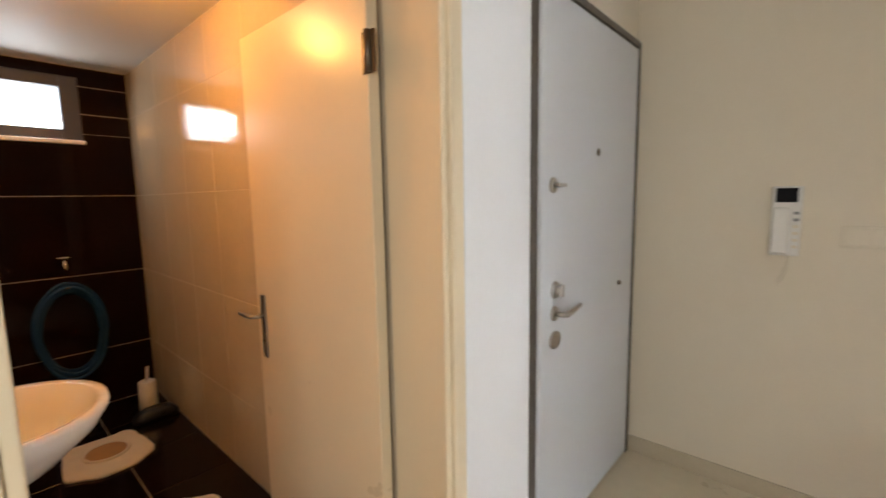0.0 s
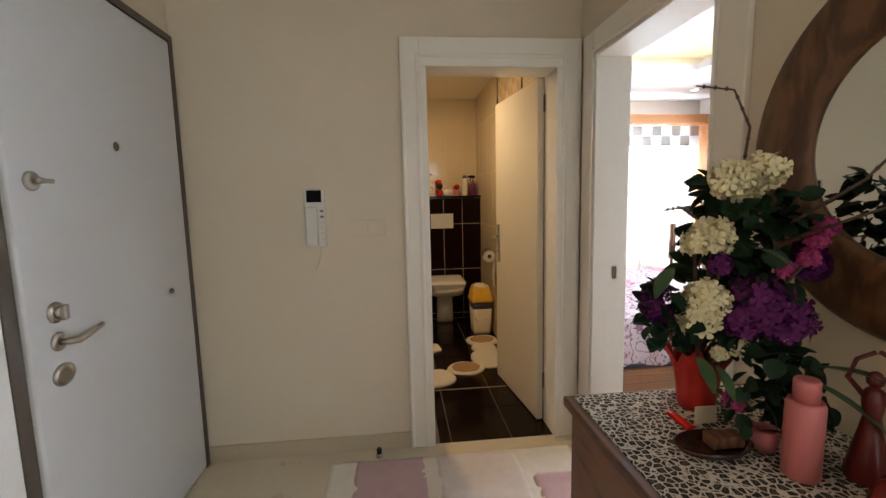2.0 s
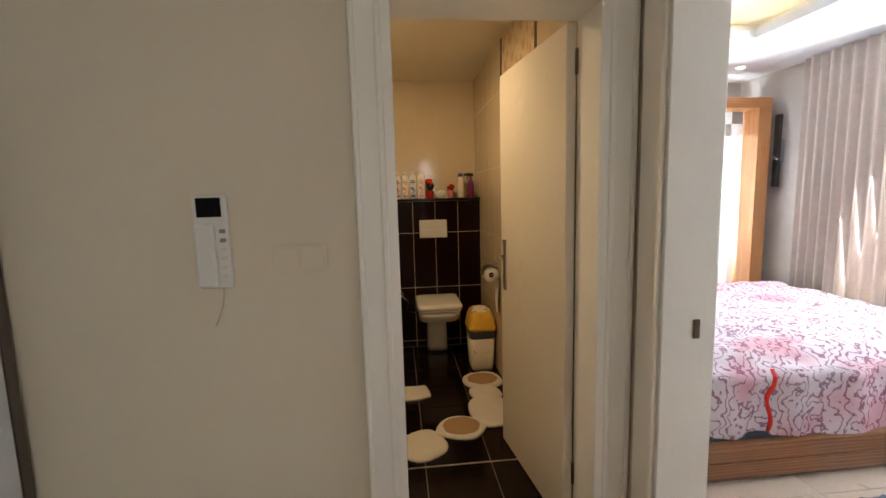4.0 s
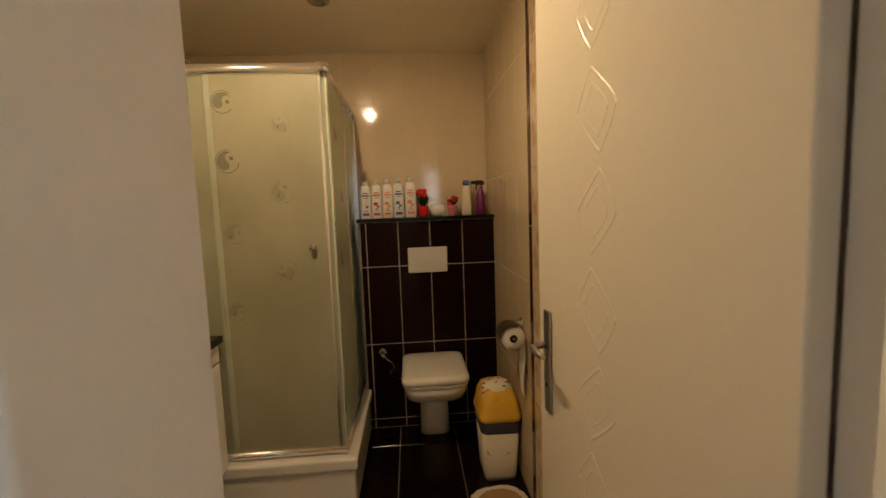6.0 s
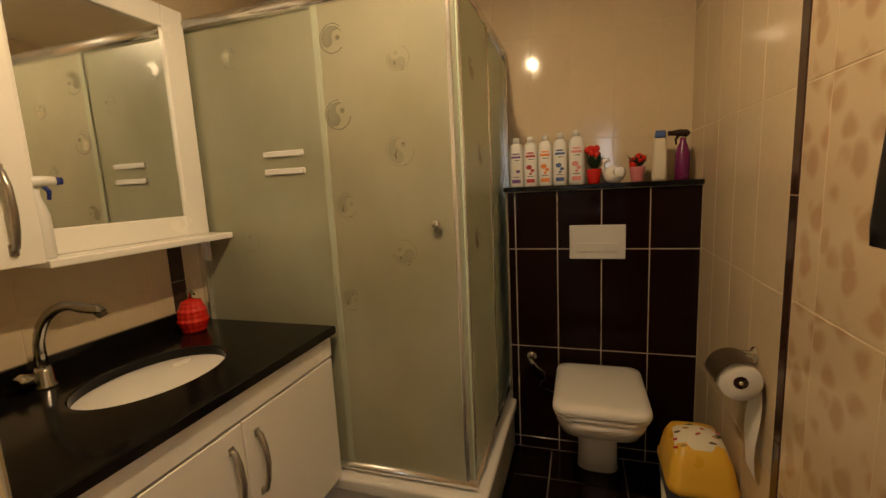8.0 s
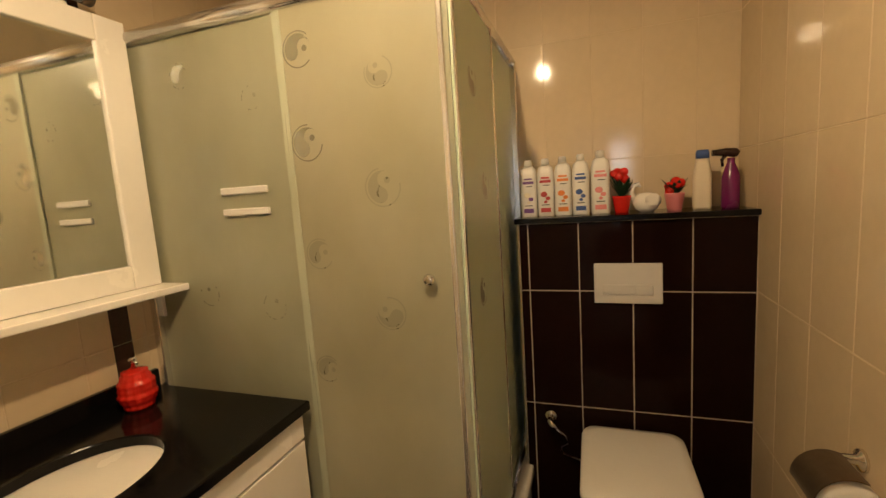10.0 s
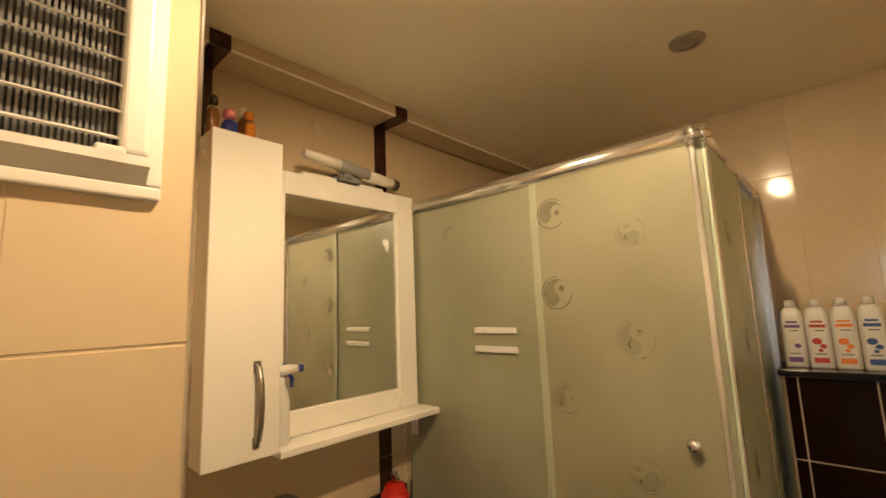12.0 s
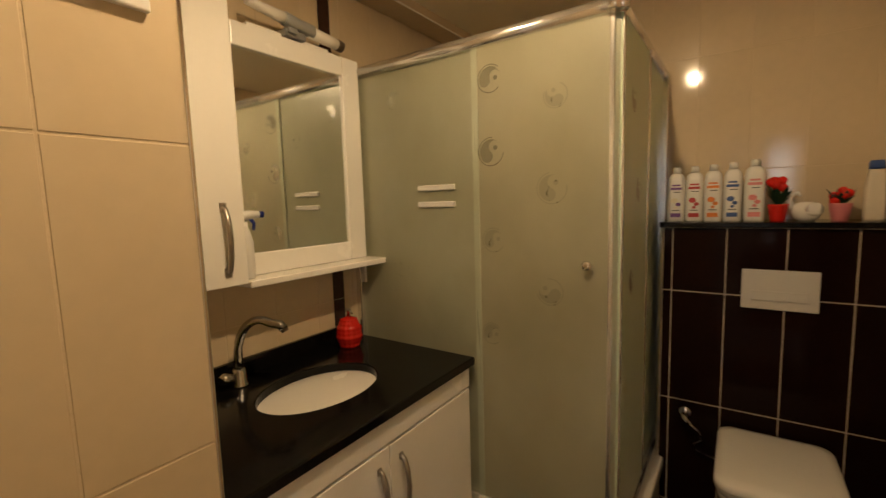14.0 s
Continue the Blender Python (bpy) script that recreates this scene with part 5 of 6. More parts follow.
bed()
solo("bedside_rug", shaggy(B(), 3.10, 2.55, 4.0, 3.30, 0.0, 0.012, seed=21), "blue_grey", "dark patterned rug on the bedroom floor", "rug")
solo("lamp_stand", lathe(B(), (3.98, 5.30, 0.0), [(0.07, 0), (0.07, 0.02), (0.015, 0.03), (0.015, 0.62), (0.035, 0.64), (0.035, 1.0), (0.03, 1.01)], seg=16), "walnut", "slim dark stand before the window", "stand")
solo("storage_box", box(B(), 3.55, 5.20, 0.0, 3.80, 5.36, 0.66, bevel=0.01), "casing", "pale box chest below the window", "chest")
for x, y in ((4.20, 5.35), (4.20, 3.6), (2.3, 5.3)):
    s = thing("ceiling_spot", (x, y, 2.40), "small round white ceiling spotlight", "spotlight", "bedroom spotlights")
    part("ring", lathe(B(), (x, y, 2.412), [(0.045, 0), (0.045, 0.007)], seg=20), "chrome", s)
    part("lens", lathe(B(), (x, y, 2.409), [(0.030, 0), (0.030, 0.003)], seg=16), "spot_glow", s)


# ---- bathroom things ----
HERE = BATH_AT
def recessed(x, y, lit, label):
    s = thing("recessed_light", (x, y, BZ - 0.02), label, "ceiling light", "bathroom ceiling lights")
    bm, seg, rings = B(), 28, []
    for r, h in ((0.030, -0.002), (0.034, -0.010), (0.050, -0.008), (0.053, -0.0005), (0.030, -0.0005)):
        rings.append([bm.verts.new((x + r * math.cos(2 * math.pi * i / seg), y + r * math.sin(2 * math.pi * i / seg), BZ + h)) for i in range(seg)])
    for a, b in zip(rings, rings[1:] + rings[:1]):
        for i in range(seg):
            bm.faces.new((a[i], a[(i + 1) % seg], b[(i + 1) % seg], b[i])).smooth = True
    part("ring", bm, "nickel", s, "metal trim ring")
    part("lens", lathe(B(), (x, y, BZ - 0.005), [(0.023 if lit else 0.030, 0), (0.023 if lit else 0.030, 0.004)], seg=20), "lamp_glow" if lit else "dim_glass", s)


recessed(1.0, 4.0, True, "lit warm recessed lamp in the bathroom ceiling")
recessed(0.98, 5.03, False, "unlit recessed lamp in the bathroom ceiling")


def vanity():
    ob = thing("vanity_cabinet", (0.19, 4.25, 0.25), "white gloss vanity cabinet with two doors hung on the wall", "vanity cabinet")
    y0, y1 = 3.758, 4.752
    part("body", box(B(), BX0, y0, 0.262, 0.478, y1, 0.845, bevel=0.002), "cabinet", ob)
    part("apron", box(B(), 0.479, y0, 0.766, 0.498, y1, 0.846, bevel=0.003), "cabinet", ob)
    for a, b, hy in ((y0 + 0.002, 4.284, 4.238), (4.289, y1 - 0.002, 4.335)):
        d = part("door", box(B(), 0.479, a, 0.265, 0.498, b, 0.758, bevel=0.003), "cabinet", ob)
        pts = [(0.500, hy, 0.703), (0.512, hy, 0.695), (0.524, hy, 0.66), (0.530, hy, 0.607), (0.524, hy, 0.555), (0.512, hy, 0.520), (0.500, hy, 0.512)]
        bm = tube(B(), pts, 0.008, 10)
        box(bm, 0.497, hy - 0.009, 0.690, 0.503, hy + 0.009, 0.712, bevel=0.002)
        box(bm, 0.497, hy - 0.009, 0.503, 0.503, hy + 0.009, 0.525, bevel=0.002)
        part("handle", bm, "nickel", d, "bowed brushed nickel handle")


vanity()


def worktop():
    ob = thing("washbasin_worktop", (0.2, 4.26, 0.847), "polished black granite worktop with an oval undermount basin", "worktop")
    x0, x1, y0, y1, z0, z1 = BX0, 0.510, 3.757, 4.775, 0.847, 0.877
    cx, cy, ax, ay, n = 0.195, 4.29, 0.160, 0.215, 64
    bm = B()
    inn, out = [], []
    for i in range(n):
        a = 2 * math.pi * i / n
        c, s = math.cos(a), math.sin(a)
        inn.append((cx + ax * c, cy + ay * s))
        k = min((x1 - cx) / c if c > 1e-6 else (x0 - cx) / c if c < -1e-6 else 9e9, (y1 - cy) / s if s > 1e-6 else (y0 - cy) / s if s < -1e-6 else 9e9)
        out.append([cx + k * c, cy + k * s])
    for X, Y in ((x0, y0), (x0, y1), (x1, y0), (x1, y1)):
        q = min(range(n), key=lambda i: (out[i][0] - X) ** 2 + (out[i][1] - Y) ** 2)
        out[q] = [X, Y]
    e = 0.004
    secs = []
    for pts, z in ((inn, z0), (inn, z1 - e), ([(cx + (x - cx) * 1.02, cy + (y - cy) * 1.02) for x, y in inn], z1), ([(min(max(x, x0 + e), x1 - e), min(max(y, y0 + e), y1 - e)) for x, y in out], z1), (out, z1 - e), (out, z0), (inn, z0)):
        secs.append([(x, y, z) for x, y in pts])
    loft(bm, secs, smooth=False, cap=False)
    bmesh.ops.remove_doubles(bm, verts=bm.verts, dist=1e-5)
    part("slab", bm, "granite", ob)
    box(bm2 := B(), BX0, y0, z1, BX0 + 0.018, 4.765, 0.940, bevel=0.002)
    part("upstand", bm2, "granite", ob)

    def ell(k, z, dx=0.0):
        return [(cx + dx + (ax + 0.004) * k * math.cos(2 * math.pi * i / n), cy + (ay + 0.004) * k * math.sin(2 * math.pi * i / n), z) for i in range(n)]
    bowl = part("basin", loft(B(), [ell(1.06, 0.846), ell(1.0, 0.846), ell(0.97, 0.82), ell(0.88, 0.775), ell(0.66, 0.735), ell(0.3, 0.718), ell(0.1, 0.716)], cap=False), "ceramic", ob, "white ceramic oval basin")
    part("drain", lathe(B(), (cx, cy, 0.7155), [(0.022, 0), (0.022, 0.003), (0.012, 0.004)], seg=20), "chrome", bowl)


worktop()


def basin_tap():
    x, y, z = -0.042, 4.148, 0.877
    ob = thing("basin_tap", (x, y, z), "chrome swan neck basin tap with a side lever", "tap")
    part("base", lathe(B(), (x, y, z), [(0.030, 0), (0.030, 0.006), (0.024, 0.014), (0.022, 0.05), (0.016, 0.060)], seg=20), "tap_chrome", ob)
    pts = [(x, y, z + 0.05)]
    for k in range(11):
        a = math.pi * k / 10 * 0.62
        pts.append((x + 0.085 * (1 - math.cos(a)) * 1.05, y + 0.035 * (1 - math.cos(a)), z + 0.10 + 0.130 * math.sin(a)))
    pts.append((x + 0.152, y + 0.066, z + 0.214))
    pts.append((x + 0.163, y + 0.070, z + 0.202))
    part("spout", tube(B(), pts, [0.0155, 0.015] + [0.0142] * 10 + [0.0150, 0.0150], 14), "tap_chrome", ob)
    part("aerator", rod(B(), (x + 0.163, y + 0.070, z + 0.202), (x + 0.168, y + 0.072, z + 0.193), 0.0125, seg=14), "hinge", ob)
    part("lever", tube(B(), [(x, y - 0.016, z + 0.034), (x, y - 0.034, z + 0.036), (x, y - 0.050, z + 0.038), (x + 0.004, y - 0.066, z + 0.036)], [0.013, 0.015, 0.021, 0.016], 12), "tap_chrome", ob)


basin_tap()


def soap_pump():
    x, y, z = -0.015, 4.625, 0.877
    ob = thing("soap_dispenser", (x, y, z), "knobbly red ceramic soap dispenser with chrome pump", "soap dispenser")
    prof = [(0.030, 0)]
    for k in range(25):
        t = k / 24
        prof.append(((0.030 + 0.022 * math.sin(math.pi * (0.10 + 0.84 * t ** 0.9))) + 0.0016 * math.sin(k * 1.6), 0.003 + 0.118 * t))
    prof += [(0.022, 0.122), (0.014, 0.128)]
    jar = lathe(B(), (x, y, z), prof, seg=48)
    for v in jar.verts:
        a, h = math.atan2(v.co.y - y, v.co.x - x), v.co.z - z
        k = 1 + 0.075 * math.sin(7 * a + 75 * h) * math.sin(7 * a - 75 * h)
        v.co.x, v.co.y = x + (v.co.x - x) * k, y + (v.co.y - y) * k
    part("jar", jar, "red", ob)
    part("pump", tube(B(), [(x, y, z + 0.126), (x, y, z + 0.152), (x + 0.010, y - 0.004, z + 0.156), (x + 0.035, y - 0.012, z + 0.150)], [0.009, 0.006, 0.0055, 0.004], 10), "chrome", ob)
    part("nozzle_cap", lathe(B(), (x, y, z + 0.152), [(0.010, 0), (0.012, 0.004), (0.008, 0.012)], seg=14), "chrome", ob)


soap_pump()
sb = thing("lotion_bottle", (-0.02, 3.972, 0.877), "olive green liquid soap bottle with a chrome cap on the worktop", "bottle")
part("body", loft(B(), [[(-0.02 + a * 0.036 * k, 3.972 + b * 0.030 * k, 0.877 + z) for a, b in loop_of(1, 1, 0.5, 5)] for k, z in ((0.9, 0.0), (1.0, 0.006), (1.0, 0.075), (0.82, 0.095), (0.45, 0.104))]), "olive", sb)
part("neck", lathe(B(), (-0.02, 3.972, 0.981), [(0.012, 0), (0.012, 0.016)], seg=16), "ivory", sb)
part("cap", lathe(B(), (-0.02, 3.972, 0.997), [(0.014, 0), (0.015, 0.012), (0.010, 0.020)], seg=18), "chrome", sb)


def tall_cabinet():
    ob = thing("wall_cabinet", (-0.04, 4.055, 1.232), "narrow tall white wall cabinet with a bowed handle", "wall cabinet")
    part("body", box(B(), BX0, 3.958, 1.234, 0.022, 4.157, 2.130, bevel=0.002), "cabinet", ob)
    d = part("door", box(B(), 0.023, 3.956, 1.232, 0.041, 4.159, 2.132, bevel=0.003), "cabinet", ob)
    hy = 4.092
    bm = tube(B(), [(0.042, hy, 1.478), (0.055, hy, 1.470), (0.068, hy, 1.43), (0.073, hy, 1.377), (0.068, hy, 1.324), (0.055, hy, 1.284), (0.042, hy, 1.276)], 0.0085, 10)
    box(bm, 0.040, hy - 0.010, 1.462, 0.046, hy + 0.010, 1.492, bevel=0.002)
    box(bm, 0.040, hy - 0.010, 1.262, 0.046, hy + 0.010, 1.292, bevel=0.002)
    part("handle", bm, "nickel", d, "bowed brushed nickel handle")


tall_cabinet()


def bath_mirror():
    ob = thing("mirror_unit", (-0.1, 4.5, 1.21), "white framed bathroom mirror with a shelf below", "mirror")
    xb, xf = BX0, -0.048
    for b in ((xb, 4.160, 1.24, xf, 4.215, 2.085), (xb, 4.693, 1.24, xf, 4.785, 2.085), (xb, 4.215, 2.007, xf, 4.693, 2.085), (xb, 4.215, 1.24, xf, 4.693, 1.317)):
        part("frame_board", box(B(), *b, bevel=0.004), "cabinet", ob)
    part("mirror_glass", box(B(), xb, 4.212, 1.315, xf - 0.012, 4.696, 2.009), "mirror", ob, "clear mirror glass")
    part("shelf", box(B(), xb, 4.160, 1.216, 0.050, 4.812, 1.239, bevel=0.004), "cabinet", ob)
    part("shelf_bracket", box(B(), xb, 4.79, 1.12, xb + 0.05, 4.805, 1.216, bevel=0.004), "cabinet", ob)


bath_mirror()


def mirror_lamp():
    ob = thing("mirror_lamp", (-0.08, 4.49, 2.10), "unlit mirror lamp with two white tubes and grey holder", "wall lamp")
    part("wall_arm", box(B(), BX0, 4.42, 2.090, -0.035, 4.51, 2.115, bevel=0.004), "grey", ob)
    for p, q, r0, r1 in (((-0.022, 4.262, 2.150), (-0.030, 4.432, 2.140), 0.014, 0.022), ((-0.040, 4.520, 2.132), (-0.046, 4.688, 2.122), 0.023, 0.021)):
        part("tube", rod(B(), p, q, r0, r1, seg=20), "tube", ob, "white opal glass tube")
    part("holder", loft(B(), [[(x + a, y, z + b) for a, b in loop_of(r, r * 0.9, r * 0.8, 5)] for x, y, z, r in ((-0.030, 4.405, 2.142, 0.020), (-0.031, 4.412, 2.141, 0.026), (-0.034, 4.470, 2.137, 0.023), (-0.039, 4.538, 2.133, 0.026), (-0.040, 4.546, 2.132, 0.020))]), "lamp_grey", ob, "grey plastic holder")
    part("clamp", box(B(), -0.060, 4.425, 2.098, -0.024, 4.465, 2.122, bevel=0.005), "grey", ob)
    part("end_ring", rod(B(), (-0.045, 4.664, 2.1235), (-0.0465, 4.694, 2.1215), 0.0225, seg=18), "hinge", ob, "dark end ring")
    part("base_plate", box(B(), BX0, 4.285, 2.086, -0.065, 4.64, 2.102, bevel=0.003), "cabinet", ob)


mirror_lamp()
def perfume(x, y, w, h, body, cap, label):
    pf = thing("perfume_bottle", (x, y, 2.132), label, "bottle")
    o = loop_of(1, 0.8, 0.4, 4)
    part("body", loft(B(), [[(x + a * w * k, y + b * w * k, 2.132 + z * h) for a, b in o] for k, z in ((0.9, 0), (1.0, 0.05), (1.0, 0.78), (0.82, 0.95), (0.42, 1.0))]), body, pf)
    part("collar", lathe(B(), (x, y, 2.132 + h), [(w * 0.40, 0), (w * 0.40, 0.006)], seg=16), "nickel", pf)
    part("cap", lathe(B(), (x, y, 2.138 + h), [(w * 0.45, 0), (w * 0.74, 0.006), (w * 0.80, 0.018), (w * 0.60, 0.030), (w * 0.2, 0.034)], seg=18), cap, pf)


perfume(0.005, 4.012, 0.023, 0.040, "blue", "pink_pot", "small blue perfume bottle with a pink cap on the cabinet")
perfume(0.005, 4.068, 0.020, 0.050, "amber", "amber", "small amber perfume bottle on the cabinet")
perfume(-0.045, 3.985, 0.021, 0.060, "tube", "ivory", "small pale bottle behind the others on the cabinet")
perfume(-0.055, 4.075, 0.016, 0.085, "amber", "ivory", "slim amber bottle at the back of the cabinet top")
perfume(-0.010, 3.972, 0.018, 0.075, "dish_amber", "dish", "brown glass bottle at the end of the cabinet top")


def spray(at, name, body, head, trig, label, h=0.17, w=0.030, point=(-1, 0, 0)):
    a, g = Vector(at), Vector(point)
    ob = thing(name, at, label, "spray bottle")
    part("body", lathe(B(), at, [(w * 0.9, 0), (w, 0.006), (w, h * 0.62), (w * 0.72, h * 0.78), (w * 0.42, h * 0.9), (w * 0.42, h)], seg=22), body, ob)
    k = a + Vector((0, 0, h + 0.012))
    t = part("trigger_head", tube(B(), [k - g * 0.022, k - g * 0.012 + Vector((0, 0, 0.006)), k + g * 0.02 + Vector((0, 0, 0.010)), k + g * 0.048 + Vector((0, 0, 0.010))], [0.012, 0.017, 0.015, 0.011], 12), head, ob)
    part("trigger", tube(B(), [k + g * 0.016, k + g * 0.030 - Vector((0, 0, 0.018)), k + g * 0.027 - Vector((0, 0, 0.042))], [0.007, 0.006, 0.005], 8), trig, t)
    part("nozzle", rod(B(), k + g * 0.046 + Vector((0, 0, 0.010)), k + g * 0.062 + Vector((0, 0, 0.010)), 0.011, seg=12), trig, t)
    return ob


spray((-0.015, 4.192, 1.239), "spray_bottle", "white_plastic", "white_plastic", "blue", "white spray bottle with blue trigger on the mirror shelf", 0.190, 0.024, (0.25, 0.97, 0))

# dark border tiles up the wall and round the soffit
bs = thing("border_strip", (BX0, 4.672, 0.94), "dark brown border strip up the wall and round the soffit", "border tile")
for z0, z1 in ((0.942, 1.06), (1.062, 1.58), (1.582, 2.10), (2.102, 2.384)):
    part("border_tile", box(B(), BX0 - 0.001, 4.642, z0, BX0 + 0.0035, 4.702, z1, bevel=0.001), "strip", bs)
part("border_tile", box(B(), BX0, 4.642, 2.3815, 0.024, 4.702, 2.3855, bevel=0.001), "strip", bs)
part("border_tile", box(B(), 0.0195, 4.642, 2.3855, 0.024, 4.702, BZ - 0.001, bevel=0.001), "strip", bs)
bs["kind"] = "structure"
b2 = thing("border_strip", (0.02, 3.80, 2.38), "dark brown border strip on the soffit", "border tile")
part("border_tile", box(B(), 0.0195, 3.945, 2.3855, 0.024, 4.005, BZ - 0.001, bevel=0.001), "strip", b2)
part("border_tile", box(B(), BX0, 3.945, 2.3815, 0.024, 4.005, 2.3855, bevel=0.001), "strip", b2)
part("border_tile", box(B(), BX0 - 0.001, 3.945, 2.102, BX0 + 0.0035, 4.005, 2.384, bevel=0.001), "strip", b2)
part("border_tile", box(B(), BX0 - 0.001, 3.945, 1.582, BX0 + 0.0035, 4.005, 2.10, bevel=0.001), "strip", b2)
b2["kind"] = "structure"


# ---- shower ----
SX, SY = 1.020, 4.800


def motif(bm, x, z, r, y, facing="y", turn=0.0):
    """A round two-part swirl ornament, 2 mm proud of the pane."""
    def put(u, v):
        return (x + u, y, z + v) if facing == "y" else (y, x + u, z + v)
    for a in range(3, 30):
        g = [(k * math.cos(turn + b * math.pi / 18), k * math.sin(turn + b * math.pi / 18)) for k, b in ((r, a), (r, a + 1), (r - 0.0035, a + 1), (r - 0.0035, a))]
        bm.faces.new([bm.verts.new(put(u, v)) for u, v in g])
    ct, st, q = math.cos(turn), math.sin(turn), 0.84 * r
    out = [(q * math.cos(math.pi * k / 16), q * math.sin(math.pi * k / 16)) for k in range(17)]
    out += [(-q / 2 - q / 2 * math.cos(math.pi * k / 8), -q / 2 * math.sin(math.pi * k / 8)) for k in range(1, 9)]
    out += [(q / 2 - q / 2 * math.cos(math.pi * k / 8), q / 2 * math.sin(math.pi * k / 8)) for k in range(1, 8)]
    bm.faces.new([bm.verts.new(put(u * ct - v * st, u * st + v * ct)) for u, v in out])
    dot = [(q / 2 + 0.17 * r * math.cos(k * math.pi / 7), -0.12 * r + 0.17 * r * math.sin(k * math.pi / 7)) for k in range(14)]
    bm.faces.new([bm.verts.new(put(u * ct - v * st, u * st + v * ct)) for u, v in dot])
    return bm


def shower():
    ob = thing("shower_enclosure", (0.45, 5.25, 0.26), "corner shower enclosure with frosted green glass and chrome rails", "shower enclosure")
    z0, z1 = 0.262, 2.060
    # rails: rounded front sections
    def rail(p0, p1, h, r):
        bm = rod(B(), p0, p1, r, seg=20)
        return bm
    part("top_rail", rail((BX0, SY, z1 - 0.018), (SX + 0.020, SY, z1 - 0.018), 0, 0.024), "alu", ob, "rounded bright aluminium rail")
    part("top_rail", rail((SX, SY - 0.015, z1 - 0.020), (SX, BY1, z1 - 0.020), 0, 0.020), "alu", ob)
    part("bottom_rail", rail((BX0, SY - 0.004, z0 + 0.024), (SX + 0.018, SY - 0.004, z0 + 0.024), 0, 0.018), "alu", ob)
    part("bottom_rail", rail((SX + 0.004, SY - 0.01, z0 + 0.022), (SX + 0.004, BY1, z0 + 0.022), 0, 0.016), "alu", ob)
    part("wall_profile", box(B(), BX0, SY - 0.020, z0, BX0 + 0.030, SY + 0.022, z1 - 0.02, bevel=0.004), "alu", ob)
    part("wall_profile", box(B(), SX - 0.020, BY1 - 0.030, z0, SX + 0.020, BY1, z1 - 0.02, bevel=0.004), "alu", ob)
    for c in ((SX + 0.018, SY, z1 - 0.018), (SX, SY - 0.016, z1 - 0.02)):
        part("end_cap", lathe(B(), (c[0] - 0.008, c[1] - 0.008, c[2] - 0.026), [(0.016, 0.004), (0.022, 0.010), (0.022, 0.040), (0.016, 0.046)], seg=18), "chrome", ob)
    fz0, fz1 = z0 + 0.035, z1 - 0.032
    panes = [("fixed_pane", (BX0 + 0.02, SY + 0.003, fz0, 0.545, SY + 0.008, fz1)), ("sliding_pane", (0.515, SY - 0.004, fz0, SX - 0.022, SY + 0.001, fz1)),
             ("fixed_pane", (SX - 0.012, 5.24, fz0, SX - 0.006, BY1 - 0.02, fz1)), ("sliding_pane", (SX + 0.004, SY + 0.004, fz0, SX + 0.010, 5.27, fz1))]
    made = [part(n, box(B(), *b, bevel=0.001, seg=1), "frost_lit_side" if b[0] > 0.9 else "frost" if n == "sliding_pane" else "frost_fixed", ob, "frosted green glass pane") for n, b in panes]
    for b in ((SX - 0.024, SY - 0.014, fz0, SX - 0.008, SY + 0.002, fz1),):
        part("door_profile", box(B(), *b, bevel=0.004), "alu", ob)
    part("seal_strip", box(B(), SX - 0.0085, SY - 0.003, fz0, SX + 0.004, SY + 0.005, fz1, bevel=0.001, seg=1), "frost_fixed", ob)
    part("seal_strip", box(B(), 0.508, SY - 0.0055, fz0, 0.534, SY + 0.0028, fz1, bevel=0.001), "frost_seam", ob, "pale doubled edge of two panes")
    part("edge_profile", box(B(), SX + 0.002, 5.262, fz0, SX + 0.014, 5.276, fz1, bevel=0.003), "alu", ob)
    part("edge_profile", box(B(), SX + 0.001, SY + 0.006, fz0, SX + 0.015, SY + 0.022, fz1, bevel=0.003), "alu", ob)
    for x, z, r, t in ((0.585, 1.905, 0.050, 0.3), (0.585, 1.650, 0.052, 0.9), (0.590, 1.330, 0.046, 0.5), (0.825, 1.810, 0.042, 2.2), (0.812, 1.510, 0.054, 1.2), (0.805, 1.155, 0.048, 2.8), (0.578, 0.975, 0.042, 0.2)):
        part("etched_motif", motif(B(), x, z, r, SY - 0.0055, "y", t), "etch" if z > 1.6 and x < 0.7 else "faint", made[1], "round etched swirl")
    for x, z, r, t in ((0.134, 1.90, 0.040, 0.2), (0.40, 1.165, 0.044, 1.4), (0.14, 1.20, 0.04, 2.0), (0.40, 1.80, 0.036, 0.8)):
        part("etched_motif", motif(B(), x, z, r, SY + 0.0015, "y", t), "frost_fixed", made[0])
    for y, z in ((4.98, 1.80), (5.08, 1.50), (4.98, 1.18)):
        part("etched_motif", motif(B(), y, z, 0.045, SX + 0.0115, "x", z), "frost_fixed", made[3])
    part("knob", lathe(B(), (0.935, SY - 0.004, 1.256), [(0.010, 0), (0.008, 0.006), (0.015, 0.012), (0.0175, 0.020), (0.013, 0.028), (0.006, 0.030)], seg=22, axis=(0, -1, 0)), "chrome", ob, "chrome pull knob")
    for z in (1.532, 1.466):
        part("towel_bar", box(B(), 0.246, SY - 0.006, z - 0.011, 0.425, SY + 0.005, z + 0.011, bevel=0.004), "white_plastic", ob, "short white bar on the glass")
    for y in (5.24, 5.60):
        part("roller", lathe(B(), (SX + 0.012, y, z1 - 0.05), [(0.012, 0), (0.014, 0.004), (0.010, 0.010)], seg=14, axis=(1, 0, 0)), "chrome", ob)


shower()


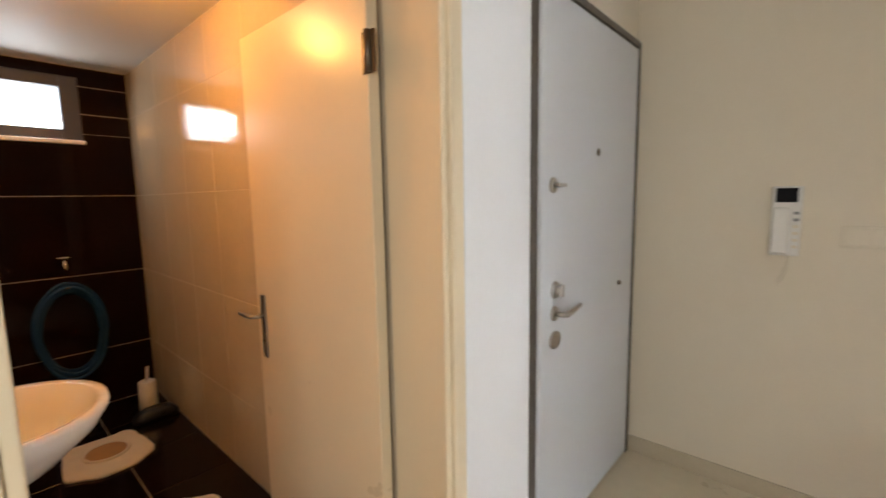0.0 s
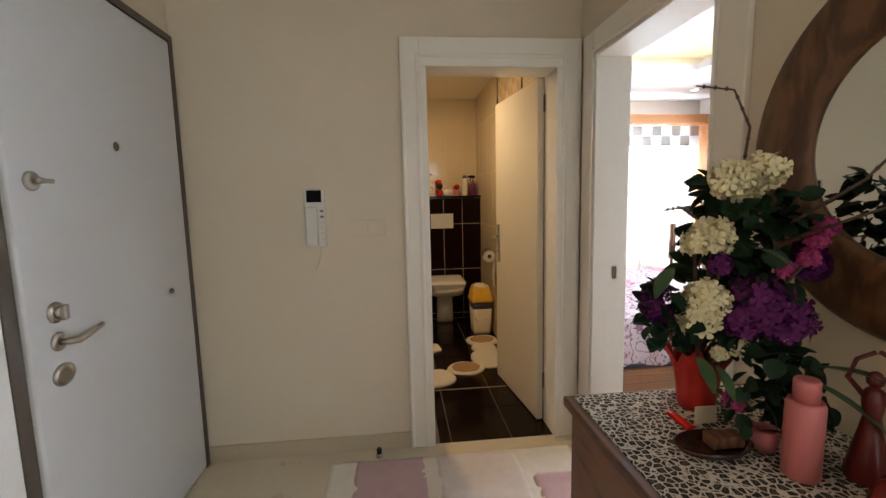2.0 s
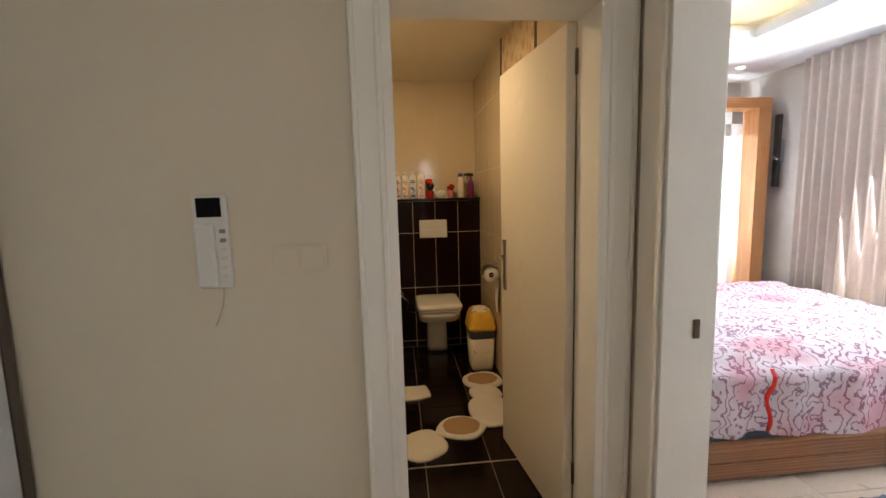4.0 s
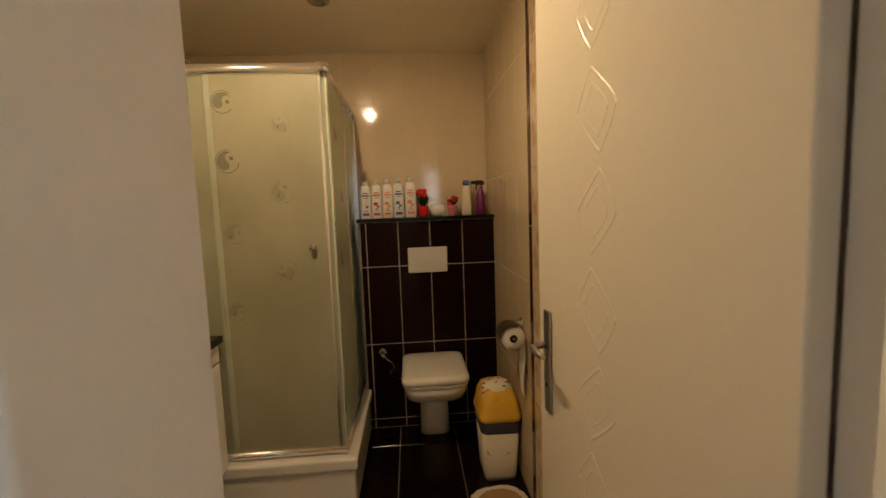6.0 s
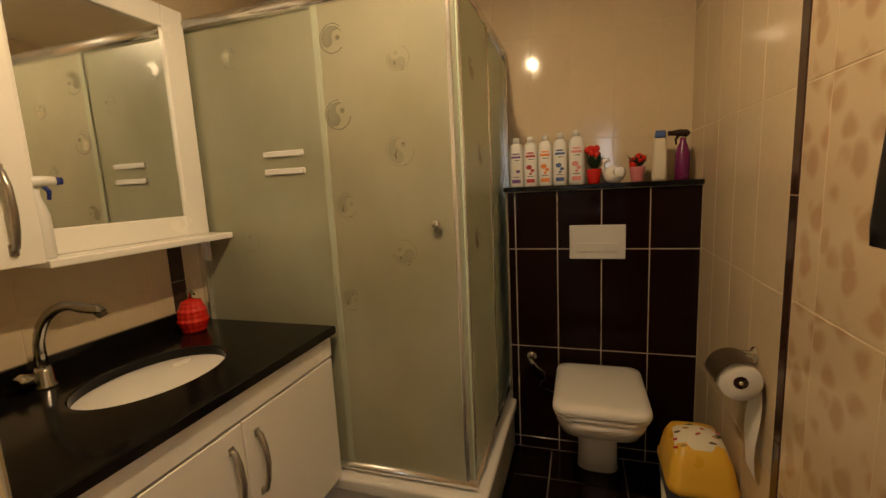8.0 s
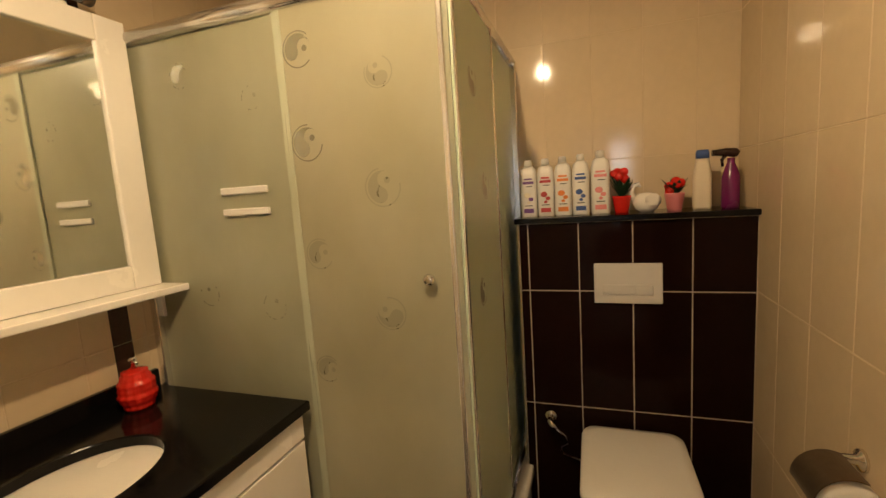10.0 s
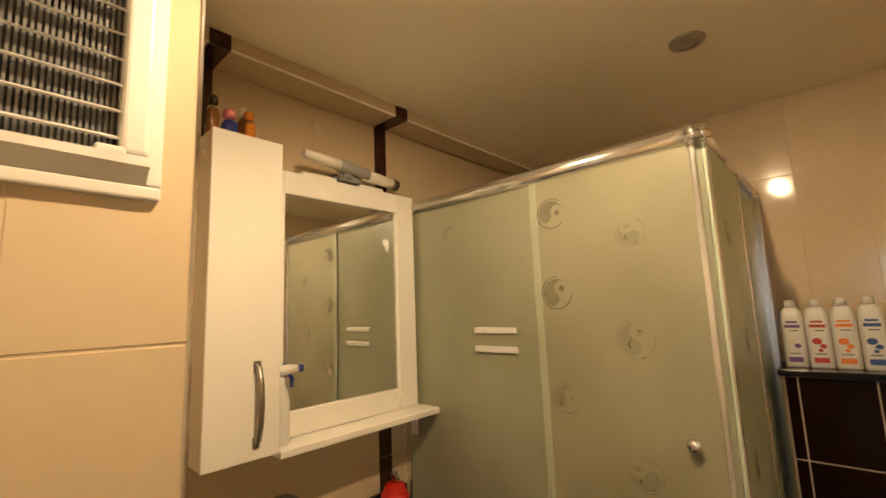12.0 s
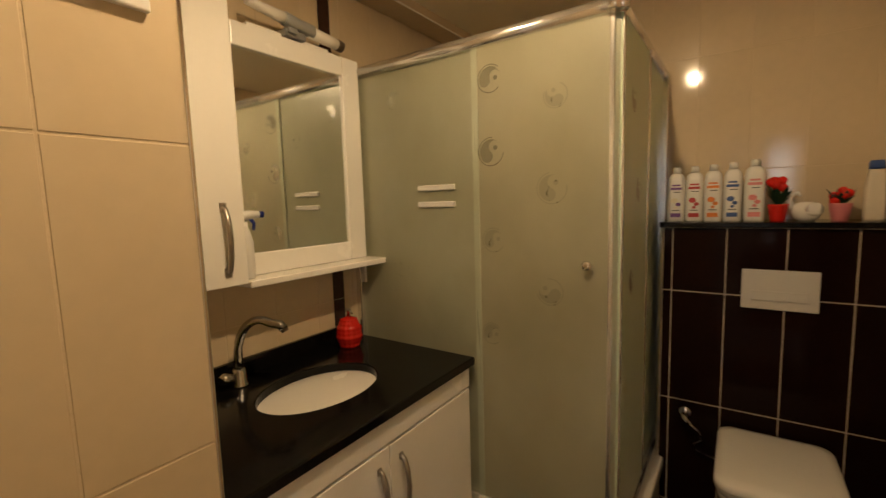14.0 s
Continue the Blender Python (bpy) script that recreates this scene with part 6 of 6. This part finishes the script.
def tray():
    ob = thing("shower_tray", (0.48, 5.25, 0), "white acrylic shower tray with a stepped front", "shower tray")
    part("skirt", box(B(), BX0, 4.752, 0.0, 1.068, BY1, 0.205, bevel=0.010, seg=3), "acrylic", ob)
    part("rim", box(B(), BX0, 4.738, 0.205, 1.082, BY1, 0.262, bevel=0.012, seg=3), "acrylic", ob)


tray()
mx = thing("shower_mixer", (0.42, 5.72, 1.1), "chrome shower mixer and rail inside the enclosure", "shower mixer")
part("mixer_body", rod(B(), (0.34, 5.725, 1.12), (0.52, 5.725, 1.12), 0.024), "chrome", mx)
part("rail", rod(B(), (0.43, 5.735, 1.12), (0.43, 5.735, 1.95), 0.010), "chrome", mx)
part("shower_head", lathe(B(), (0.43, 5.66, 1.90), [(0.02, 0), (0.05, 0.02), (0.052, 0.03)], seg=20, axis=(0, -0.5, -0.9)), "chrome", mx)


# ---- toilet and cistern wall ----
solo("cistern_ledge", box(B(), 1.045, 5.492, 1.336, 1.905, 5.752, 1.358, bevel=0.003), "granite", "black granite ledge on the cistern wall", "ledge")


def toilet():
    cx, yb = 1.478, 5.515
    ob = thing("toilet", (cx, 5.30, 0), "white wall hung toilet with a closed square lid", "toilet")

    def sec(hw, y0, y1, z, r):
        cy, hy = (y0 + y1) / 2, (y1 - y0) / 2
        return [(cx + x, cy + y, z) for x, y in loop_of(hw, hy, min(r, hw * 0.95, hy * 0.95), 8)]
    part("bowl", loft(B(), [sec(0.095, 5.33, yb, 0.300, 0.07), sec(0.140, 5.20, yb, 0.318, 0.09), sec(0.166, 5.085, yb, 0.350, 0.10), sec(0.174, 5.055, yb, 0.400, 0.09), sec(0.176, 5.050, yb, 0.436, 0.085)]), "ceramic", ob)
    part("foot", loft(B(), [sec(0.095, 5.385, yb, 0.0, 0.08), sec(0.090, 5.39, yb, 0.06, 0.08), sec(0.085, 5.385, yb, 0.30, 0.075)]), "ceramic", ob, "round ceramic foot below the bowl")
    part("seat", loft(B(), [sec(0.178, 5.044, 5.47, 0.438, 0.07), sec(0.182, 5.040, 5.47, 0.446, 0.07), sec(0.181, 5.041, 5.47, 0.458, 0.07)]), "acrylic", ob)
    part("lid", loft(B(), [sec(0.182, 5.038, 5.485, 0.461, 0.06), sec(0.186, 5.032, 5.488, 0.468, 0.06), sec(0.186, 5.032, 5.488, 0.486, 0.06), sec(0.180, 5.040, 5.484, 0.496, 0.055), sec(0.150, 5.08, 5.46, 0.501, 0.05), sec(0.02, 5.25, 5.29, 0.503, 0.01)]), "acrylic", ob, "thick flat white lid")
    for s in (-0.08, 0.08):
        part("lid_hinge", rod(B(), (cx + s - 0.02, 5.488, 0.452), (cx + s + 0.02, 5.488, 0.452), 0.010, seg=12), "chrome", ob)


toilet()
fp = thing("flush_plate", (1.475, 5.508, 1.01), "white plastic dual flush plate on brown tiles", "flush plate")
part("plate", box(B(), 1.352, 5.502, 1.009, 1.598, 5.5155, 1.168, bevel=0.004), "matt_plastic", fp)
for a, b in ((1.385, 1.500), (1.504, 1.565)):
    part("button", box(B(), a, 5.497, 1.045, b, 5.503, 1.085, bevel=0.002), "matt_plastic", fp)
vl = thing("bidet_valve", (1.17, 5.5, 0.5), "chrome angle valve with a thin hose", "valve")
part("rosette", lathe(B(), (1.165, 5.514, 0.505), [(0.026, 0), (0.024, 0.006), (0.012, 0.010)], seg=18, axis=(0, -1, 0)), "chrome", vl)
part("valve_body", tube(B(), [(1.165, 5.51, 0.505), (1.165, 5.465, 0.505), (1.172, 5.455, 0.498), (1.19, 5.455, 0.48)], [0.013, 0.012, 0.011, 0.009], 10), "chrome", vl)
part("hose", tube(B(), [(1.19, 5.455, 0.48), (1.225, 5.47, 0.445), (1.235, 5.49, 0.40), (1.205, 5.495, 0.38), (1.215, 5.49, 0.35), (1.29, 5.49, 0.33)], 0.0045, 8), "chrome", vl)


def bin_():
    x, y, w, d = 1.79, 4.985, 0.103, 0.125
    ob = thing("swing_bin", (x, y, 0), "plastic waste bin with a yellow printed swing lid", "waste bin")
    o = loop_of(1, 1, 0.35, 6)
    part("body", loft(B(), [[(x + a * w * k, y + b * d * k, z) for a, b in o] for k, z in ((0.80, 0.0), (0.84, 0.02), (0.96, 0.26))]), "ivory", ob, "beige printed bin body")
    part("collar", loft(B(), [[(x + a * w * k, y + b * d * k, z) for a, b in o] for k, z in ((0.97, 0.26), (1.0, 0.27), (0.99, 0.325), (0.95, 0.33))]), "blue_grey", ob, "dark blue collar")
    lid = part("lid", loft(B(), [[(x + a * w * k, y + b * d * k + dy, z) for a, b in o] for k, z, dy in ((1.02, 0.322, 0), (1.07, 0.334, 0), (1.06, 0.352, 0), (1.0, 0.366, 0), (0.97, 0.390, 0.002), (0.88, 0.430, 0.008), (0.72, 0.464, 0.014), (0.40, 0.486, 0.018), (0.02, 0.490, 0.018))]), "yellow", ob, "domed yellow lid")
    flap_rows = []
    for i in range(13):
        v = -1 + i / 6
        flap_rows.append([(x + 0.074 * math.sin(u * 1.25) / math.sin(1.25) * (1 - 0.10 * v), y + 0.012 + 0.088 * v, 0.4955 - 0.024 * u * u - 0.034 * v * v - 0.004 * v) for u in [k / 6 - 1 for k in range(13)]])
    bm = B()
    for lift in (0.0, -0.012):
        g = [[bm.verts.new((px, py, pz + lift)) for px, py, pz in r] for r in flap_rows]
        for a, b in zip(g, g[1:]):
            for i in range(12):
                bm.faces.new((a[i], a[i + 1], b[i + 1], b[i])).smooth = True
    part("flap", bm, "paper", lid, "cream swing flap with red, brown and green print")
    rnd = random.Random(3)
    for k in range(17):
        i, q = 1 + (k * 5) % 11, 1 + (k * 3 + k // 4) % 11
        px, py, pz = flap_rows[i][q]
        t, hl = rnd.uniform(-0.5, 0.5), rnd.uniform(0.009, 0.016)
        part("print_mark", tube(B(), [(px - hl * math.cos(t), py - hl * math.sin(t), pz - 0.0035), (px, py, pz - 0.001), (px + hl * math.cos(t), py + hl * math.sin(t), pz - 0.0035)], [0.003, 0.0052, 0.003], 8), ("label_red", "mat_brown", "label_red", "leaf_edge", "hinge")[k % 5], lid)
    for dx, z, h, m in ((-0.050, 0.13, 0.07, "mat_brown"), (-0.012, 0.05, 0.05, "hinge"), (0.040, 0.14, 0.06, "rug_mauve"), (0.035, 0.04, 0.05, "mat_brown")):
        k = 0.80 + 0.16 * (z + h / 2) / 0.26
        part("print_mark", lathe(B(), (x + dx, y - d * k + 0.001, z + h / 2), [(0.026, 0), (0.025, 0.001), (0.012, 0.0015)], seg=7, axis=(0, -1, 0)), m, ob)


bin_()


def roll_holder():
    x, y, z = 1.835, 4.79, 0.790
    ob = thing("toilet_roll_holder", (1.90, y, 0.8), "chrome toilet roll holder with a hanging paper tail", "toilet roll holder")
    part("wall_mount", lathe(B(), (BX1, y + 0.06, z + 0.045), [(0.026, 0), (0.024, 0.008), (0.012, 0.014), (0.010, 0.05)], seg=18, axis=(-1, 0, 0)), "chrome", ob)
    part("arm", tube(B(), [(BX1 - 0.05, y + 0.06, z + 0.045), (x, y + 0.062, z + 0.03), (x, y + 0.055, z), (x, y - 0.055, z)], 0.005, 8), "chrome", ob)
    bm = B()
    n = 16
    inner, outer = [], []
    for i in range(n + 1):
        a = math.radians(0 + 115 * i / n)
        outer.append((0.066 * math.cos(a), 0.066 * math.sin(a)))
        inner.append((0.063 * math.cos(a), 0.063 * math.sin(a)))
    loop = outer + inner[::-1]
    lo = [bm.verts.new((x - u, y - 0.055, z + v)) for u, v in loop]
    hi = [bm.verts.new((x - u, y + 0.055, z + v)) for u, v in loop]
    m = len(loop)
    for i in range(m):
        bm.faces.new((lo[i], lo[(i + 1) % m], hi[(i + 1) % m], hi[i]))
    for i in range(n):
        for v in (lo, hi):
            bm.faces.new((v[i], v[i + 1], v[m - 2 - i], v[m - 1 - i]))
    part("cover", bm, "hinge", ob, "curved dark metal cover")
    r = part("paper_roll", lathe(B(), (x, y - 0.048, z), [(0.020, 0.001), (0.054, 0.0), (0.056, 0.004), (0.056, 0.092), (0.054, 0.096), (0.020, 0.095)], seg=28, axis=(0, 1, 0)), "tissue", ob, "white paper roll")
    part("core", lathe(B(), (x, y - 0.0495, z), [(0.019, 0), (0.019, 0.001)], seg=18, axis=(0, 1, 0)), "dish", r)
    bm = B()
    g = [[bm.verts.new((x + 0.050 + 0.006 * math.sin(k * 0.8 + e), y - 0.045 + 0.09 * e, z - 0.30 * k / 8)) for e in (0, 0.5, 1)] for k in range(9)]
    for a, b in zip(g, g[1:]):
        for i in (0, 1):
            bm.faces.new((a[i], a[i + 1], b[i + 1], b[i])).smooth = True
    part("paper_tail", bm, "tissue", r)


roll_holder()
hk = thing("hair_brush", (1.885, 4.27, 1.25), "dark brush hanging from a wall hook", "brush")
part("hook", box(B(), 1.885, 4.262, 1.50, BX1, 4.278, 1.515, bevel=0.003), "chrome", hk)
part("brush_body", loft(B(), [[(1.880 + a * 0.012, 4.27 + b * w, z) for a, b in loop_of(1, 1, 0.4, 3)] for w, z in ((0.036, 1.25), (0.040, 1.28), (0.030, 1.38), (0.016, 1.46), (0.010, 1.512))]), "black", hk)
def chain_mat():
    """A curved runner mat of overlapping round lobes, two of them with tan centres."""
    ob = thing("bath_mat", (1.5, 4.1, 0), "curved fluffy cream mat with two tan medallions", "bath mat", "bath mats")
    rnd = random.Random(12)
    for cx, cy, hx, hy in ((1.257, 3.905, 0.135, 0.150), (1.493, 4.055, 0.150, 0.125), (1.712, 4.235, 0.145, 0.205), (1.725, 4.480, 0.110, 0.13), (1.745, 4.690, 0.150, 0.140)):
        ph = rnd.uniform(0, 6)
        edge = []
        for i in range(72):
            a = 2 * math.pi * i / 72
            k = 1 + 0.04 * math.sin(4 * a + ph) + rnd.uniform(-0.022, 0.022)
            edge.append((hx * k * math.cos(a), hy * k * math.sin(a)))
        sec = [[(cx + x, cy + y, 0.0) for x, y in edge]]
        sec += [[(cx + x * f, cy + y * f, z + rnd.uniform(-0.0015, 0.0015)) for x, y in edge] for f, z in ((1.0, 0.008), (0.94, 0.017), (0.7, 0.020), (0.4, 0.020), (0.04, 0.020))]
        part("lobe", loft(B(), sec), "rug_white", ob)
    for cx, cy in ((1.493, 4.055), (1.745, 4.690)):
        edge = [(0.098 + rnd.uniform(-0.004, 0.004)) for _ in range(48)]
        sec = [[(cx + r * f * 1.12 * math.cos(i * math.pi / 24), cy + r * f * math.sin(i * math.pi / 24), z) for i, r in enumerate(edge)] for f, z in ((1.0, 0.015), (1.0, 0.022), (0.9, 0.026), (0.05, 0.025))]
        part("medallion", loft(B(), sec), "mat_brown", ob, "oval tan medallion")


chain_mat()
wavy_mat("bath_mat", "fluffy cream mat before the shower tray", 1.22, 4.55, 0.12, 0.10, [], 17)
wavy_mat("bath_mat", "fluffy cream mat below the vanity", 0.78, 4.62, 0.18, 0.09, [], 19)

# ---- things on the ledge ----
LZ = 1.358


def shampoo(x, colours, h, w, tilt=0.0):
    y = 5.60
    ob = thing("shampoo_bottle", (x, y, LZ), "white shampoo bottle with " + colours[0] + " print on the ledge", "bottle", "bottles on the ledge")
    o = loop_of(1, 0.62, 0.5, 5)
    part("body", loft(B(), [[(x + a * w * k, y + b * w * k, LZ + z * h) for a, b in o] for k, z in ((0.92, 0.0), (1.0, 0.02), (1.01, 0.45), (0.98, 0.74), (0.84, 0.84), (0.62, 0.872), (0.56, 0.885))]), "white_plastic", ob)
    part("cap", lathe(B(), (x, y, LZ + 0.885 * h), [(w * 0.48, 0), (w * 0.46, 0.09 * h), (w * 0.36, 0.115 * h)], seg=18), colours[1], ob)
    yf = y - 0.62 * w
    for z, hh, m, ww, dx in ((0.655, 0.030, colours[2], 0.50, 0), (0.585, 0.045, colours[2], 0.66, 0), (0.535, 0.014, "black", 0.40, 0.1), (0.195, 0.014, "black", 0.46, 0), (0.075, 0.075, colours[2], 0.60, 0)):
        part("label_bar", box(B(), x + w * (dx - ww), yf - 0.0012, LZ + z * h, x + w * (dx + ww), yf + 0.003, LZ + (z + hh) * h, bevel=0.0006), m, ob)
    for dx, z, r, m in ((-0.18, 0.385, 0.42, colours[3]), (0.28, 0.315, 0.30, colours[2]), (0.02, 0.255, 0.22, colours[3])):
        part("label_blob", lathe(B(), (x + dx * w, yf + 0.0015, LZ + z * h), [(r * w, 0), (r * w, 0.0022), (r * w * 0.8, 0.0030)], seg=14, sy=0.8, axis=(0, -1, 0)), m, ob)


shampoo(1.098, ("purple", "white_plastic", "label_purple", "paper"), 0.238, 0.034)
shampoo(1.168, ("dark red", "white_plastic", "label_red", "label_red"), 0.240, 0.034)
shampoo(1.238, ("orange", "white_plastic", "orange", "orange"), 0.243, 0.034)
shampoo(1.308, ("blue", "white_plastic", "label_blue", "label_blue"), 0.246, 0.033)
shampoo(1.384, ("pink", "white_plastic", "label_pink", "label_pink"), 0.254, 0.036)


def potted(x, y, pot, label, tall, seed):
    ob = thing("potted_flower", (x, y, LZ), label, "potted flower")
    part("pot", lathe(B(), (x, y, LZ), [(0.024, 0), (0.026, 0.004), (0.035, 0.062), (0.036, 0.068), (0.031, 0.068), (0.029, 0.05)], seg=22), pot, ob)
    rnd = random.Random(seed)
    bm, lf = B(), B()
    for k in range(5):
        a = k * 1.257 + seed
        p = Vector((x - 0.10 * (tall - 0.11) + 0.022 * math.cos(a), y + 0.016 * math.sin(a), LZ + tall * rnd.uniform(0.66, 1.0)))
        lathe(bm, p, [(0.004, -0.018), (0.015, -0.008), (0.017, 0.004), (0.011, 0.014), (0.003, 0.017)], seg=10)
        for q in range(3):
            b = a + q * 2.1
            s = Vector((x + 0.008 * math.cos(b), y + 0.008 * math.sin(b), LZ + 0.06))
            leaf(lf, s, s + Vector((0.032 * math.cos(b), 0.026 * math.sin(b), tall * rnd.uniform(0.25, 0.6))), 0.010, 0.1)
    part("blossom", bm, "red", ob, "red artificial blossoms")
    part("leaves", lf, "leaf", ob)


potted(1.463, 5.60, "red", "red potted artificial tulips on the ledge", 0.165, 2)
potted(1.652, 5.60, "pink_pot", "pink potted artificial red roses on the ledge", 0.115, 5)


def swan():
    x, y = 1.553, 5.60
    ob = thing("swan_dish", (x, y, LZ), "white ceramic swan shaped dish on the ledge", "dish")
    part("bowl", lathe(B(), (x, y, LZ), [(0.022, 0), (0.040, 0.012), (0.050, 0.035), (0.044, 0.060), (0.030, 0.072), (0.01, 0.076)], seg=24, sy=0.75), "ceramic", ob)
    part("neck", tube(B(), [(x - 0.036, y, LZ + 0.04), (x - 0.052, y, LZ + 0.075), (x - 0.046, y, LZ + 0.105), (x - 0.028, y, LZ + 0.110), (x - 0.020, y, LZ + 0.098)], [0.014, 0.010, 0.008, 0.009, 0.004], 10), "ceramic", ob)
    part("wing", loft(B(), [[(x + 0.02 + a * k, y - 0.034 - 0.004 * k2, LZ + 0.03 + b * k + 0.03 * k2) for a, b in loop_of(0.028, 0.018, 0.012, 4)] for k, k2 in ((0.4, 0), (1.0, 0.5), (0.6, 1.0))]), "ceramic", ob)


swan()
cb = thing("lotion_bottle", (1.745, 5.60, LZ), "cream lotion bottle with a blue cap on the ledge", "bottle", "bottles on the ledge")
part("body", loft(B(), [[(1.745 + a * 0.031 * k, 5.60 + b * 0.031 * k, LZ + z) for a, b in loop_of(1, 0.6, 0.45, 5)] for k, z in ((0.9, 0), (1.0, 0.01), (0.98, 0.12), (0.72, 0.185), (0.7, 0.19))]), "ivory", cb)
part("cap", loft(B(), [[(1.745 + a * 0.022 * k, 5.60 + b * 0.022 * k, LZ + z) for a, b in loop_of(1, 0.7, 0.45, 5)] for k, z in ((1, 0.19), (1, 0.21), (0.85, 0.222))]), "label_blue", cb)
spray((1.838, 5.60, LZ), "spray_bottle", "purple", "dish", "dish", "purple spray bottle with a dark trigger on the ledge", 0.185, 0.030)


# ---- vent grille on the shaft ----
def grille():
    x, y0, y1, z0, z1 = 0.574, 3.335, 3.708, 1.772, 2.16
    ob = thing("vent_grille", (x, (y0 + y1) / 2, z0), "white plastic louvred vent grille on the shaft", "vent grille")
    for b in ((x, y0, z0, x + 0.012, y1, z0 + 0.018), (x, y0, z1 - 0.018, x + 0.012, y1, z1), (x, y0, z0 + 0.018, x + 0.012, y0 + 0.018, z1 - 0.018), (x, y1 - 0.018, z0 + 0.018, x + 0.012, y1, z1 - 0.018)):
        part("outer_frame", box(B(), *b, bevel=0.003), "white_plastic", ob)
    f, g = 0.018, 0.034
    part("inner_frame", box(B(), x + 0.006, y0 + f, z0 + f + g, x + 0.027, y0 + f + g, z1 - f - g, bevel=0.007, seg=3), "white_plastic", ob)
    part("inner_frame", box(B(), x + 0.006, y1 - f - g, z0 + f + g, x + 0.027, y1 - f, z1 - f - g, bevel=0.007, seg=3), "white_plastic", ob)
    for za, zb in ((z0 + f, z0 + f + g), (z1 - f - g, z1 - f)):
        prof = [(x + 0.004, za), (x + 0.010, za), (x + 0.027, za + 0.022), (x + 0.027, zb), (x + 0.004, zb)] if za < 2 else [(x + 0.004, za), (x + 0.027, za), (x + 0.027, za + 0.012), (x + 0.010, zb), (x + 0.004, zb)]
        part("inner_frame", loft(B(), [[(px, y, pz) for px, pz in prof] for y in (y0 + f, y1 - f)], smooth=False), "white_plastic", ob)
    # flat black sheet: the shade between the slats is painted, nothing is open
    part("backing", box(B(), x + 0.001, y0 + f, z0 + f, x + 0.004, y1 - f, z1 - f), "black", ob, "black sheet standing in for the shade behind the slats")
    ya, yb, za, zb = y0 + 0.048, y1 - 0.048, z0 + 0.055, z1 - 0.048
    n = 8
    for k in range(n):
        z = za + (zb - za) * (k + 0.5) / n
        bm = loft(B(), [[(x + 0.022, y, z - 0.003), (x + 0.024, y, z - 0.001), (x + 0.013, y, z + 0.005), (x + 0.011, y, z + 0.003)] for y in (ya, yb)], smooth=False)
        part("slat", bm, "white_plastic", ob)
    for k in range(44):
        y = ya + (yb - ya) * (k + 0.5) / 44
        part("mesh_bar", box(B(), x + 0.005, y - 0.0016, za - 0.01, x + 0.008, y + 0.0016, zb), "grey", ob)
    part("corner_clip", box(B(), x + 0.010, yb - 0.028, za - 0.012, x + 0.027, yb + 0.004, za + 0.006, bevel=0.003), "white_plastic", ob)


grille()
solo("tile_trim", box(B(), 0.567, 3.750, 0.0, 0.5765, 3.7575, BZ - 0.002, bevel=0.002), "chrome", "thin bright metal trim on the shaft corner", "tile trim")["kind"] = "structure"
solo("tile_trim", box(B(), 1.048, 5.5115, 0.0, 1.0585, 5.5175, 1.334, bevel=0.002), "chrome", "thin metal trim on the cistern wall corner", "tile trim")["kind"] = "structure"

HERE = Vector((0, 0, 0))
tile_all()
